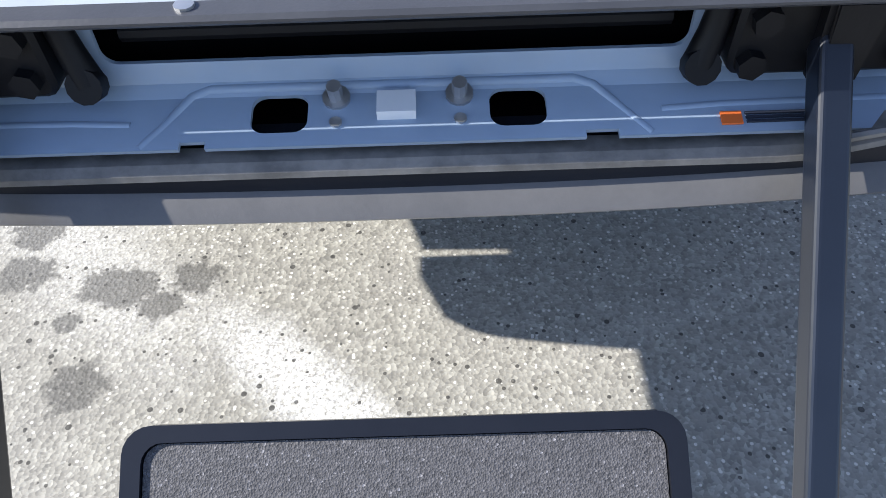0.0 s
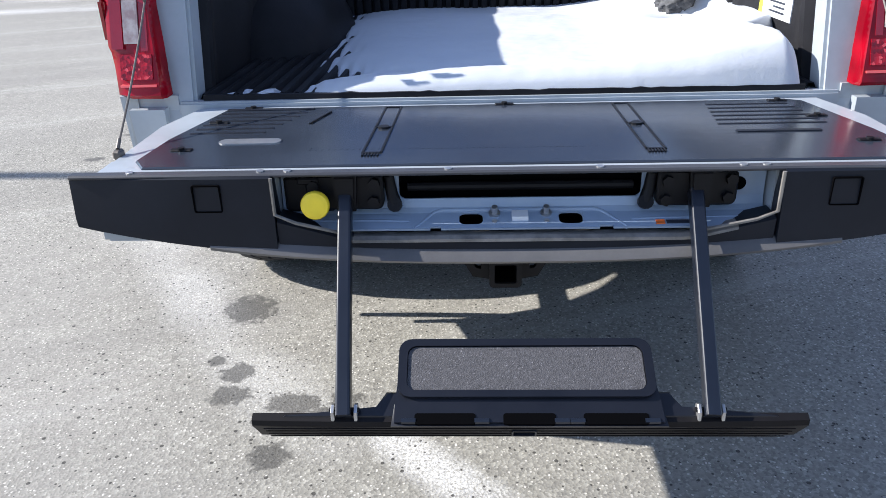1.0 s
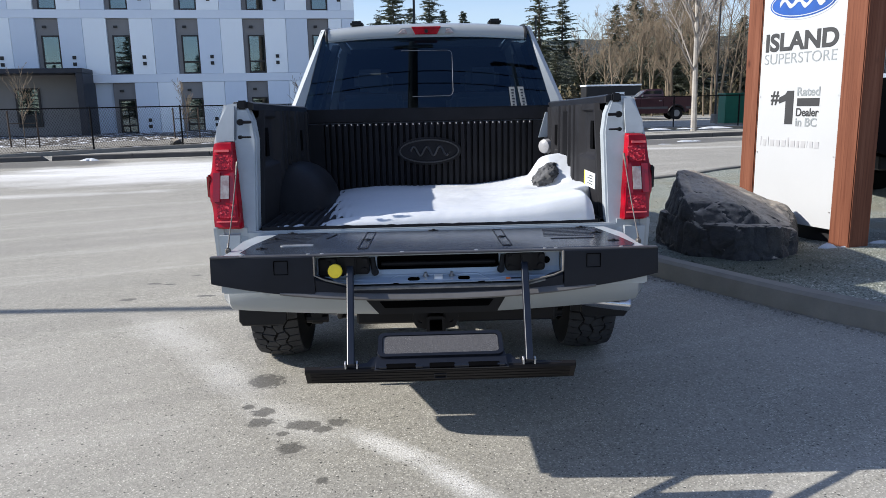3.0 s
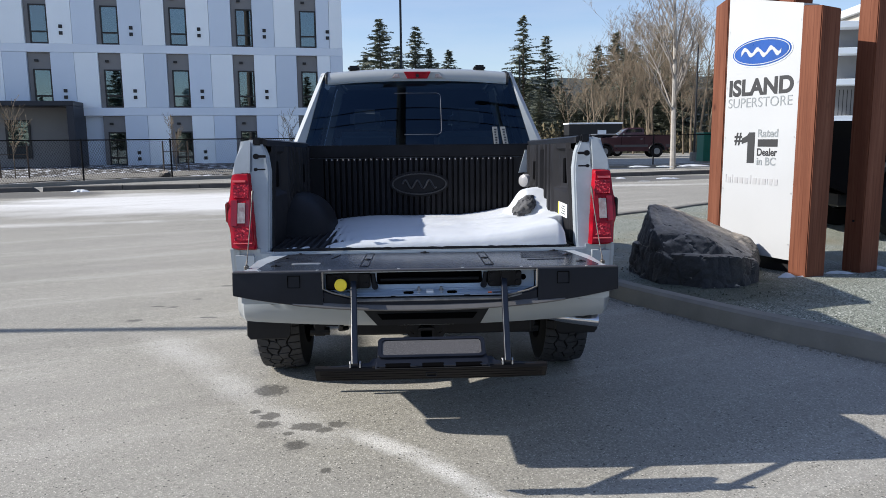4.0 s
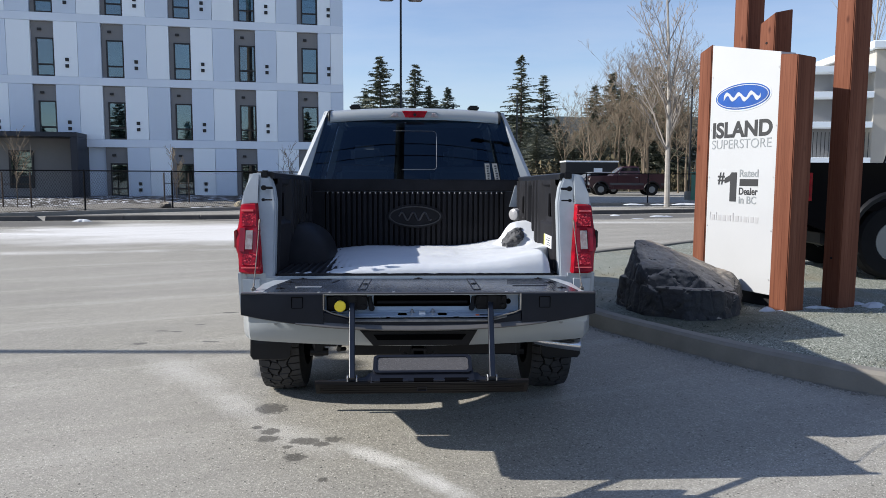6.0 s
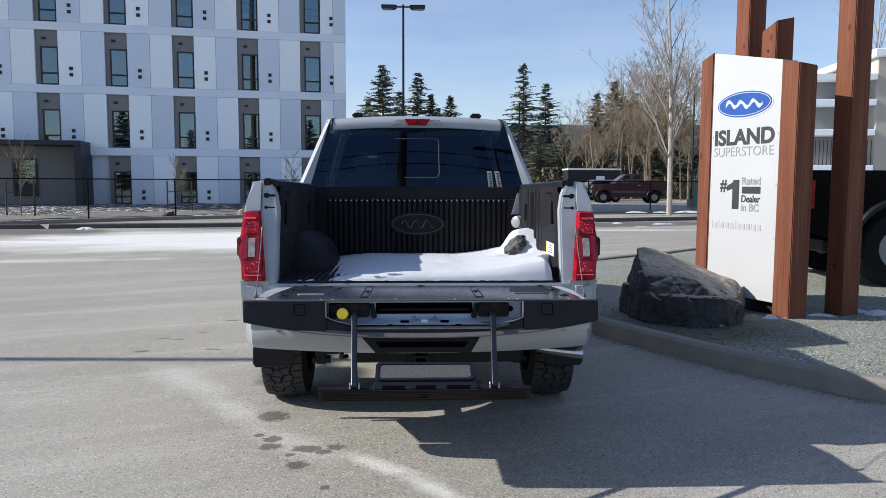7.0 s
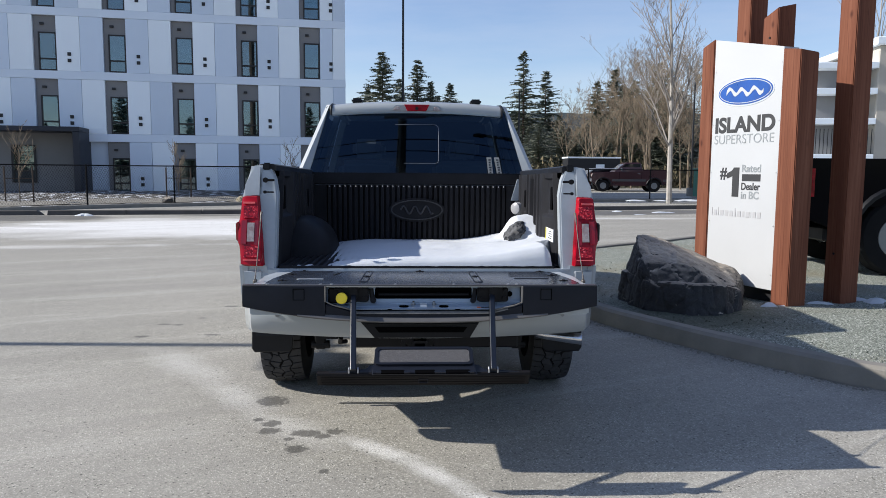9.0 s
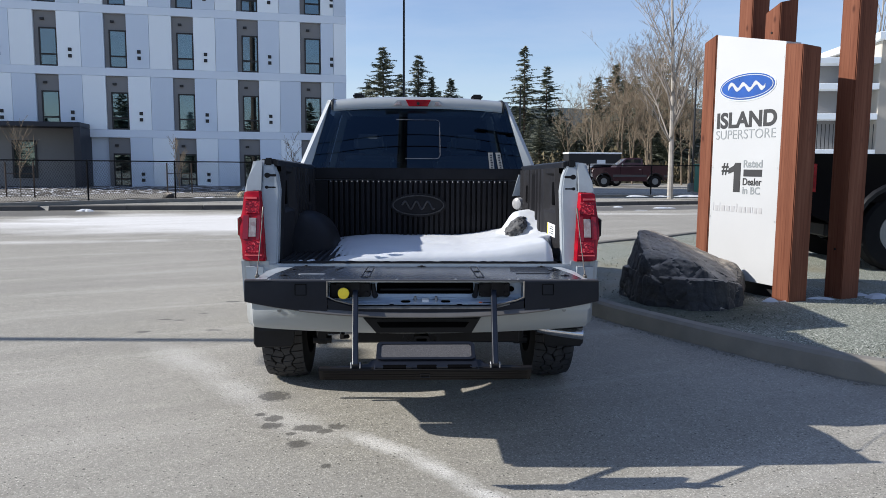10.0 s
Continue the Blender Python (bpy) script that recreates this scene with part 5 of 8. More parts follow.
# paler than the liner plastic, to put highlights on the raised moulding
EMBOSS = matter("embossed_plastic", (0.032, 0.032, 0.036), 0.4, 0.0, 0.2, 120.0, 5.0, 0.1)
truck = build_truck()


# ---- tailgate and step ----
def edge_low(x):
    return 0.700 + 0.070 * (abs(x) / 0.81) ** 2.4


def recess_low(x):
    if x < -0.30:
        return 0.750 + 0.040 * (-0.30 - x) / 0.14
    if x > 0.32:
        return 0.750 + 0.035 * (x - 0.32) / 0.145
    return 0.750


def build_tailgate():
    L, R = -0.44, 0.467
    Z = 0.864
    bm = B()
    prism(bm, [(-0.785, 0.485), (L, 0.485), (L, 0.56), (R, 0.56), (R, 0.485), (0.785, 0.485), (0.785, 0.82), (0.745, 0.985), (-0.745, 0.985), (-0.785, 0.82)], "z", 0.73, Z, 0.006, 2)
    box(bm, -0.782, 0.782, 0.4765, 0.57, Z - 0.004, Z + 0.001, 0.001)
    gate = part("tailgate", bm, PAINT_INNER, truck, "lowered tailgate, pale painted shell", smooth=True)
    # inner panel
    bm = B()
    prism(bm, [(-0.70, 0.515), (0.73, 0.515), (0.755, 0.56), (0.735, 0.70), (0.69, 0.935), (0.66, 0.952), (-0.63, 0.952), (-0.665, 0.935), (-0.715, 0.70), (-0.73, 0.56)], "z", Z - 0.008, Z + 0.0055, 0.003)
    panel = part("inner_panel", bm, PANEL, gate, "black textured plastic panel")
    for xa, xb in ((-0.272, -0.262), (0.275, 0.270)):
        bm = B()
        for dx in (-0.018, 0.018):
            loft(bm, [[(x + dx + e, y, z) for e, z in ((-0.002, Z + 0.004), (-0.002, Z + 0.0075), (0.002, Z + 0.0075), (0.002, Z + 0.004))] for x, y in ((xa, 0.585), (xb, 0.935))])
        for y in (0.585, 0.765, 0.935):
            x = xa + (xb - xa) * (y - 0.585) / 0.35
            box(bm, x - 0.02, x + 0.02, y - 0.003, y + 0.003, Z + 0.004, Z + 0.0075)
        for k in range(6):
            box(bm, xa - 0.018 + 0.006 * k, xa - 0.015 + 0.006 * k, 0.563, 0.578, Z + 0.004, Z + 0.0085)
        disc(bm, ((xa + xb) / 2, 0.76, Z + 0.005), (0, 0, 1), 0.012, 0.005, 12)
        part("clamp_strip", bm, BLACK, panel)
    bars = [(0.46 - 0.004 * k, 0.645 + 0.004 * k, 0.905 - 0.032 * k, 0.008, 0.009) for k in range(6)] + [(0.46, 0.63, 0.685, 0.013, 0.011)]
    bars += [(-0.665 - 0.004 * k, -0.46 - 0.012 * k, 0.895 - 0.032 * k, 0.008, 0.009) for k in range(6)] + [(-0.66, -0.45, 0.925, 0.015, 0.011)]
    for x0, x1, y, w, h in bars:
        bm = B()
        box(bm, x0, x1, y, y + w, Z + 0.0045, Z + 0.0045 + 0.55 * (h - 0.0045), 0.001)
        part("grip_rib", bm, APPLIQUE, panel)
    bm = B()
    loft(bm, [[(x + e, y, z) for e, z in ((-0.002, Z + 0.0045), (-0.002, Z + 0.009), (0.002, Z + 0.009), (0.002, Z + 0.0045))] for x, y in ((-0.435, 0.80), (-0.405, 0.90))])
    part("grip_rib", bm, BLACK, panel)
    bm = B()
    for k in range(46):
        box(bm, -0.40 + 0.0125 * k, -0.397 + 0.0125 * k, 0.608, 0.608 + (0.014 if k % 5 == 0 else 0.008), Z + 0.0045, Z + 0.0062)
    tagged(part("ruler_scale", bm, PANEL, panel), kind="stuff")
    # bright metal oval stands for the highlight in the pocket
    bm = B()
    prism(bm, rounded(-0.60, -0.47, 0.655, 0.69, 0.017, 4), "z", Z + 0.0045, Z + 0.0075)
    part("clamp_pocket", bm, ZINC, panel, "oval clamp pocket, its highlight made as bright metal")
    for x, y in ((-0.66, 0.62), (-0.645, 0.82), (-0.60, 0.945), (0.0, 0.945), (0.69, 0.62), (0.665, 0.80), (0.63, 0.935)):
        bm = B()
        box(bm, x - 0.022, x + 0.022, y - 0.008, y + 0.008, Z + 0.0045, Z + 0.0085, 0.002)
        disc(bm, (x, y - 0.002, Z + 0.0045), (0, 0, 1), 0.007, 0.008, 10)
        part("panel_clip", bm, DARK, panel)

    # upper-edge trim
    bm = B()
    def trim(xs, top, low=edge_low):
        rings = []
        for x in xs:
            lo, hi = low(x), top(x)
            c = 0.012 * (abs(x) / 0.81) ** 6
            rings.append([(x, 0.447 + c, hi - 0.006), (x, 0.453 + c, hi), (x, 0.474, hi), (x, 0.50, lo + 0.015), (x, 0.458 + c, lo), (x, 0.441 + c, lo + 0.006), (x, 0.439 + c, lo + 0.022)])
        loft(bm, rings)
    trim([-0.812 + 0.374 * k / 8 for k in range(9)], lambda x: Z + 0.010)
    trim([R + 0.002 + 0.345 * k / 8 for k in range(9)], lambda x: Z + 0.010)
    rings = []
    for x in [-0.436 + 0.901 * k / 24 for k in range(25)]:
        lo, hi = edge_low(x), recess_low(x)
        rings.append([(x, 0.446, hi - 0.005), (x, 0.452, hi), (x, 0.50, hi), (x, 0.52, lo + 0.015), (x, 0.458, lo), (x, 0.446, lo + 0.004), (x, 0.447, lo + 0.028)])
    loft(bm, rings)
    app = part("upper_trim", bm, APPLIQUE, gate, "charcoal plastic upper-edge trim", smooth=True)
    # scuffed strip; its pale colour also carries the sunlight on the ledge
    bm = B()
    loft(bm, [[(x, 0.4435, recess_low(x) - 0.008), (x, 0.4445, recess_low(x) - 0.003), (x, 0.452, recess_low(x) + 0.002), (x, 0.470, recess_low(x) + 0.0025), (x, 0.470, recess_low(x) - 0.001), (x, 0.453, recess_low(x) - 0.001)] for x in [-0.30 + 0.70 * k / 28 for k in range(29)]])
    part("worn_ledge", bm, TRIM_EDGE, gate, "scuffed ledge of the trim, coloured paler as if sunlit")
    # sunlight on the trim's lower edge put into a paler lip
    bm = B()
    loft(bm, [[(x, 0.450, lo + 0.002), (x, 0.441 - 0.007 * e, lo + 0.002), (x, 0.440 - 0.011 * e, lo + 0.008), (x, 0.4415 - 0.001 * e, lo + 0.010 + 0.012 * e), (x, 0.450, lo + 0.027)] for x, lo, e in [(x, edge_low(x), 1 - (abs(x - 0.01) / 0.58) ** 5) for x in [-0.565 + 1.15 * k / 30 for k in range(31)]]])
    part("lower_lip", bm, LIP, gate, "grey lower lip of the trim, coloured paler as if sunlit", smooth=True)
    bm = B()
    box(bm, -0.812, 0.812, 0.452, 0.476, Z + 0.004, Z + 0.012, 0.003)
    part("top_strip", bm, STRIP, gate, "dull grey strip along the tailgate edge")
    for x in (-0.70, -0.46, -0.41, -0.12, 0.15, 0.40, 0.44, 0.68):
        bm = B()
        disc(bm, (x, 0.466, Z + 0.011), (0, 0, 1), 0.007, 0.003, 10)
        part("trim_screw", bm, ZINC, gate)
    for x in (-0.557, 0.575):
        bm = B()
        ring_plate(bm, rounded(x - 0.026, x + 0.026, 0.806, 0.858, 0.003, 2), rounded(x - 0.0238, x + 0.0238, 0.8082, 0.8558, 0.002, 2), "y", 0.4425, 0.452)
        part("cover_square", bm, VOID, app)
    for pts in (((-0.437, 0.444, Z + 0.006), (-0.437, 0.444, 0.800), (-0.40, 0.444, 0.783), (-0.30, 0.446, 0.757)), ((0.464, 0.444, Z + 0.006), (0.464, 0.444, 0.796), (0.43, 0.444, 0.781), (0.32, 0.446, 0.757))):
        bm = B()
        tube(bm, pts, 0.0036, 6)
        part("recess_edge", bm, TRIM_EDGE, gate)

    # pressed steel in the recess: an upright with a slot, a shelf with square openings
    bm = B()
    def at(x, s, d=0.0):
        knots = ((0.0, 0.518, 0.857), (0.42, 0.516, 0.800), (0.55, 0.511, 0.784), (0.62, 0.502, 0.776), (1.0, 0.455, 0.764))
        for (s0, y0, z0), (s1, y1, z1) in zip(knots, knots[1:]):
            if s <= s1 + 1e-6:
                f = (s - s0) / (s1 - s0)
                return (x, y0 + (y1 - y0) * f + (d if s < 0.5 else d * 0.4), z0 + (z1 - z0) * f - (0 if s < 0.5 else d))
    xs = [-0.438, -0.40, -0.215, -0.155, -0.135, -0.102, -0.058, 0.083, 0.127, 0.155, 0.18, 0.237, 0.40, 0.463]
    ss = [0.0, 0.012, 0.42, 0.55, 0.62, 0.90, 0.95, 1.0]
    pierced(bm, xs, ss, [(-0.215, 0.237, 0.012, 0.42), (-0.102, -0.058, 0.62, 0.90), (0.083, 0.127, 0.62, 0.90), (-0.155, -0.135, 0.95, 1.0), (0.155, 0.18, 0.95, 1.0)], at, 0.004)
    # rounded corners of the openings
    for x0, x1, s0, s1 in ((-0.102, -0.058, 0.62, 0.90), (0.083, 0.127, 0.62, 0.90), (-0.215, 0.237, 0.012, 0.42)):
        rx, rs = (0.011, 0.085) if s0 > 0.5 else (0.012, 0.085)
        for cx, sx in ((x0, 1), (x1, -1)):
            for cs, sg in ((s0, 1), (s1, -1)):
                arc = [(cx + sx * rx * (1 - math.cos(a)), cs + sg * rs * (1 - math.sin(a))) for a in (math.pi / 2 * k / 5 for k in range(6))]
                loft(bm, [[at(x, min(1.0, max(0.0, s)), d) for x, s in [(cx, cs)] + arc] for d in (0.0, 0.004)])
    steel = part("recess_steel", bm, PRESSED, gate, "pressed steel behind the step, its pale paint tinted sky blue")
    # pressed ribs that stiffen the shelf
    for run in (((-0.185, 0.97), (-0.168, 0.80), (-0.15, 0.60), (-0.135, 0.57), (0.15, 0.57), (0.165, 0.60), (0.187, 0.80), (0.205, 0.97)), ((-0.40, 0.76), (-0.24, 0.78), (-0.195, 0.80)), ((0.215, 0.80), (0.26, 0.78), (0.41, 0.76))):
        bm = B()
        tube(bm, [(x, at(x, s)[1], at(x, s)[2] - 0.003) for x, s in run], 0.0042, 10)
        part("pressed_rib", bm, PRESSED, gate, smooth=True)
    # black sheets behind the openings carry the recess's shade in their colour
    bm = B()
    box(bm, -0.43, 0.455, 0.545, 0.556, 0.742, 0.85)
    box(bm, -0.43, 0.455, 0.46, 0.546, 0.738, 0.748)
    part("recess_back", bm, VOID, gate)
    bm = B()
    tube(bm, [(-0.20, 0.535, 0.818), (0.225, 0.535, 0.818)], 0.009, 10)
    part("torsion_rod", bm, DARK, gate)
    for x in (-0.036, 0.06):
        bm = B()
        y, z = at(x, 0.66)[1:]
        disc(bm, (x, y, z), (0, -0.35, 1), 0.011, 0.004, 12)
        disc(bm, (x, y, z), (0, -0.35, 1), 0.006, 0.018, 8)
        part("stud", bm, ZINC, gate)
        bm = B()
        y, z = at(x, 0.84)[1:]
        disc(bm, (x, y, z), (0, -0.2, 1), 0.005, 0.002, 10)
        part("stud_foot", bm, ZINC, gate)
    bm = B()
    y, z = at(0.012, 0.70)[1:]
    loft(bm, [[(-0.004, y + 0.004, z + q), (0.026, y + 0.004, z + q), (0.026, y - 0.016, z - 0.005 + q), (-0.004, y - 0.016, z - 0.005 + q)] for q in (-0.002, 0.009)])
    part("foam_block", bm, WHITE_STICKER, gate, "small white foam block")
    # black disc stands for the darkness of a round hole
    bm = B()
    c = at(0.415, 0.25, -0.002)
    disc(bm, c, (0, 1, 0), 0.013, 0.003, 18)
    part("round_hole", bm, VOID, gate)
    def stuck(x0, x1, s0, s1, mat, name, label=""):
        b = B()
        loft(b, [[(x0, at(0, s)[1], at(0, s)[2] + h), (x1, at(0, s)[1], at(0, s)[2] + h), (x1, at(0, s)[1], at(0, s)[2] + h + 0.0015), (x0, at(0, s)[1], at(0, s)[2] + h + 0.0015)] for s, h in ((s0, 0.0005), (s1, 0.0005))])
        part(name, b, mat, gate, label)
    stuck(0.258, 0.274, 0.86, 0.95, ORANGE, "warning_sticker", "orange warning sticker")
    for k in range(3):
        stuck(0.277, 0.33, 0.865 + 0.03 * k, 0.88 + 0.03 * k, BLUE_STICKER, "sticker_text")
    # hinge brackets
    for x in (-0.312, 0.335):
        bm = B()
        prism(bm, rounded(x - 0.075, x + 0.07, 0.790, 0.858, 0.012, 3), "y", 0.488, 0.514, 0.004)
        prism(bm, [(x - 0.022, 0.862), (x + 0.024, 0.862), (x + 0.019, 0.792), (x - 0.016, 0.792)], "y", 0.472, 0.492, 0.005, 2)
        part("hinge_bracket", bm, DARK, gate, smooth=True)
        for dx, z in ((-0.058, 0.840), (-0.06, 0.804), (0.055, 0.843), (0.052, 0.808)):
            bm = B()
            disc(bm, (x + dx, 0.490, z), (0, -1, 0), 0.011, 0.012, 6)
            part("hinge_bolt", bm, DARK, gate)
    for x, w in ((-0.232, 0.010), (0.252, -0.010)):
        bm = B()
        tube(bm, [(x, 0.505, 0.85), (x + w * 0.4, 0.503, 0.82), (x + w, 0.498, 0.797)], [0.010, 0.011, 0.013], 10)
        disc(bm, (x + w, 0.500, 0.795), (0, -1, 0.4), 0.014, 0.014, 12)
        part("rod_end", bm, DARK, gate, smooth=True)
    bm = B()
    box(bm, -0.43, -0.335, 0.498, 0.516, 0.782, 0.853, 0.006)
    box(bm, -0.40, -0.36, 0.482, 0.505, 0.842, 0.856, 0.003)
    part("latch_box", bm, DARK, gate)
    bm = B()
    disc(bm, (-0.366, 0.50, 0.808), (0, -1, 0.12), 0.012, 0.04, 12)
    rings = [(0.0262, 0.0), (0.0266, 0.003), (0.0264, 0.009), (0.0245, 0.0125), (0.021, 0.0138), (0.012, 0.0142)]
    n = Vector((0, -1, 0.12)).normalized()
    c = Vector((-0.364, 0.462, 0.812))
    tube(bm, [c + n * d for _, d in rings], [r for r, _ in rings], 24)
    part("release_knob", bm, YELLOW, gate, "round yellow release knob", smooth=True)
    # stay cables
    for s in (-1, 1):
        bm = B()
        a, b = Vector((s * 0.785, 0.61, 0.878)), Vector((s * 0.832, 1.02, 1.16))
        tube(bm, [a.lerp(b, k / 8) + Vector((0, 0, -0.012 * math.sin(math.pi * k / 8))) for k in range(9)], 0.0024, 6)
        tube(bm, [a, a.lerp(b, 0.05)], 0.004, 8)
        tube(bm, [b.lerp(a, 0.14), b.lerp(a, 0.02), b + Vector((0, 0.01, 0.012))], [0.0035, 0.005, 0.006], 8)
        box(bm, s * 0.785 - 0.009, s * 0.785 + 0.009, 0.598, 0.622, 0.858, 0.877, 0.004)
        part("stay_cable", bm, CABLE, truck, "thin steel stay cable")
    return gate


STRIP = matter("dull_grey_strip", (0.055, 0.056, 0.062), 0.4, 0.0, 0.2, 300.0, 8.0, 0.1)
CABLE = matter("greased_steel_cable", (0.14, 0.125, 0.11), 0.5, 0.4, 0.2, 300.0, 30.0, 0.2)
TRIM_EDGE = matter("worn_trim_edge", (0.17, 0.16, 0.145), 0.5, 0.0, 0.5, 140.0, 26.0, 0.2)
# paler than the charcoal trim, so that the lip looks sunlit
LIP = matter("sunlit_trim_lip", (0.105, 0.102, 0.1), 0.38, 0.0, 0.2, 200.0, 9.0, 0.1, spec=0.6)
gate = build_tailgate()


def build_step():
    """The step hangs on two arms and is tilted, its tread rising towards the truck."""
    turn = Matrix.Translation((0, 0.188, 0.531)) @ pose(0, 0, 0, 31)

    def tilted(name, bm, mat, parent, label="", smooth=False):
        bm.transform(turn)
        return part(name, bm, mat, parent, label, smooth)
    # front beam: u along the tread, w up from it
    bm = B()
    rings = []
    for k in range(13):
        x = -0.448 + 0.912 * k / 12
        e = 0.003 * (abs(x) / 0.45) ** 4
        rings.append([(x, 0.002 + e, 0.002), (x, -0.004 + e, -0.006), (x, 0.004 + e, -0.072), (x, 0.010 + e, -0.078), (x, 0.016, -0.074), (x, 0.018, -0.02), (x, 0.018, 0.002)])
    loft(bm, rings)
    step = tilted("tailgate_step", bm, STEP_BLACK, truck, "folded-out tailgate step", True)
    bm = B()
    ring_plate(bm, rounded(-0.015, 0.027, -0.050, -0.026, 0.003, 2), rounded(-0.012, 0.024, -0.047, -0.029, 0.002, 2), "y", -0.004, 0.02)
    tilted("step_emboss", bm, APPLIQUE, step)
    bm = B()
    for k in range(4):
        w = -0.014 - 0.017 * k
        tube(bm, [(-0.43, -0.004 - (w + 0.006) * 0.12 - 0.0005, w), (0.445, -0.004 - (w + 0.006) * 0.12 - 0.0005, w)], 0.0012, 4)
    tagged(tilted("step_ribbing", bm, STEP_BLACK, step), kind="stuff")
    # back channel with its flanges
    bm = B()
    prism(bm, [(-0.40, 0.008), (0.42, 0.008), (0.415, 0.016), (0.26, 0.024), (0.248, 0.055), (-0.225, 0.055), (-0.238, 0.024), (-0.395, 0.016)], "z", -0.018, 0.004, 0.004)
    tilted("step_channel", bm, ENAMEL, step)
    # tread frame and grip pad
    bm = B()
    outer = [(-0.214, -0.008), (0.236, -0.008), (0.228, 0.035), (0.222, 0.128), (0.205, 0.144), (-0.186, 0.144), (-0.203, 0.128), (-0.209, 0.035)]
    prism(bm, outer, "z", 0.0, 0.014, 0.005, 2)
    ring_plate(bm, rounded(-0.205, 0.223, 0.038, 0.144, 0.022, 5), rounded(-0.190, 0.208, 0.050, 0.131, 0.016, 5), "z", 0.006, 0.022)
    frame_ob = tilted("tread_frame", bm, ENAMEL, step, "glossy black tread frame", True)
    bm = B()
    prism(bm, rounded(-0.189, 0.207, 0.051, 0.130, 0.015, 5), "z", 0.012, 0.0185)
    tilted("tread_pad", bm, PAD, step, "grey sandpaper-textured grip pad")
    # black inlays stand for the shade in the hinge notches
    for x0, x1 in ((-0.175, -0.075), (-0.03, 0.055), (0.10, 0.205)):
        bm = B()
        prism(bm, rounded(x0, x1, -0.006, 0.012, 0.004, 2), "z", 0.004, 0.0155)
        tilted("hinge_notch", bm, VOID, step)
    for x in (-0.185, -0.065, 0.065, 0.09, 0.21):
        bm = B()
        tube(bm, [(x - 0.012, 0.0, 0.012), (x + 0.012, 0.0, 0.012)], 0.005, 8)
        tilted("hinge_pin", bm, ARM, step)
    # arms
    for x0, x1 in ((-0.312, -0.292), (0.328, 0.306)):
        bm = B()
        a, b = Vector((x0, 0.485, 0.822)), Vector((x1, 0.186, 0.548))
        d = (b - a).normalized()
        side = Vector((1, 0, 0))
        side = (side - d * side.dot(d)).normalized()
        up = d.cross(side)
        w, c = 0.0125, 0.0045
        sec = []
        for cx, cy, q in ((1, 1, 0), (-1, 1, 1), (-1, -1, 2), (1, -1, 3)):
            sec += [(cx * (w - c) + c * math.cos(math.pi / 2 * (q + j / 4)), cy * (w - c) + c * math.sin(math.pi / 2 * (q + j / 4))) for j in range(5)]
        loft(bm, [[p + side * u + up * v for u, v in sec] for p in (a, b)])
        part("arm", bm, ARM, step, "square black enamelled arm")
        # lugs are bright metal throughout, to carry white highlights on dark brackets
        for dx in (-0.019, 0.019):
            bm = B()
            prism(bm, [(0.188, 0.536), (0.212, 0.546), (0.209, 0.557), (0.199, 0.561), (0.188, 0.553)], "x", x1 + dx - 0.003, x1 + dx + 0.003, 0.001)
            part("arm_lug", bm, ZINC, step, "lug at the arm's foot, made bright for its highlights")
        bm = B()
        tube(bm, [(x1 - 0.025, 0.199, 0.551), (x1 + 0.025, 0.199, 0.551)], 0.004, 10)
        part("arm_pin", bm, DARK, step)
    return step


step = build_step()


# ---- what lies in the bed ----
def ease(v, a, b):
    k = max(0.0, min(1.0, (v - a) / (b - a)))
    return k * k * (3 - 2 * k)


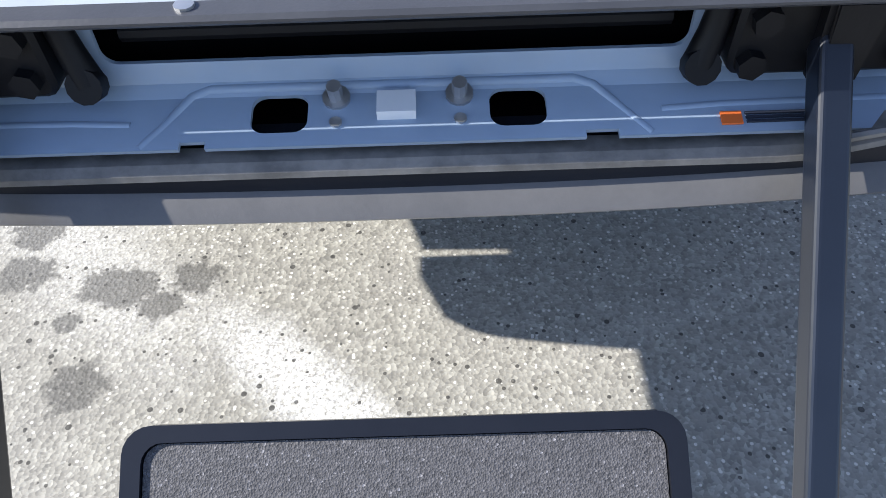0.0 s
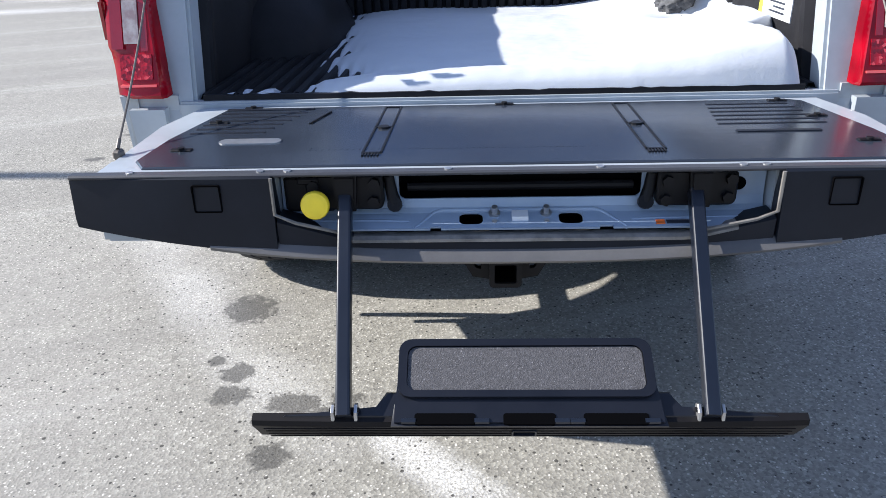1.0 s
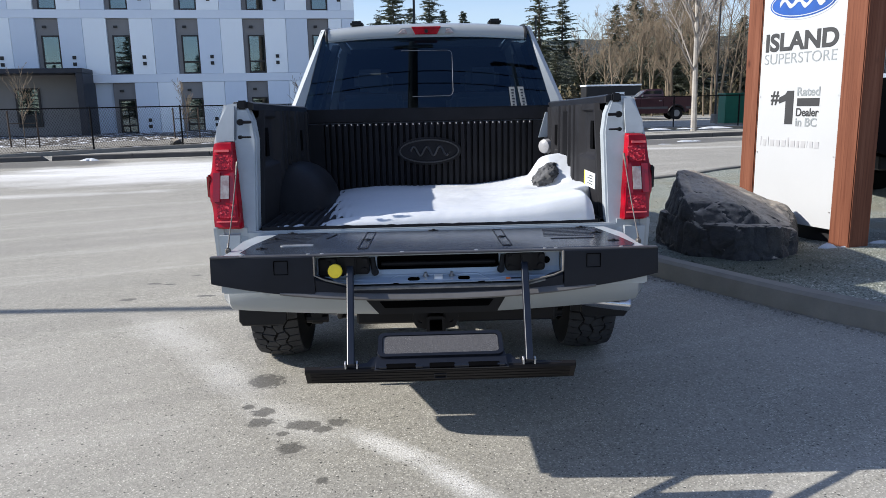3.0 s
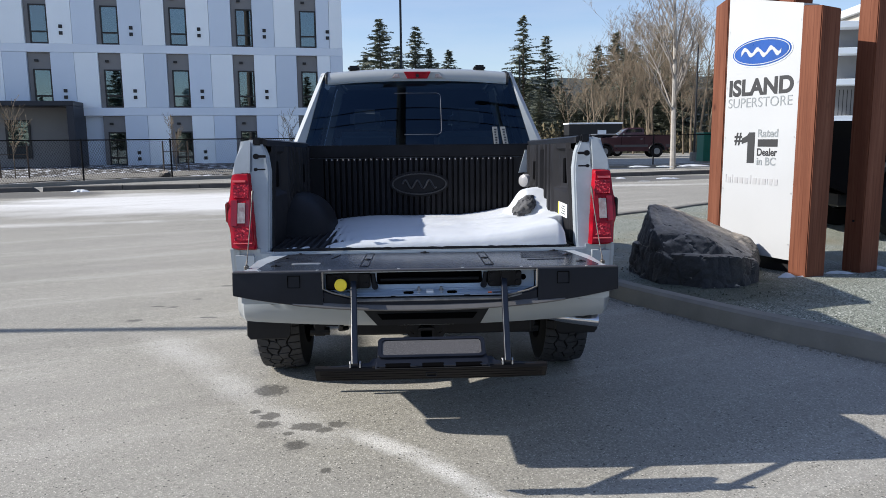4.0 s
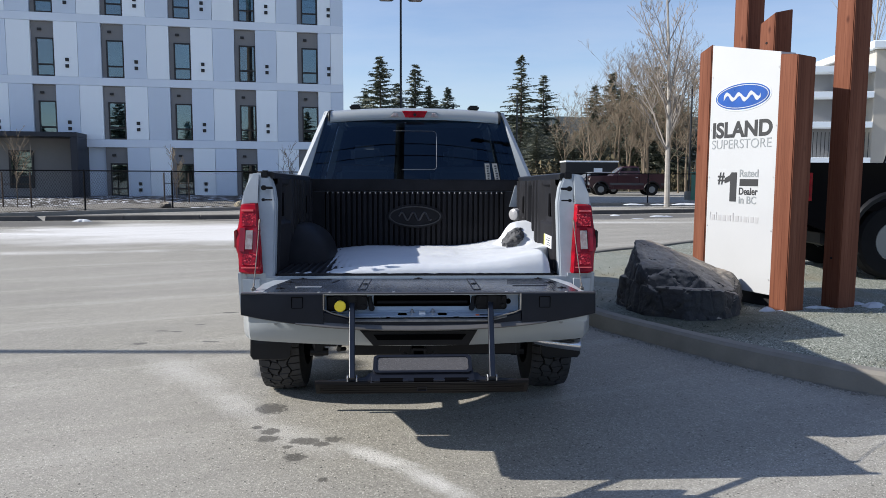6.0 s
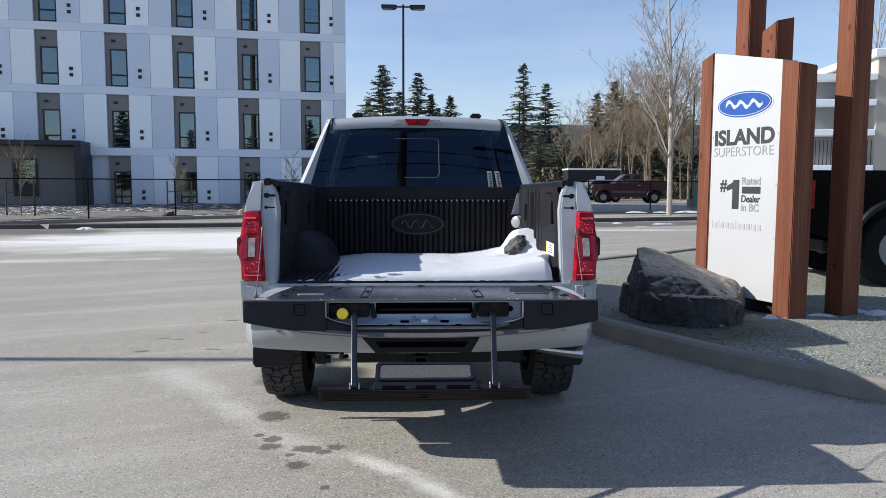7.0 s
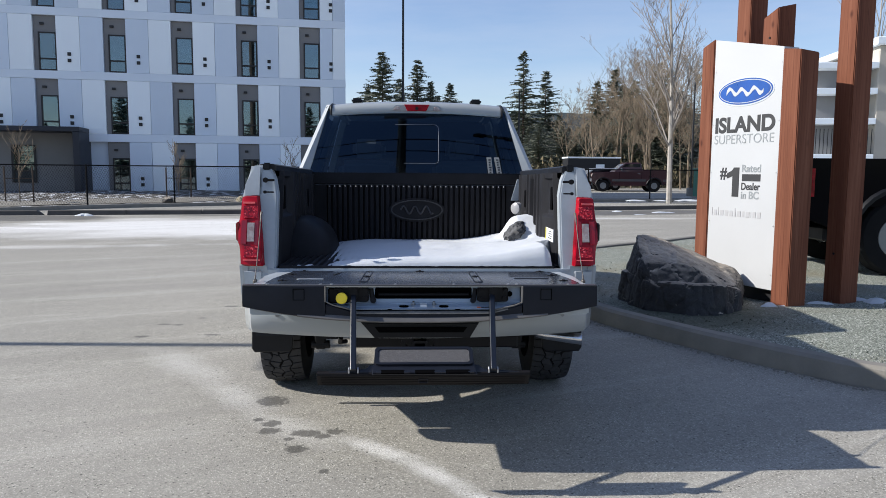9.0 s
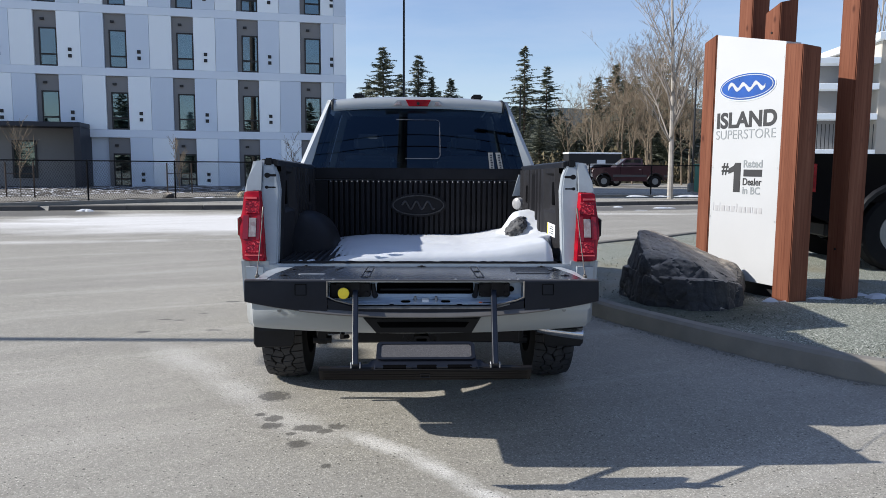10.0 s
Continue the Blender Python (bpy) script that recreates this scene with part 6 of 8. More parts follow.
def bed_snow():
    bm, nx, ny = B(), 220, 160
    rows = []
    for j in range(ny + 1):
        y = 1.0 + 1.62 * j / ny
        f = (y - 1.0) / 1.62
        row = []
        for i in range(nx + 1):
            x = -0.80 + 1.58 * i / nx
            p = Vector((x, y, 0))
            rib = 0.5 + 0.5 * math.cos(2 * math.pi * (x + 0.78) / 0.039)
            # the melting edge runs back from the sill and is combed by the floor ribs
            left = -0.40 - 0.11 * ease(y, 1.16, 1.42) - 0.12 * ease(y, 1.5, 2.3) + 0.07 * noise.noise(p * 2.6) + 0.05 * noise.noise(p * 8)
            left += 0.20 * ease(y, 1.09, 1.12) * (1 - ease(y, 1.13, 1.22))
            if y < 1.10:
                left = -0.52 + 0.06 * noise.noise(p * 11)
            left += (0.055 + 0.05 * noise.noise(p * 14)) * rib * math.exp(-max(0, x - left) / 0.05)
            d = x - left
            h = 0.058 * (1 - math.exp(-(d + 0.02) / 0.16)) if d > -0.02 else -0.004 - 0.05 * min(1, (-0.02 - d) * 2.5)
            h *= 1 - 0.4 * f if h > 0 else 1
            if d > 0:
                h *= min(1, 0.72 + 2.4 * (y - 1.0))
                h += (0.012 * noise.noise(p * 2.6) + 0.004 * noise.noise(p * 8) + 0.0015 * noise.noise(p * 24)) * min(1, d * 4)
            # banked up towards the wall, with a ridge over the wheel housing
            h += 0.082 * ease(x, 0.22, 0.78) * min(1, 0.72 + (y - 1.0) * 3) * (1 - 0.3 * f)
            h += (0.125 + 0.02 * noise.noise(p * 5)) * ease(x, 0.53 + 0.03 * noise.noise(p * 6), 0.66) * math.exp(-((y - 2.06) / 0.25) ** 4)
            h -= 0.05 * math.exp(-((x - 0.625) / 0.07) ** 2 - ((y - 1.76) / 0.07) ** 2)
            # rounded brink along the sill, and a gap by the wall near the tailgate
            if y < 1.05 and h > 0:
                h = h * max(0, (y - 1.004) / 0.046) ** 0.34 - 0.012 * max(0, (1.012 - y) / 0.012)
            brink = 0.712 + 0.10 * ease(y, 1.28, 1.42) + 0.016 * noise.noise(p * 9)
            if x > brink - 0.045 and h > 0:
                h = h * max(0.0, min(1.0, (brink - x) / 0.045)) ** 0.36 - (0.01 if x > brink else 0)
            if -0.72 < x < -0.57 and 1.02 < y < 1.09:
                h = max(h, 0.002 + 0.016 * noise.noise(p * 17) + 0.010 * noise.noise(p * 6) - 0.25 * max(0, y - 1.05))
            row.append(bm.verts.new((x, y, 0.866 + h)))
        rows.append(row)
    for a, b in zip(rows, rows[1:]):
        for i in range(nx):
            bm.faces.new((a[i], a[i + 1], b[i + 1], b[i]))
    tagged(part("bed_snow", raked(bm), SNOW, smooth=True), "melting white snow lying over the truck bed floor", "snow")


bed_snow()


FROST = matter("frosted_plastic", (0.33, 0.33, 0.34), 0.25, 0.0, 0.1, 60.0, 20.0, 0.0)


def bed_lamp():
    t = thing("round_lamp", pose(0.785, 2.55, 1.125, 0, 0, 0), "small round white lamp in a black holder in the bed", "lamp")
    bm = B()
    tube(bm, [(0, 0.0, 0), (-0.04, -0.03, 0), (-0.055, -0.04, 0)], [0.055, 0.058, 0.048], 20)
    part("holder", bm, BLACK, t, smooth=True, local=True)
    bm = B()
    tube(bm, [(-0.04, -0.05, 0), (-0.07, -0.075, 0), (-0.078, -0.082, 0)], [0.047, 0.042, 0.022], 20)
    part("lens", bm, FROST, t, "frosted white lens", smooth=True, local=True)


def bed_label():
    t = thing("liner_label", pose(0.762, 1.365, 1.03), "white and yellow instruction label on the liner wall", "label")
    bm = B()
    box(bm, -0.003, 0.0, -0.115, 0.115, -0.036, 0.036)
    part("sheet", bm, WHITE_STICKER, t, local=True)
    bm = B()
    box(bm, -0.004, -0.001, 0.088, 0.114, -0.035, 0.035)
    part("stripe", bm, YELLOW_STICKER, t, local=True)
    bm = B()
    for k in range(4):
        box(bm, -0.004, -0.001, -0.07, 0.04 - 0.03 * (k % 2), -0.022 + 0.013 * k, -0.017 + 0.013 * k)
    part("print", bm, BLUE_STICKER, t, local=True)


bed_lamp()
bed_label()

# ---- timber sign ----
TEXT_PALE = matter("pale_grey_lettering", (0.4, 0.4, 0.41), 0.5, 0.0, 0.05, 30.0, 4.0, 0.0)


def timber(bm, x0, x1, y0, y1, z_top, z0=-0.05):
    """A squared post; z_top: heights at its four upper corners."""
    q = [(x0, y0), (x1, y0), (x1, y1), (x0, y1)]
    lo = [bm.verts.new((*p, z0)) for p in q]
    hi = [bm.verts.new((*p, z)) for p, z in zip(q, z_top)]
    fs = [bm.faces.new(lo[::-1]), bm.faces.new(hi)] + [bm.faces.new((lo[i], lo[(i + 1) % 4], hi[(i + 1) % 4], hi[i])) for i in range(4)]
    bmesh.ops.bevel(bm, geom=list({e for f in fs for e in f.edges}), offset=0.008, segments=2, affect="EDGES")


def build_sign():
    t = thing("roadside_sign", pose(3.545, 3.90, 0.10, 0, 0, -70.9), "white sign panel held between thick red-stained timber posts", "sign")
    bm = B()
    timber(bm, -0.209, 0.0, 0.0, 0.232, (2.47, 2.437, 2.42, 2.45))
    part("post", bm, TIMBER, t, local=True)
    bm = B()
    timber(bm, -1.318, -1.135, 0.0, 0.232, (2.634, 2.70, 2.68, 2.62))
    part("post", bm, TIMBER, t, local=True)
    L, W = -1.133, 0.922
    bm = B()
    prism(bm, [(L, 0.150), (-0.211, 0.150), (-0.211, 2.490), (L, 2.690)], "y", 0.012, 0.20, 0.002)
    panel = part("panel", bm, SIGN_WHITE, t, "white enamelled sign panel", local=True)
    bm = B()
    box(bm, L, -0.211, 0.10, 0.18, -0.03, 0.145)
    part("plinth", bm, FRAME, t, local=True)
    for z in (0.3, 0.78, 1.3, 1.8, 2.35):
        for x in (L + 0.02, -0.23):
            bm = B()
            disc(bm, (x, 0.012, z), (0, -1, 0), 0.007, 0.004, 8)
            part("fixing_screw", bm, ZINC, panel, local=True)

    def put(bm, x, z, name, mat, label=""):
        bm.transform(Matrix.Translation((L + x * W, 0.0105, z - 0.10)))
        part(name, bm, mat, panel, label, local=True)

    def word(bm, x, z, mat, label):
        """Every letter of a word as a part of its own."""
        left = set(bm.verts)
        while left:
            reach, letter = [left.pop()], []
            while reach:
                v = reach.pop()
                letter.append(v)
                for e in v.link_edges:
                    w = e.other_vert(v)
                    if w in left:
                        left.remove(w)
                        reach.append(w)
            one, made = B(), {}
            for v in letter:
                made[v] = one.verts.new(v.co)
            for f in {f for v in letter for f in v.link_faces}:
                one.faces.new([made[v] for v in f.verts])
            put(one, x, z, "letter", mat, label)
        bm.free()
    word(lettering("ISLAND", 0.215, 0.81, 0.008), 0.055, 1.815, TEXT_DARK, "bold dark letter of the word ISLAND")
    word(lettering("SUPERSTORE", 0.135, 0.81, -0.0008), 0.05, 1.695, TEXT_GREY, "thin grey letter of the word SUPERSTORE")
    word(lettering("#", 0.17, 0.10, 0.004), 0.165, 1.34, TEXT_DARK, "dark number sign")
    put(numeral_one(0.17, 0.30), 0.275, 1.150, "numeral", TEXT_DARK, "large dark numeral 1")
    word(lettering("Rated", 0.105, 0.25, 0.002), 0.5, 1.405, TEXT_GREY, "grey letter of the word Rated")
    word(lettering("Dealer", 0.10, 0.25, 0.002), 0.5, 1.225, TEXT_DARK, "dark letter of the word Dealer")
    word(lettering("in BC", 0.105, 0.235, 0.002), 0.5, 1.135, TEXT_GREY, "grey letter of the words in BC")
    bm = B()
    box(bm, 0, 0.245, -0.0015, 0.0015, 0, 0.07)
    put(bm, 0.505, 1.312, "word_bar", TEXT_DARK)
    x = 0.0
    for w in (0.02, 0.055, 0.02, 0.06, 0.06, 0.06, 0.03, 0.06, 0.04, 0.06, 0.015, 0.05, 0.055):
        bm = B()
        box(bm, x, x + w - 0.014, -0.0015, 0.0015, 0, 0.085 if w in (0.02, 0.03) else 0.058)
        put(bm, 0.06, 0.945, "print_bar", TEXT_PALE, "thin pale grey bar of print")
        x += w + 0.009
    bm = B()
    prism(bm, ellipse(0, 0, 0.385, 0.145, 48), "y", -0.002, 0.004)
    put(bm, 0.485, 2.215, "oval_border", OVAL_RIM)
    bm = B()
    prism(bm, ellipse(0, 0, 0.368, 0.13, 48), "y", -0.004, 0.002)
    put(bm, 0.485, 2.215, "oval", OVAL_BLUE, "blue oval badge")
    bm = B()
    ring_plate(bm, ellipse(0, 0, 0.352, 0.117, 48), ellipse(0, 0, 0.343, 0.11, 48), "y", -0.006, -0.003)
    loft(bm, [[(x, y, z + d) for y, d in ((-0.006, -w), (-0.006, w), (-0.003, w), (-0.003, -w))] for x, z, w in
              [(-0.25 + 0.5 * k / 30, 0.03 * math.sin(k * 0.62) - 0.004 + 0.02 * math.exp(-((k - 5) / 4) ** 2), 0.013 + 0.012 * abs(math.sin(k * 0.62 + 0.9))) for k in range(31)]])
    put(bm, 0.485, 2.215, "oval_mark", SIGN_WHITE, "plain white wave on the blue oval")
    return t


def numeral_one(w, h):
    bm = B()
    prism(bm, [(w * 0.46, 0), (w, 0), (w, h), (w * 0.55, h), (w * 0.42, h * 0.90), (0, h * 0.80), (0, h * 0.62), (w * 0.46, h * 0.70)], "y", -0.0015, 0.0015)
    return bm


def sign_post(x, y, h, slant, label):
    t = thing("timber_post", pose(x, y, 0.10, 0, 0, -70.9), label, "post", "tall timber posts by the sign")
    bm = B()
    timber(bm, -0.2, 0.0, 0.0, 0.24, (h - slant, h - slant * 0.4, h, h - slant * 0.6))
    part("shaft", bm, TIMBER, t, local=True)
    for z in (0.5, h - 0.35):
        bm = B()
        disc(bm, (-0.1, 0.0, z), (0, -1, 0), 0.012, 0.006, 8)
        part("bolt", bm, DARK, t, local=True)


build_sign()
sign_post(4.208, 4.15, 5.2, 0.1, "tall square red-stained timber post on the gravel")
sign_post(3.65, 5.20, 5.6, 0.1, "tall square red-stained timber post behind the sign panel")
sign_post(3.71, 4.70, 3.04, 0.14, "shorter timber post with a slanting cut top")


# ---- other parked vehicles ----
def road_wheel(t, x, side, r):
    bm = B()
    s = side
    def ring(k, y, n=28):
        return [(x + r * k * math.cos(2 * math.pi * i / n), y, r + r * k * math.sin(2 * math.pi * i / n)) for i in range(n)]
    rings = [ring(k, s * y) for k, y in ((0.52, 0.70), (0.9, 0.70), (1.0, 0.73), (1.0, 0.92), (0.92, 0.955), (0.56, 0.955), (0.52, 0.93))]
    loft(bm, rings + [rings[0]], True, False)
    tyre = part("tyre", bm, RUBBER, t, smooth=True, local=True)
    bm = B()
    loft(bm, [ring(k, s * y) for k, y in ((0.52, 0.94), (0.49, 0.93), (0.46, 0.86), (0.15, 0.85), (0.12, 0.9))])
    rim = part("rim", bm, SILVER, t, smooth=True, local=True)
    for k in range(8):
        bm = B()
        a = math.pi / 4 * k
        ca, sa = math.cos(a), math.sin(a)
        vs = [bm.verts.new((x + r * (ca * d - sa * w), s * y, r + r * (sa * d + ca * w))) for y in (0.87, 0.925) for d, w in ((0.1, -0.05), (0.1, 0.05), (0.5, 0.08), (0.5, -0.08))]
        for f in ((0, 1, 2, 3), (4, 7, 6, 5), (0, 4, 5, 1), (1, 5, 6, 2), (2, 6, 7, 3), (3, 7, 4, 0)):
            bm.faces.new([vs[i] for i in f])
        part("spoke", bm, SILVER, rim, local=True)


def pickup_trim(t, paint, ax0, ax1, length, belt, sill, r, lift):
    """Screens, door seams, mirrors, arch flares, grille and lower band of a pickup."""
    for name, mat, lo, hi, n in (("windscreen", SCREEN, (3.86, belt + 0.13, 0.82), (3.32, 1.69 + lift, 0.76), (0.012, 0.012)), ("rear_window", WINDOW_DARK, (2.0, belt + 0.22, 0.80), (2.09, 1.69 + lift, 0.75), (-0.014, 0.002))):
        bm = B()
        loft(bm, [[(x + d * n[0], -w, z + d * n[1]), (x + d * n[0], w, z + d * n[1])] + [(x - 0.03 * n[0] / abs(n[0]), w, z - 0.02), (x - 0.03 * n[0] / abs(n[0]), -w, z - 0.02)] for (x, z, w), d in ((lo, 1.5), (hi, 1.5))])
        part(name, bm, mat, t, local=True)
    band = paint is MAROON
    for s in (-1, 1):
        for x in (2.04, 3.62):
            bm = B()
            box(bm, x, x + 0.018, *sorted((s * 0.955, s * 0.9715)), sill + 0.12, belt + 0.05)
            part("door_seam", bm, VOID, t, local=True)
        bm = B()
        box(bm, 2.16, 2.34, *sorted((s * 0.965, s * 0.985)), belt - 0.10, belt - 0.065, 0.006)
        part("door_handle", bm, CHROME if band else BLACK, t, local=True)
        bm = B()
        box(bm, 3.46, 3.58, *sorted((s * 0.93, s * 1.14)), belt + 0.12, belt + 0.34, 0.03, 2)
        part("wing_mirror", bm, CHROME if band else BLACK, t, local=True)
        for c in (ax0, ax1):
            bm = B()
            R = r + 0.10
            loft(bm, [[(c + k * math.cos(a), s * y, r + k * math.sin(a)) for k, y in ((R - 0.01, 0.93), (R - 0.01, 1.0), (R + 0.035, 1.005), (R + 0.065, 0.965))] for a in (math.pi * (0.02 + 0.96 * j / 14) for j in range(15))])
            part("arch_flare", bm, BLACK, t, smooth=True, local=True)
        if band:
            for x0, x1 in ((ax0 + r + 0.18, ax1 - r - 0.18), (0.04, ax0 - r - 0.18)):
                bm = B()
                box(bm, x0, x1, *sorted((s * 0.96, s * 0.976)), sill + 0.04, sill + 0.20, 0.008)
                part("lower_band", bm, STRIP, t, "dull grey lower band", local=True)
    bm = B()
    box(bm, length - 0.06, length + 0.02, -0.56, 0.56, 0.76 + lift, 1.04 + lift, 0.02, 2)
    part("grille", bm, BLACK, t, local=True)


def parked_car(name, m, paint, label, category, wagon=False, r=0.40, lift=0.0):
    """A car from rear (x 0) to front (x 5.6), its sides at y -0.97 and 0.97."""
    t = thing(name, m, label, category)
    length = 4.6 if wagon else 5.6
    ax0, ax1 = (0.95, 3.75) if wagon else (1.15, 4.75)

    def arch_x(c):
        R = r + 0.10
        return [(c + R * math.cos(a), r + R * math.sin(a)) for a in (math.pi * (1 - k / 12) for k in range(13))]
    belt, sill = 1.12 + lift, 0.45 + lift
    if wagon:
        low = [(0.05, sill)] + arch_x(ax0) + arch_x(ax1) + [(length - 0.05, sill), (length, 0.75 + lift), (length - 0.12, 1.0 + lift), (3.3, belt), (0.02, belt)]
    else:
        low = [(0.0, 0.62 + lift)] + arch_x(ax0) + arch_x(ax1) + [(length - 0.05, sill), (length, 0.85 + lift), (length - 0.1, 1.08 + lift), (3.85, belt + 0.06), (1.98, belt + 0.08), (1.98, belt + 0.20), (0.02, belt + 0.20)]
    for s in (-1, 1):
        bm = B()
        prism(bm, low, "y", s * 0.94, s * 0.97, 0.008)
        part("side_panel", bm, paint, t, local=True)
        bm = B()
        if wagon:
            prism(bm, [(0.25, belt + 0.05), (3.15, belt + 0.03), (2.55, 1.60 + lift), (0.45, 1.62 + lift)], "y", s * 0.86, s * 0.90)
        else:
            prism(bm, [(2.12, belt + 0.1), (3.72, belt + 0.08), (3.2, 1.72 + lift), (2.2, 1.74 + lift)], "y", s * 0.86, s * 0.885)
        part("side_window", bm, WINDOW_DARK, t, local=True)
        for x in (ax0, ax1):
            road_wheel(t, x, s, r)
        bm = B()
        box(bm, -0.03, 0.12, *sorted((s * 0.78, s * 0.985)), 0.85 + lift, 1.22 + lift, 0.02, 2)
        part("tail_lamp", bm, RED, t, local=True)
        bm = B()
        box(bm, length - 0.22, length - 0.02, *sorted((s * 0.6, s * 0.955)), 0.82 + lift, 1.0 + lift, 0.02, 2)
        part("headlamp", bm, CLEAR, t, local=True)
    bm = B()
    if wagon:
        box(bm, 0.05, 3.3, -0.94, 0.94, sill, belt, 0.02)
        box(bm, 3.2, length - 0.05, -0.92, 0.92, sill + 0.1, 1.0 + lift, 0.04, 2)
    else:
        box(bm, 0.03, 1.98, -0.94, 0.94, 0.75 + lift, 0.86 + lift)
        box(bm, 0.0, 0.06, -0.94, 0.94, 0.70 + lift, belt + 0.17, 0.01)
        box(bm, 1.92, 1.98, -0.94, 0.94, 0.75 + lift, belt + 0.2)
        box(bm, 1.98, 3.9, -0.94, 0.94, sill + 0.05, belt + 0.06, 0.02)
        box(bm, 3.8, length - 0.04, -0.92, 0.92, sill + 0.25, 1.1 + lift, 0.04, 2)
    part("body_shell", bm, paint, t, local=True)
    bm = B()
    if wagon:
        rings = [[(x0, -w, z), (x1, -w, z), (x1, w, z), (x0, w, z)] for x0, x1, w, z in ((0.05, 3.35, 0.93, belt), (0.4, 2.6, 0.86, 1.62 + lift), (0.55, 2.4, 0.80, 1.68 + lift))]
    else:
        rings = [[(x0, -w, z), (x1, -w, z), (x1, w, z), (x0, w, z)] for x0, x1, w, z in ((1.98, 3.95, 0.93, belt + 0.05), (2.1, 3.25, 0.85, 1.75 + lift), (2.25, 3.1, 0.8, 1.83 + lift))]
    loft(bm, rings)
    part("cabin", bm, paint, t, local=True)
    if not wagon:
        pickup_trim(t, paint, ax0, ax1, length, belt, sill, r, lift)
    bm = B()
    box(bm, -0.12, 0.06, -0.95, 0.95, 0.50 + lift, 0.70 + lift, 0.03, 2)
    part("rear_bumper", bm, CHROME if paint is MAROON else BLACK, t, local=True)
    bm = B()
    box(bm, length - 0.06, length + 0.08, -0.95, 0.95, 0.48 + lift, 0.70 + lift, 0.03, 2)
    part("front_bumper", bm, CHROME if not wagon else paint, t, local=True)
    bm = B()
    box(bm, 0.3, length - 0.4, -0.85, 0.85, 0.36 + lift * 0.6, 0.5 + lift, 0.02)
    part("chassis", bm, DARK, t, local=True)
    return t


# sky reflected in the windscreen is put into a paler glass colour
SCREEN = matter("sky_lit_windscreen", (0.10, 0.11, 0.12), 0.06, 0.0, 0.15, 3.0, 1.0, 0.0, coat=1.0)
WINDOW_DARK = matter("dark_car_glass", (0.01, 0.012, 0.014), 0.08, 0.0, 0.2, 3.0, 1.0, 0.0, coat=0.5)
parked_car("parked_pickup", pose(4.93, 7.15, 0.11, 0, 0, -3) @ Matrix.Scale(1.06, 4), BLACK_PAINT, "black pickup truck parked beyond the timber posts", "pickup truck", r=0.46, lift=0.07)

# ---- apartment building ----
STOREY, COL, STRIP_W = 2.74, 2.87, 0.94
ROW_H, BASE_Z = 2.39, 0.20


def apartment_building():
    t = thing("apartment_building", pose(-3.13, 33.3, 0, 0, 0, 10), "white and pale grey clad apartment block with dark narrow windows", "building")
    LEN, TOP, DEEP = 24.0, 14.9, 14.0
    bm = B()
    box(bm, -LEN, -0.02, 0.30, DEEP, -0.2, TOP)
    wall = part("wall", bm, CLAD_GREY, t, local=True)
    bm = B()
    box(bm, -LEN - 0.1, 0.06, 0.02, DEEP + 0.1, TOP, TOP + 0.35, 0.02)
    part("roof", bm, BAND, t, local=True)
    rows, cols = 5, 8
    for k in range(rows):
        bm = B()
        z = BASE_Z + STOREY * k + ROW_H
        box(bm, -LEN, 0.0, 0.005, 0.3, z, z + STOREY - ROW_H, 0.006)
        part("floor_band", bm, BAND, t, local=True)
    bm = B()
    box(bm, -LEN, 0, 0.02, 0.3, -0.3, BASE_Z)
    part("base_course", bm, BAND, t, local=True)

    def shared(name, w, h, d, mat, bevel=0.008):
        bm = B()
        box(bm, -w / 2, w / 2, 0, d, 0, h, bevel)
        me = bpy.data.meshes.new(name)
        bmesh.ops.recalc_face_normals(bm, faces=bm.faces)
        bm.to_mesh(me)
        bm.free()
        me.materials.append(mat)
        return me

    def put(name, me, x, y, z, parent):
        o = new(name, me)
        o.parent, o.location = parent, (x, y, z)
        return o
    pw = (COL - STRIP_W) / 2
    panels = {c: shared("cladding_panel", pw - 0.012, ROW_H - 0.01, 0.3, m) for c, m in ((0, CLAD_WHITE), (1, CLAD_GREY))}
    ends = {c: shared("cladding_panel", 0.6 - 0.012, ROW_H - 0.01, 0.3, m) for c, m in ((0, CLAD_WHITE), (1, CLAD_GREY))}
    strip = shared("taupe_panel", STRIP_W - 0.01, ROW_H - 0.01, 0.1, TAUPE)
    ww, wh = STRIP_W * 0.78, 1.66
    vent = shared("vent", 0.15, 0.15, 0.05, FRAME)
    lampb = shared("wall_lamp", 0.16, 0.1, 0.12, FRAME)
    blind = shared("blind", ww - 0.1, wh * 0.68, 0.02, BLIND, 0)
    # flat card; its dark colour stands for the unlit room
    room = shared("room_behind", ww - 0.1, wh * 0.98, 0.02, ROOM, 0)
    pane_hi, pane_lo = shared("pane", ww - 0.1, wh * 0.66, 0.012, COATED, 0), shared("pane", ww - 0.1, wh * 0.25, 0.012, COATED, 0)
    bm = B()
    for x0, x1, z0, z1 in ((-ww / 2, -ww / 2 + 0.06, 0, wh), (ww / 2 - 0.06, ww / 2, 0, wh), (-ww / 2 + 0.06, ww / 2 - 0.06, 0, 0.06), (-ww / 2 + 0.06, ww / 2 - 0.06, wh - 0.06, wh), (-ww / 2 + 0.06, ww / 2 - 0.06, 0.29 * wh, 0.29 * wh + 0.06)):
        box(bm, x0, x1, 0, 0.07, z0, z1)
    fme = bpy.data.meshes.new("window_frame")
    bm.to_mesh(fme)
    bm.free()
    fme.materials.append(FRAME)
    rng = random.Random(11)
    for k in range(rows):
        z = BASE_Z + 0.005 + STOREY * k
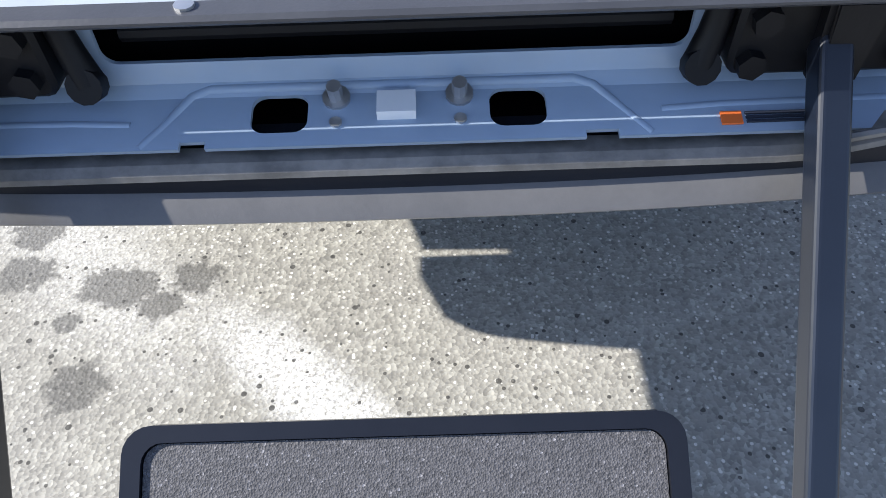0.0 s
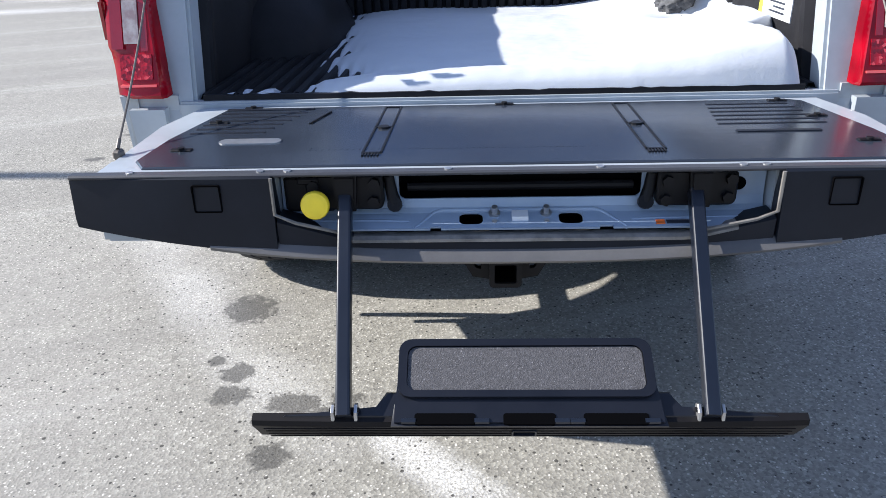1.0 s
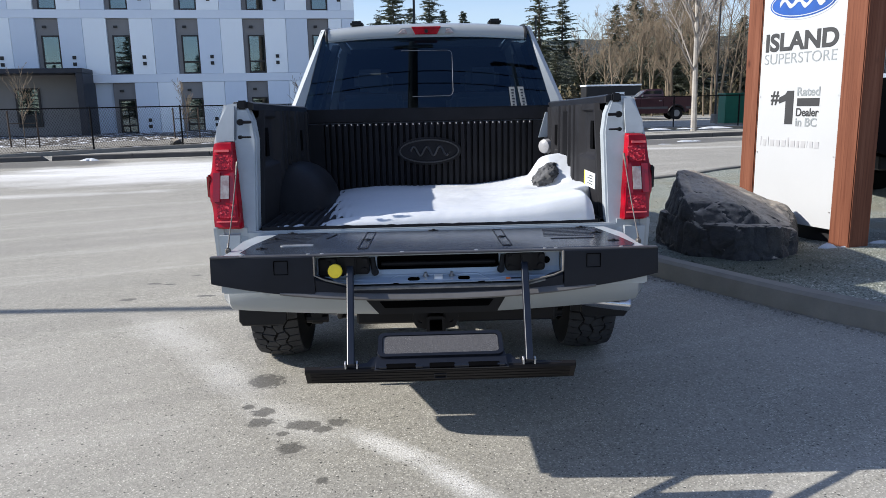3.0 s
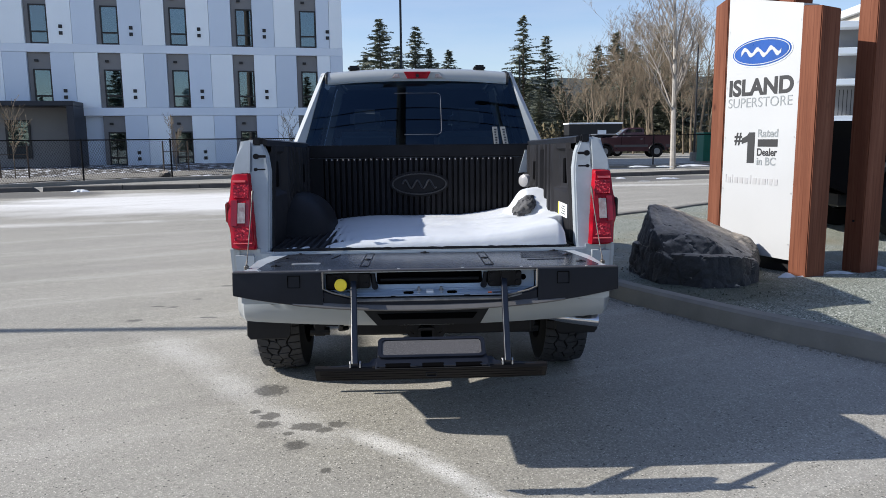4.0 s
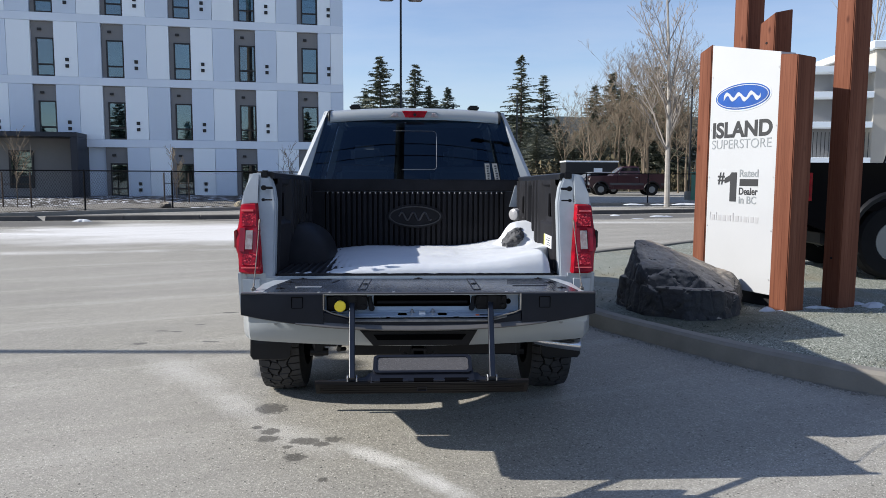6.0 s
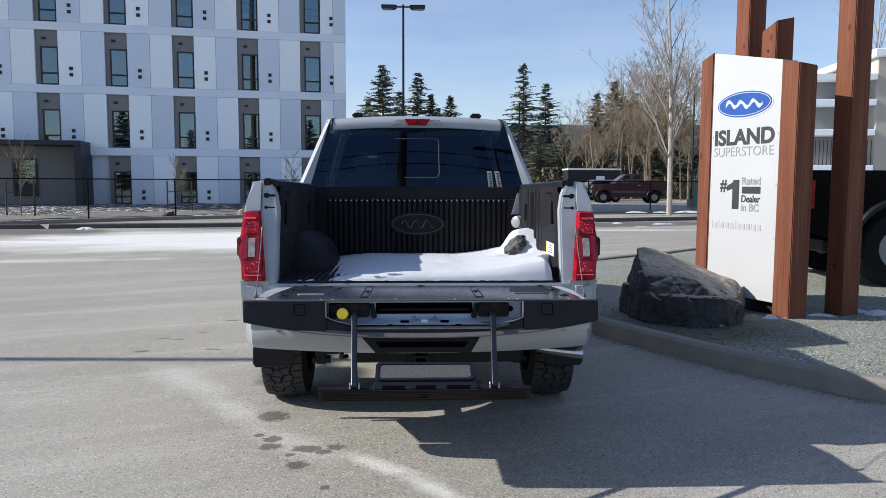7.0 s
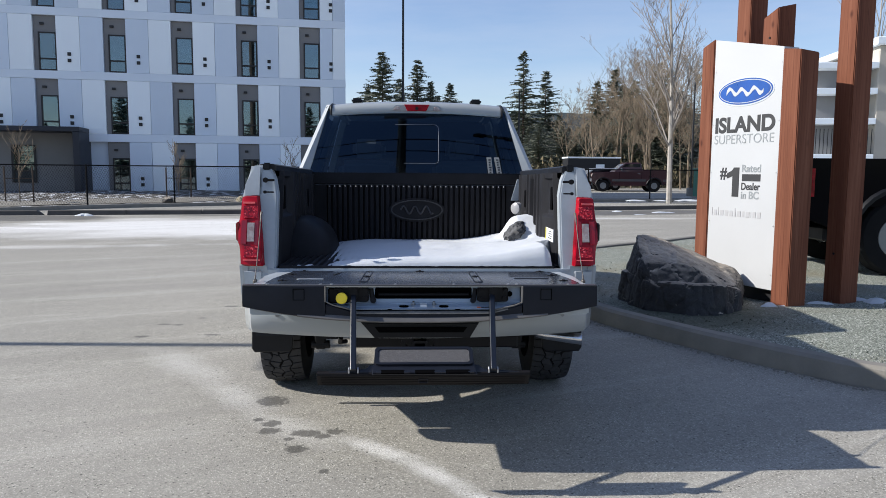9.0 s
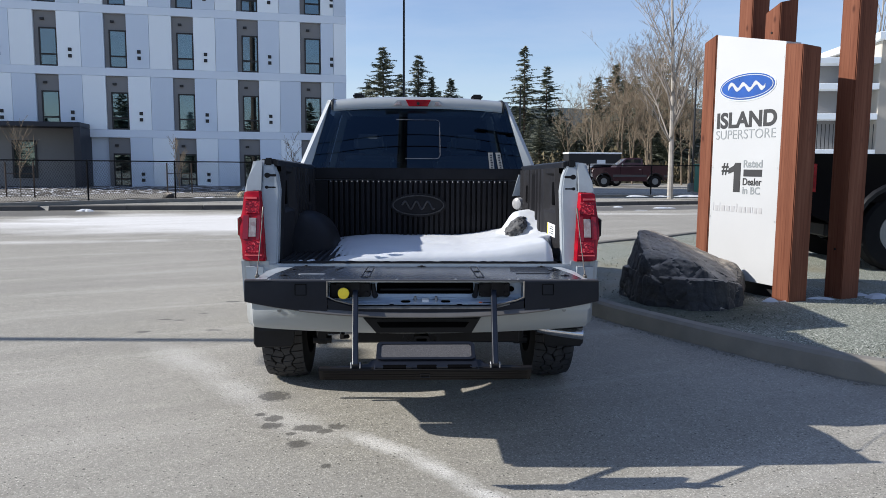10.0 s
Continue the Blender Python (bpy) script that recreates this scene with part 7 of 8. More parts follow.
        for c in (0, 1):
            put("cladding_panel", ends[(k + c) % 2], -0.3 - 0.6 * c, 0.015, z, t)
        for n in range(cols):
            s0 = 1.21 + COL * n
            if k == 0 and s0 > 11.3:
                continue
            xc = -(s0 + STRIP_W / 2)
            put("taupe_panel", strip, xc, 0.16, z, t)
            win = put("window", fme, xc + STRIP_W * 0.10, 0.095, z + 0.01, t)
            put("pane", pane_hi, 0, 0.03, 0.29 * wh + 0.06, win)
            put("pane", pane_lo, 0, 0.03, 0.05, win)
            if rng.random() < (0.3 if k < 2 else 0.75):
                put("blind", blind, 0, 0.05, wh * 0.31, win)
            else:
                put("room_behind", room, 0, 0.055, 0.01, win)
            put("wall_lamp", lampb, xc - STRIP_W * 0.12, 0.07, z + 1.98, t)
            for c in (0, 1):
                if n:
                    put("cladding_panel", panels[(k + n + c) % 2], -(s0 - pw * (c + 0.5)), 0.015, z, t)
            put("vent", vent, -(s0 - 0.52), -0.02, z + 0.66, t)
            put("vent", vent, -(s0 - 0.52), -0.02, z + 0.38, t)
    # entrance canopy
    bm = B()
    box(bm, -20.0, -11.5, -1.7, 0.28, 2.95, 3.16, 0.02)
    box(bm, -11.78, -11.5, -1.7, 0.28, 0.2, 2.95, 0.01)
    canopy = part("entrance_canopy", bm, CANOPY, t, "dark metal entrance canopy", local=True)
    bm = B()
    box(bm, -20.0, -11.8, -0.03, 0.29, 0.2, 2.95)
    part("entrance_wall", bm, TAUPE, t, local=True)
    win = put("window", fme, -14.2, -0.10, 0.75, t)
    win.scale = (1.35, 1, 1.0)
    put("room_behind", room, 0, 0.055, 0.01, win)
    put("pane", pane_hi, 0, 0.03, 0.29 * wh + 0.06, win)
    bm = B()
    box(bm, -16.7, -15.7, -0.06, 0.1, 0.4, 2.6, 0.01)
    part("entrance_door", bm, FRAME, t, local=True)
    return t


apartment_building()


# ---- fence, wheel stops and planting strip ----
FENCE = [(-18.0, 17.0), (-13.6, 21.0), (-8.8, 25.2), (-2.0, 28.6), (4.0, 30.6), (9.9, 31.6), (17.0, 32.0)]


def planting_strip():
    bm, rows = B(), []
    line = smooth_line(FENCE, 6)
    for p in line:
        far = 33.3 + (p.x + 2.97) * 0.176 if p.x < -2.9 else p.y + 6
        far = max(far, p.y + 2.5) if p.x < 2 else p.y + 1.1
        rise = 0.36 if p.x < 2 else 0.06
        rows.append([bm.verts.new((p.x - 0.6 * k / 8, p.y + 0.25 + (far - p.y) * k / 8, 0.02 + rise * min(1, k / 6) + 0.28 * rise * noise.noise(Vector((p.x, k, 3.3))) * min(1, k))) for k in range(9)])
    path = [[tuple(row[k].co + Vector((0, 0, 0.015))) for k in (1, 2, 3)] for row in rows if row[0].co.x < 1]
    for a, b in zip(rows, rows[1:]):
        for k in range(8):
            bm.faces.new((a[k], b[k], b[k + 1], a[k + 1]))
    tagged(part("planting_strip", bm, PATCHY, smooth=True), "bare planting strip patched with old snow", "planting bed", kind="structure")
    bm = B()
    loft(bm, path, False, False)
    tagged(part("footpath", bm, CONCRETE, smooth=True), "grey concrete footpath behind the fence", "footpath", kind="structure")
    bm, rings = B(), []
    for i, p in enumerate(line):
        rings.append([(p.x, p.y + y, z) for y, z in ((-0.25, -0.05), (-0.25, 0.11), (-0.22, 0.13), (0.08, 0.13), (0.1, -0.05))])
    loft(bm, rings)
    tagged(part("far_kerb", bm, CONCRETE), "low concrete kerb along the fence", "kerb", kind="structure")


def chain_fence():
    t = thing("chain_link_fence", pose(-8.8, 25.2, 0), "black chain-link fence with thin steel posts", "fence")
    line = smooth_line(FENCE, 8)
    dist, total = [0.0], 0.0
    for a, b in zip(line, line[1:]):
        total += (b - a).length
        dist.append(total)

    def at(s):
        for i in range(len(dist) - 1):
            if s <= dist[i + 1]:
                return line[i].lerp(line[i + 1], (s - dist[i]) / (dist[i + 1] - dist[i]))
        return line[-1].copy()
    s = 0.05
    while s < total:
        p = at(s)
        bm = B()
        tube(bm, [(p.x, p.y, -0.1), (p.x, p.y, 1.52), (p.x, p.y, 1.545)], [0.032, 0.032, 0.012], 8)
        part("post", bm, FENCING, t)
        s += 3.06
    bm = B()
    n = 60
    tube(bm, [tuple(at(total * k / n) + Vector((0, 0, 1.5))) for k in range(n + 1)], 0.021, 6)
    tube(bm, [tuple(at(total * k / n) + Vector((0, 0, 0.16))) for k in range(n + 1)], 0.006, 4)
    part("rail", bm, FENCING, t)
    # wire mesh
    bm = B()
    pitch, h, stop = 0.085, 1.34, 22.0
    def wire(a, b, r=0.0032):
        d = (b - a).normalized()
        u = Vector((0, -1, 0))
        w = d.cross(u).normalized() * r
        u = u * r
        va = [bm.verts.new(a + o) for o in (w, u, -w)]
        vb = [bm.verts.new(b + o) for o in (w, u, -w)]
        for i in range(3):
            bm.faces.new((va[i], va[(i + 1) % 3], vb[(i + 1) % 3], vb[i]))
    k = 0
    while k * pitch < stop:
        s = k * pitch
        for sign in (1, -1):
            e = s + sign * h * 0.62
            if 0 <= e <= total:
                m = (s + e) / 2
                a, c, b = at(s), at(m), at(e)
                wire(a + Vector((0, 0, 0.16)), c + Vector((0, 0, 0.16 + h / 2)))
                wire(c + Vector((0, 0, 0.16 + h / 2)), b + Vector((0, 0, 0.16 + h)))
        k += 1
    tagged(part("wire_mesh", bm, FENCING, t), kind="stuff")


def wheel_stops():
    line = smooth_line([(-15.4, 18.6), (-11.8, 19.5), (-8.6, 20.0), (-5.3, 20.55), (0.0, 21.7), (6.7, 23.75), (10.8, 25.1), (16.0, 26.8)], 24)
    dist = [0.0]
    for a, b in zip(line, line[1:]):
        dist.append(dist[-1] + (b - a).length)

    def along(s):
        i = max(0, min(len(line) - 2, next((n for n, d in enumerate(dist) if d > s), len(dist)) - 1))
        return line[i].lerp(line[i + 1], (s - dist[i]) / (dist[i + 1] - dist[i]))
    rng = random.Random(12)
    s = 0.0
    while s + 2.2 < dist[-1]:
        a, b = along(s), along(s + 2.2)
        x, y = (a + b).xy / 2
        turn = math.degrees(math.atan2(b.y - a.y, b.x - a.x)) + rng.uniform(-0.8, 0.8)
        slope = 0.16 if s < 2.4 else 0.012
        s += 2.34 if s < 2.4 else 2.205
        bm = B()
        loft(bm, [[(sx, yy, zz * k) for yy, zz in ((-0.12, 0), (-0.09, 0.12), (-0.06, 0.145), (0.06, 0.145), (0.09, 0.12), (0.12, 0))] for sx, k in ((-1.1, 0.15), (-1.1 + slope, 1.0), (1.1 - slope, 1.0), (1.1, 0.15))])
        ob = part("wheel_stop", bm, WORN_STOP, local=True)
        ob.matrix_basis = pose(x, y, 0, 0, 0, turn)
        tagged(ob, "dark weathered concrete wheel stop on the asphalt", "wheel stop", "wheel stops along the fence")


WORN_STOP = matter("dark_old_concrete", (0.07, 0.065, 0.06), 0.9, 0.0, 0.3, 40.0, 3.0, 0.4, 0.006)
planting_strip()
chain_fence()
wheel_stops()


def field_stone(x, y, r, seed, mat, label):
    bm = B()
    bmesh.ops.create_icosphere(bm, subdivisions=2, radius=r)
    for v in bm.verts:
        v.co += v.co.normalized() * r * 0.35 * noise.noise(v.co / r * 1.2 + Vector((seed, 0, 0)))
        v.co.z *= 0.7
    ob = part("stone", bm, mat, local=True)
    ob.location = (x, y, 0.1 + r * 0.45)
    tagged(ob, label, "stone")


STONE = matter("pale_field_stone", (0.36, 0.31, 0.22), 0.9, 0.0, 0.25, 20.0, 3.0, 0.4, 0.01)
field_stone(-6.1, 27.2, 0.30, 2, STONE, "pale tan field stone beside the fence")
field_stone(-6.75, 27.0, 0.22, 5, STONE, "pale tan field stone beside the fence")
field_stone(-9.2, 25.5, 0.22, 8, ROCK, "small dark stone beside the fence")


# ---- lamp posts and utility box ----
def lamp_post(x, y, h, r, arm, label, heads=True, turn=0):
    t = thing("lamp_post", pose(x, y, 0, 0, 0, turn), label, "lamp post")
    bm = B()
    tube(bm, [(0, 0, 0), (0, 0, h)], [r, r * 0.8], 12)
    part("pole", bm, FRAME, t, smooth=True, local=True)
    bm = B()
    loft(bm, [[(0.22 * math.cos(a) * k, 0.22 * math.sin(a) * k, z) for a in (2 * math.pi * i / 16 for i in range(16))] for k, z in ((1.1, 0), (1.1, 0.45), (1.0, 0.5))])
    part("footing", bm, CONCRETE, t, local=True)
    if heads:
        for s in (-1, 1):
            bm = B()
            tube(bm, [(0, 0, h - 0.12), (s * arm * 0.35, 0, h - 0.12)], 0.045, 8)
            loft(bm, [[(s * xx, yy, h - 0.06 + zz) for yy, zz in ((-w, -d), (w, -d), (w, 0.02), (-w, 0.02))] for xx, w, d in ((arm * 0.3, 0.12, 0.12), (arm * 0.42, 0.2, 0.2), (arm, 0.2, 0.16), (arm * 1.03, 0.18, 0.08))])
            head = part("lamp_head", bm, FRAME, t, local=True)
            bm = B()
            box(bm, *sorted((s * arm * 0.5, s * arm * 0.95)), -0.15, 0.15, h - 0.275, h - 0.24)
            part("lamp_lens", bm, CLEAR, head, local=True)


lamp_post(-0.42, 38.0, 10.98, 0.072, 1.15, "tall black twin-headed parking lot lamp post")
lamp_post(5.96, 38.0, 5.8, 0.05, 0.5, "thin dark pole at the edge of the lot", heads=False)
lamp_post(16.5, 40.0, 6.6, 0.06, 0.5, "thin dark pole beside the bare trees", heads=False)
lamp_post(-9.75, 3.27, 5.8, 0.07, 0.74, "tall black twin-headed parking lot lamp post", turn=90)


def utility_box():
    t = thing("utility_box", pose(16.6, 37.5, 0), "dark green metal utility cabinet on the ground", "utility box")
    bm = B()
    box(bm, -0.75, 0.75, -0.5, 0.5, 0.05, 1.55, 0.03, 2)
    body = part("body", bm, GREEN_BOX, t, local=True)
    bm = B()
    box(bm, -0.8, 0.8, -0.55, 0.55, 1.55, 1.63, 0.02)
    part("lid", bm, GREEN_BOX, t, local=True)
    bm = B()
    box(bm, -0.85, 0.85, -0.6, 0.6, -0.05, 0.08)
    part("plinth", bm, CONCRETE, t, local=True)
    bm = B()
    box(bm, -0.01, 0.01, -0.515, -0.49, 0.15, 1.5)
    part("door_seam", bm, FRAME, t, local=True)


utility_box()


# ---- cream building to the side ----
def side_building():
    t = thing("cream_building", pose(15.1, 24.0, 0.2, 0, 0, -8) @ Matrix.Diagonal((1, 1, 1.09, 1)), "cream rendered low building with white floor edges", "building")
    bm = B()
    box(bm, 1.9, 14.0, 0.0, 9.0, 0, 5.35, 0.03)
    part("wall", bm, CREAM, t, local=True)
    bm = B()
    box(bm, 1.7, 14.2, -0.25, 9.0, 5.35, 5.6, 0.02)
    part("roof", bm, CLAD_WHITE, t, local=True)
    bm = B()
    box(bm, -0.6, 1.9, 0.6, 8.0, 0, 4.6)
    part("recessed_wall", bm, TAUPE, t, local=True)
    for z in (1.55, 2.75, 3.75, 4.6):
        bm = B()
        box(bm, -0.7, 1.88, -0.1, 0.6, z, z + 0.2, 0.01)
        part("balcony_slab", bm, CLAD_WHITE, t, local=True)
    bm = B()
    for k in range(18):
        box(bm, -0.6 + 0.14 * k, -0.58 + 0.14 * k, -0.06, -0.04, 1.75, 2.6)
    part("balcony_rail", bm, FRAME, t, local=True)
    for x in (2.7, 4.7, 7.0):
        for z in (0.6, 3.1):
            bm = B()
            ring_plate(bm, [(x, z), (x + 1.3, z), (x + 1.3, z + 1.7), (x, z + 1.7)], [(x + 0.08, z + 0.08), (x + 1.22, z + 0.08), (x + 1.22, z + 1.62), (x + 0.08, z + 1.62)], "y", -0.05, 0.02)
            win = part("window", bm, CLAD_WHITE, t, local=True)
            bm = B()
            box(bm, x + 0.08, x + 1.22, -0.02, -0.005, z + 0.08, z + 1.62)
            part("pane", bm, WINDOW_DARK, win, local=True)


side_building()

# ---- far lot: vehicles ----
parked_car("parked_pickup", pose(18.45, 49.6, 0, 0, 0, 176) @ Matrix.Scale(1.0, 4), MAROON, "maroon pickup truck parked on the far lot", "pickup truck", r=0.43, lift=0.24)
parked_car("parked_wagon", pose(16.3, 53.0, 0, 0, 0, 182), SILVER, "silver estate car parked on the far lot", "car", wagon=True)


def cargo_trailer():
    t = thing("cargo_trailer", pose(14.9, 58.0, 0), "dark enclosed cargo trailer with a pale roof edge", "trailer")
    bm = B()
    box(bm, -2.1, 2.2, -1.1, 1.1, 0.5, 2.5, 0.04, 2)
    part("body", bm, FRAME, t, local=True)
    bm = B()
    box(bm, -2.15, 2.25, -1.15, 1.15, 2.48, 2.6, 0.02)
    part("roof_edge", bm, CLAD_WHITE, t, local=True)
    bm = B()
    box(bm, 0.2, 0.9, -1.13, -1.09, 1.5, 2.0)
    part("notice", bm, CLAD_WHITE, t, local=True)
    for s in (-1, 1):
        bm = B()
        disc(bm, (0.0, s * 1.0 - 0.1, 0.34), (0, 1, 0), 0.34, 0.2, 20)
        part("wheel", bm, RUBBER, t, local=True)


cargo_trailer()


# ---- trees ----
PALE_TWIG = matter("grey_twigs", (0.24, 0.215, 0.19), 0.85, 0.0, 0.3, 8.0, 1.0, 0.0)


def conifer_meshes(h, seed, dense=1.0, sparse_low=0.2, spread=0.2):
    rng = random.Random(seed)
    bt = B()
    lean = Vector((rng.uniform(-0.02, 0.02), rng.uniform(-0.02, 0.02), 0))
    tube(bt, [lean * (h * f) + Vector((0, 0, h * f)) for f in (-0.01, 0.3, 0.6, 0.85, 1.0)], [h * 0.018, h * 0.014, h * 0.009, h * 0.004, 0.01], 6)
    bm = B()
    z = sparse_low * h
    while z < 0.99 * h:
        f = z / h
        reach = min(2.9 * spread * h * (1 - f), 1.25 * spread * h) * rng.uniform(0.55, 1.2) + 0.012 * h
        n = max(4, int((7 + 5 * (1 - f)) * dense))
        for k in range(n):
            a = 2 * math.pi * (k + rng.random()) / n
            length = reach * rng.uniform(0.45, 1.2)
            rise = rng.uniform(-0.25, 0.15) + 0.35 * f
            d = Vector((math.cos(a), math.sin(a), rise)).normalized()
            side = Vector((-math.sin(a), math.cos(a), 0))
            base = lean * z + Vector((0, 0, z + rng.uniform(-0.012, 0.012) * h))
            steps = max(3, int(length / (0.017 * h)))
            for j in range(steps):
                u = (j + 0.8) / steps
                c = base + d * length * u - Vector((0, 0, 0.16 * length * u * u))
                w = 0.012 * h * (1.25 - 0.6 * u) * rng.uniform(0.6, 1.4)
                e = d * w * 0.5
                for sg in (-1, 1):
                    for m in range(2):
                        tip = c + side * sg * w * rng.uniform(1.0, 2.6) + d * w * rng.uniform(0.4, 1.8) + Vector((0, 0, rng.uniform(-1.3, 0.3) * w))
                        bm.faces.new([bm.verts.new(q) for q in (c - e, tip, c + e + Vector((0, 0, 0.25 * w)))])
                bm.faces.new([bm.verts.new(q) for q in (c - d * w, c + Vector((0, 0, w * rng.uniform(0.3, 0.8))), c + d * w * 1.6)])
        z += h * rng.uniform(0.018, 0.036) * (1.15 - 0.5 * f)
    return bt, bm


def conifer(x, y, h, seed, label, **kw):
    t = thing("conifer", pose(x, y, -0.1), label, "conifer tree", "conifers beyond the lot")
    bt, bm = conifer_meshes(h, seed, **kw)
    part("trunk", bt, BARK, t, local=True)
    part("crown", bm, NEEDLES, t, local=True)
    return t


def bare_tree(x, y, h, seed, mat, label, levels=4, spread=0.55, r0=None, upright=0.6, first=0.28, boughs=14, limb=(0.28, 0.52), thin=0.006, wobble=0.07, twigs=5):
    t = thing("bare_tree", pose(x, y, -0.05), label, "bare tree", "leafless trees beyond the lot")
    rng = random.Random(seed)
    bt, bm = B(), B()

    def grow(target, p, d, length, r, level):
        pts, rs, q, e = [p.copy()], [r], p.copy(), d.copy()
        n = 5 if level == 0 else 3
        for k in range(n):
            e = (e + Vector((rng.uniform(-1, 1), rng.uniform(-1, 1), rng.uniform(-0.2, 0.7))) * (wobble if level == 0 else 0.16)).normalized()
            q = q + e * length / n
            pts.append(q.copy())
            rs.append(max(thin, r * (1 - (0.85 if level == 0 else 0.7) * (k + 1) / n)))
        tube(target, pts, rs, 8 if level == 0 else (5 if level == 1 else 3), caps=False)
        if level < levels:
            count = (boughs if level == 0 else 6) if level < 2 else twigs
            for k in range(count):
                f = rng.uniform(first if level == 0 else 0.2, 1.0)
                i = min(n - 1, int(f * n))
                b = pts[i].lerp(pts[i + 1], f * n - i)
                a = rng.uniform(0, 6.283)
                out = Vector((math.cos(a), math.sin(a), 0))
                nd = (e * upright + out * spread + Vector((0, 0, 0.25))).normalized()
                grow(bm, b, nd, length * rng.uniform(*(limb if level == 0 else (0.28, 0.52))) * (1.15 - 0.5 * f if level == 0 else 1.0), max(0.007, rs[i] * (0.42 if level == 0 else 0.5)), level + 1)
    grow(bt, Vector((0, 0, 0)), Vector((0, 0, 1)), h, r0 or h * 0.013, 0)
    part("trunk", bt, mat, t, smooth=True, local=True)
    part("crown", bm, PALE_TWIG if mat is BIRCH else TWIG, t, local=True)
    return t


bare_tree(11.66, 30.0, 12.0, 3, BIRCH, "tall leafless tree with a pale trunk at the lot's edge", r0=0.135, upright=0.8, spread=0.62, first=0.2, boughs=30, limb=(0.16, 0.34), thin=0.007, wobble=0.025, twigs=3)
bare_tree(24.6, 36.0, 12.0, 8, BIRCH, "tall leafless tree with a pale trunk", r0=0.14, levels=3, upright=0.9, spread=0.35)
CON = "dark green conifer with drooping branches"
SCRAG = "tall ragged conifer with gaps between its branches"
for x, y, h, seed, kw in ((-3.26, 90, 16.1, 1, dict(spread=0.2)), (0.71, 91, 15.3, 2, dict(spread=0.2, dense=0.74)), (-1.3, 95, 13.5, 3, dict(spread=0.2)), (-5.3, 93, 12.0, 4, dict(spread=0.22)), (2.46, 90, 12.5, 5, dict(spread=0.17)), (4.92, 92, 12.6, 6, dict(spread=0.18)),
                          (3.7, 96, 11.4, 7, dict(spread=0.2)), (14.27, 90, 16.3, 8, dict(spread=0.17, dense=0.66, sparse_low=0.3)), (17.28, 92, 14.3, 9, dict(spread=0.17, dense=0.74, sparse_low=0.25)), (15.8, 95, 8.5, 10, dict(spread=0.2)), (31.7, 91, 15.4, 11, dict(spread=0.2, dense=0.9, sparse_low=0.1)), (27.3, 92, 12.6, 12, dict(spread=0.2, dense=0.9, sparse_low=0.1)), (29.6, 94, 13.4, 13, dict(spread=0.18, sparse_low=0.1)),
                          (22.6, 86, 12.2, 14, dict(spread=0.2, sparse_low=0.08)), (25.3, 90, 14.3, 15, dict(spread=0.19, sparse_low=0.1)), (23.9, 78, 10.6, 16, dict(spread=0.21, sparse_low=0.05))):
    conifer(x, y, h, seed, SCRAG if kw.get("dense", 1) < 0.75 else CON, **kw)
protos = [conifer(70 + 9 * k, 120, 10.0, 20 + k, CON, spread=0.24 + 0.03 * k, sparse_low=0.04, dense=1.0) for k in range(3)]
rng = random.Random(4)
spots = [(13.5 + 1.3 * k, 84 + rng.uniform(-6, 8), rng.uniform(0.62, 0.86)) for k in range(9)]
spots += [(12.0 + 1.05 * k, 72 + rng.uniform(-3, 8), rng.uniform(0.5, 0.72)) for k in range(13)]
spots += [(23.2 + 1.3 * k, 80 + rng.uniform(-5, 5), rng.uniform(0.95, 1.2)) for k in range(5)] + [(18.6, 88, 0.62), (20.4, 86, 0.66), (22.0, 84, 0.8)]
spots += [(24.0, 74, 0.95), (26.5, 72, 1.18), (29.0, 75, 1.0), (31.5, 73, 0.9), (27.5, 84, 1.05), (34.0, 78, 1.0), (22.0, 84, 0.8), (37.5, 72, 1.1), (41.0, 78, 1.2), (45.0, 74, 1.1), (50.0, 80, 1.3), (56, 84, 1.4)]
spots += [(-9 + 2.6 * k, 118 + rng.uniform(-5, 9), rng.uniform(0.45, 0.7)) for k in range(14)]
spots += [(14 + 1.5 * k, 104 + rng.uniform(-4, 6), rng.uniform(0.78, 0.98)) for k in range(12)]
spots += [(33.5, 46, 1.02), (37.0, 50, 1.2)]
# unseen trees behind the camera, added to darken the lower windows' reflections
spots += [(-30 + 5.2 * k, -62 + rng.uniform(-6, 6), rng.uniform(0.75, 1.35)) for k in range(13)]
for k, (x, y, s) in enumerate(spots):
    copy_thing(protos[k % 3], pose(x, y, -0.1, 0, 0, rng.uniform(0, 360)) @ Matrix.Diagonal((s * rng.uniform(0.85, 1.1), s, s, 1)))
for k, (x, y, h) in enumerate(((16.2, 62, 8.0), (17.4, 64, 7.2), (18.8, 63, 10.5), (20.3, 60, 9.0), (21.6, 63, 10.5), (23.0, 62, 11.0), (24.6, 60, 10.0), (14.8, 66, 6.5), (19.6, 58, 6.5), (22.2, 57, 6.0), (17.0, 68, 8.0), (19.4, 66, 9.5), (20.9, 67, 10.0), (22.4, 66, 11.0), (24.0, 65, 11.5), (25.6, 63, 10.0), (26.6, 61, 9.0), (21.0, 56, 7.0), (24.2, 57, 8.2), (19.0, 60, 6.6), (23.2, 58, 9.2))):
    bare_tree(x, y, h, 40 + k, TWIG, "leafless brown tree at the wood's edge", levels=3 if k % 3 == 0 else 4, spread=0.6, upright=0.6, boughs=13)
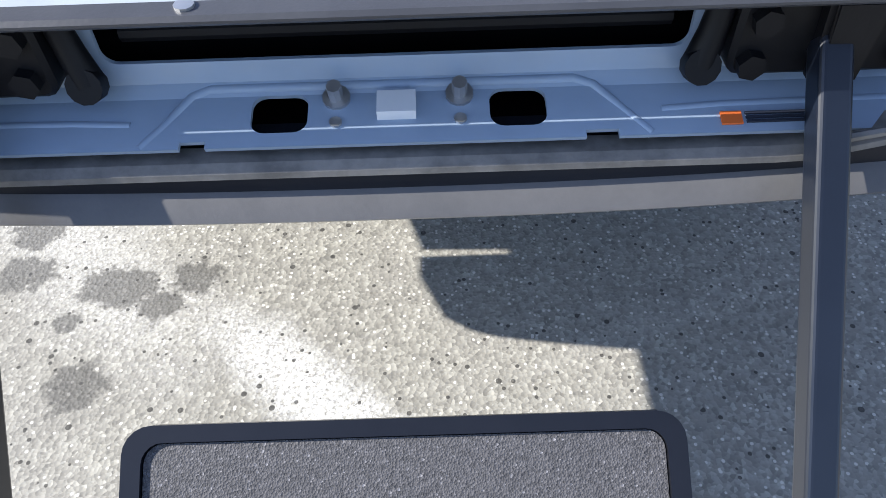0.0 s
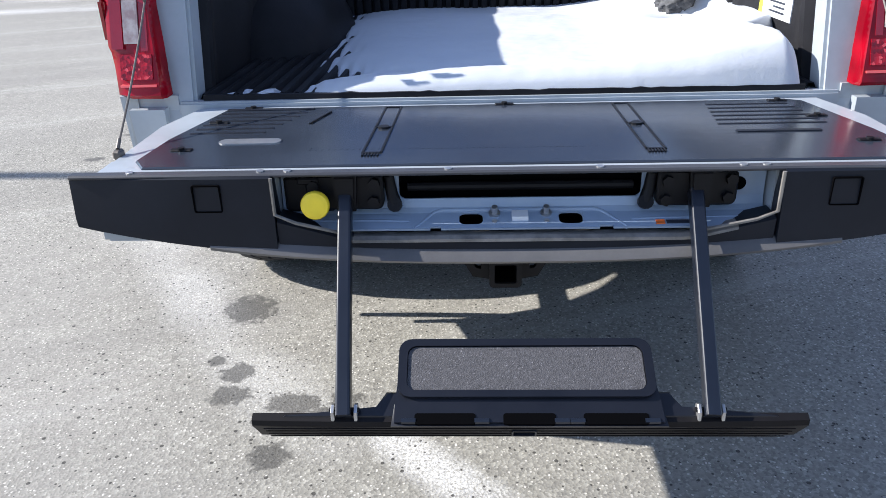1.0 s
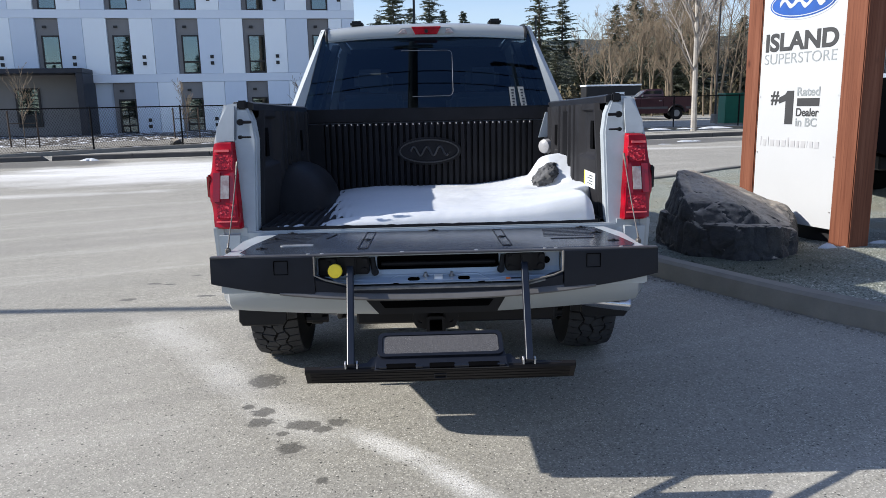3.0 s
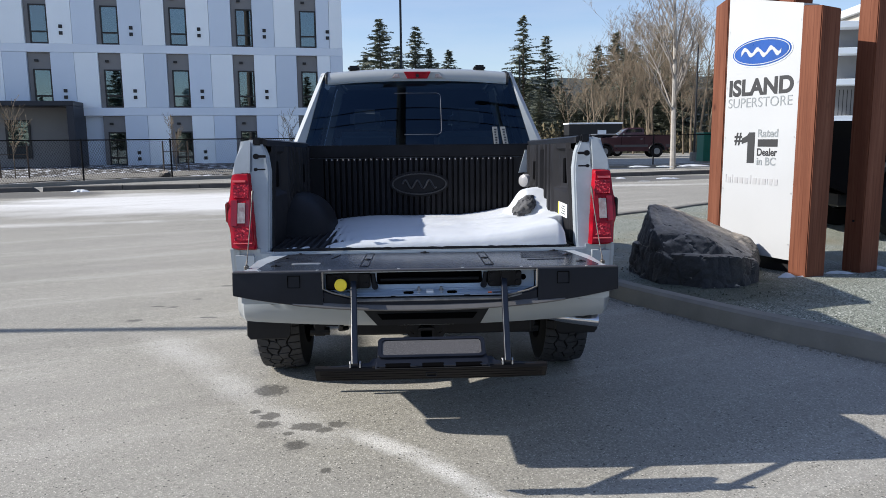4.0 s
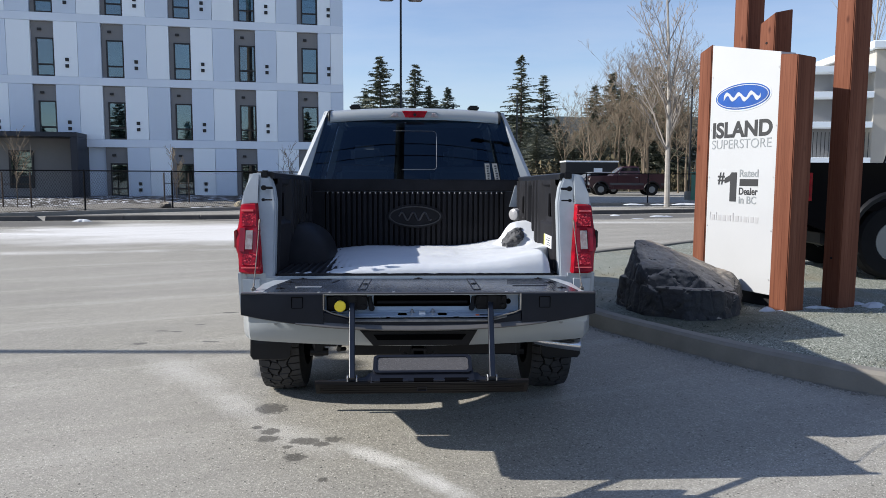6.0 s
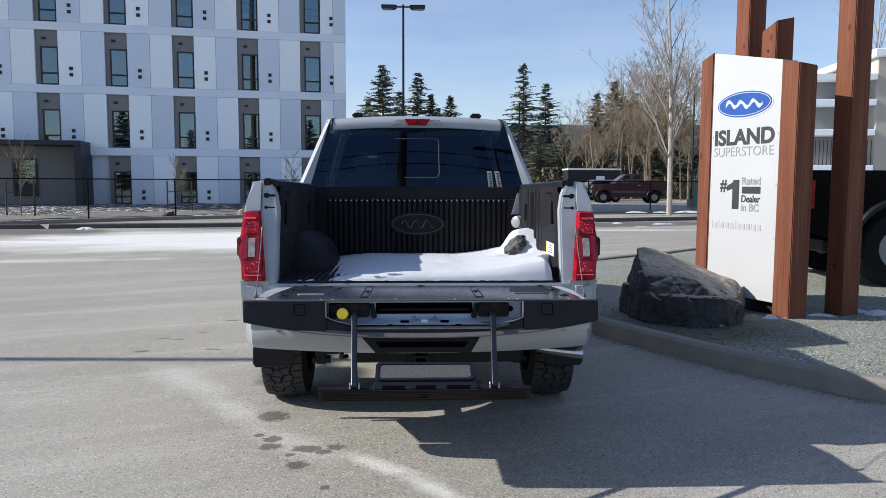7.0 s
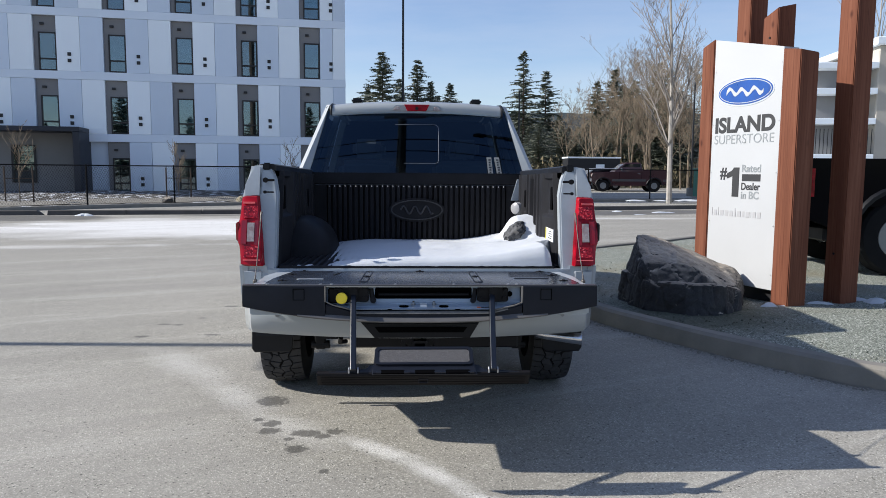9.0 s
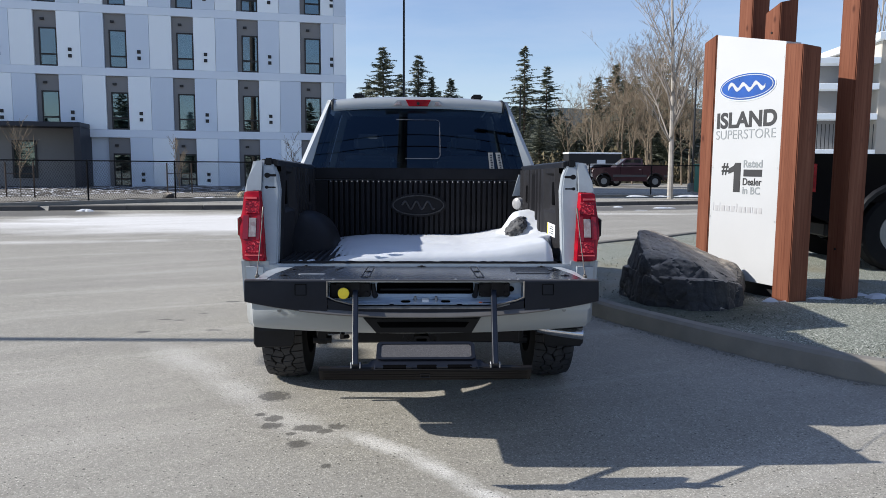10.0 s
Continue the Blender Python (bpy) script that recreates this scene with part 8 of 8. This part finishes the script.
for x, y, h, seed in ((-9.6, 28.2, 2.3, 61), (-14.2, 24.6, 2.4, 62), (-5.2, 30.2, 2.2, 63)):
    bare_tree(x, y, h, seed, TWIG, "young leafless sapling tied between stakes", levels=2, spread=0.5, r0=0.022)
    for s in (-0.5, 0.5):
        bm = B()
        tube(bm, [(x + s, y, 0), (x + s, y, 1.45)], 0.03, 8)
        box(bm, x + min(0, s), x + max(0, s), y - 0.01, y + 0.01, 1.0, 1.03)
        tagged(part("sapling_stake", bm, BARK), "wooden stake with a tie beside the sapling", "stake")


def scrub():
    rng = random.Random(9)
    bm = B()
    for _ in range(11000):
        x, y = rng.uniform(8, 50), rng.uniform(62, 76)
        z = rng.uniform(0, 1.9) * (0.6 + 1.1 * noise.noise(Vector((x * 0.3, y * 0.3, 0))) ** 2 * 4)
        a, w = rng.uniform(0, 6.28), rng.uniform(0.05, 0.22)
        c = Vector((x, y, max(0.05, z)))
        u = Vector((math.cos(a), math.sin(a), rng.uniform(-0.5, 0.5))) * w
        bm.faces.new([bm.verts.new(q) for q in (c - u, c + u, c + Vector((0, 0, w * 2.2)) + u * rng.uniform(-1, 1))])
    tagged(part("scrub", bm, SHRUB), "dry brown and green scrub below the trees", "scrub", kind="stuff")


def hills():
    bm, rows = B(), []
    xs = [-500 + 10 * k for k in range(131)]
    crest = [54 + 9 * noise.noise(Vector((x * 0.006, 0, 2))) + 1.4 * noise.noise(Vector((x * 0.11, 4, 0))) + 0.9 * noise.noise(Vector((x * 0.37, 9, 0))) + max(0, x) * 0.012 for x in xs]
    loft(bm, [[(x, y, z) for x, z in zip(xs, zs)] for y, zs in ((560, [0] * 131), (640, [c * 0.7 for c in crest]), (690, crest), (760, [0] * 131))], False)
    tagged(part("wooded_hill", bm, HILL, smooth=True), "distant hill covered in dark forest", "hill", kind="structure")


HILL = matter("far_forest", (0.03, 0.042, 0.045), 0.95, 0.0, 0.3, 0.4, 0.05, 0.0)
scrub()
hills()


# ---- street furniture behind the camera, mirrored in the rear window ----
def utility_pole():
    t = thing("utility_pole", pose(-0.6, -14.2, 0), "tall wooden utility pole carrying two wires", "utility pole")
    bm = B()
    tube(bm, [(0, 0, -0.2), (0, 0, 12), (0, 0, 22.6)], [0.3, 0.28, 0.26], 12)
    part("pole", bm, BARK, t, smooth=True, local=True)
    bm = B()
    box(bm, -1.1, 1.1, -0.06, 0.06, 22.0, 22.12, 0.01)
    part("crossarm", bm, BARK, t, local=True)
    for z in (20.6, 19.9):
        bm = B()
        tube(bm, [(x, 0.2, z - 0.25 + 0.25 * (abs(x) / 28) ** 2) for x in range(-28, 29, 2)], 0.022, 5)
        part("wire", bm, FRAME, t, local=True)


def near_lamp_post():
    t = thing("street_lamp", pose(2.2, -3.7, 0), "dark twin-headed lot lamp on a slim post", "street lamp")
    bm = B()
    tube(bm, [(0, 0, 0), (0, 0, 9.2)], [0.07, 0.05], 10)
    part("post", bm, FRAME, t, smooth=True, local=True)
    bm = B()
    box(bm, -0.5, 0.5, -0.03, 0.03, 9.19, 9.24, 0.01)
    part("arm", bm, FRAME, t, local=True)
    for s in (-1, 1):
        bm = B()
        box(bm, s * 0.42 - 0.15, s * 0.42 + 0.15, -0.04, 0.04, 9.16, 9.19, 0.01)
        part("lamp_head", bm, FRAME, t, local=True)


utility_pole()
near_lamp_post()
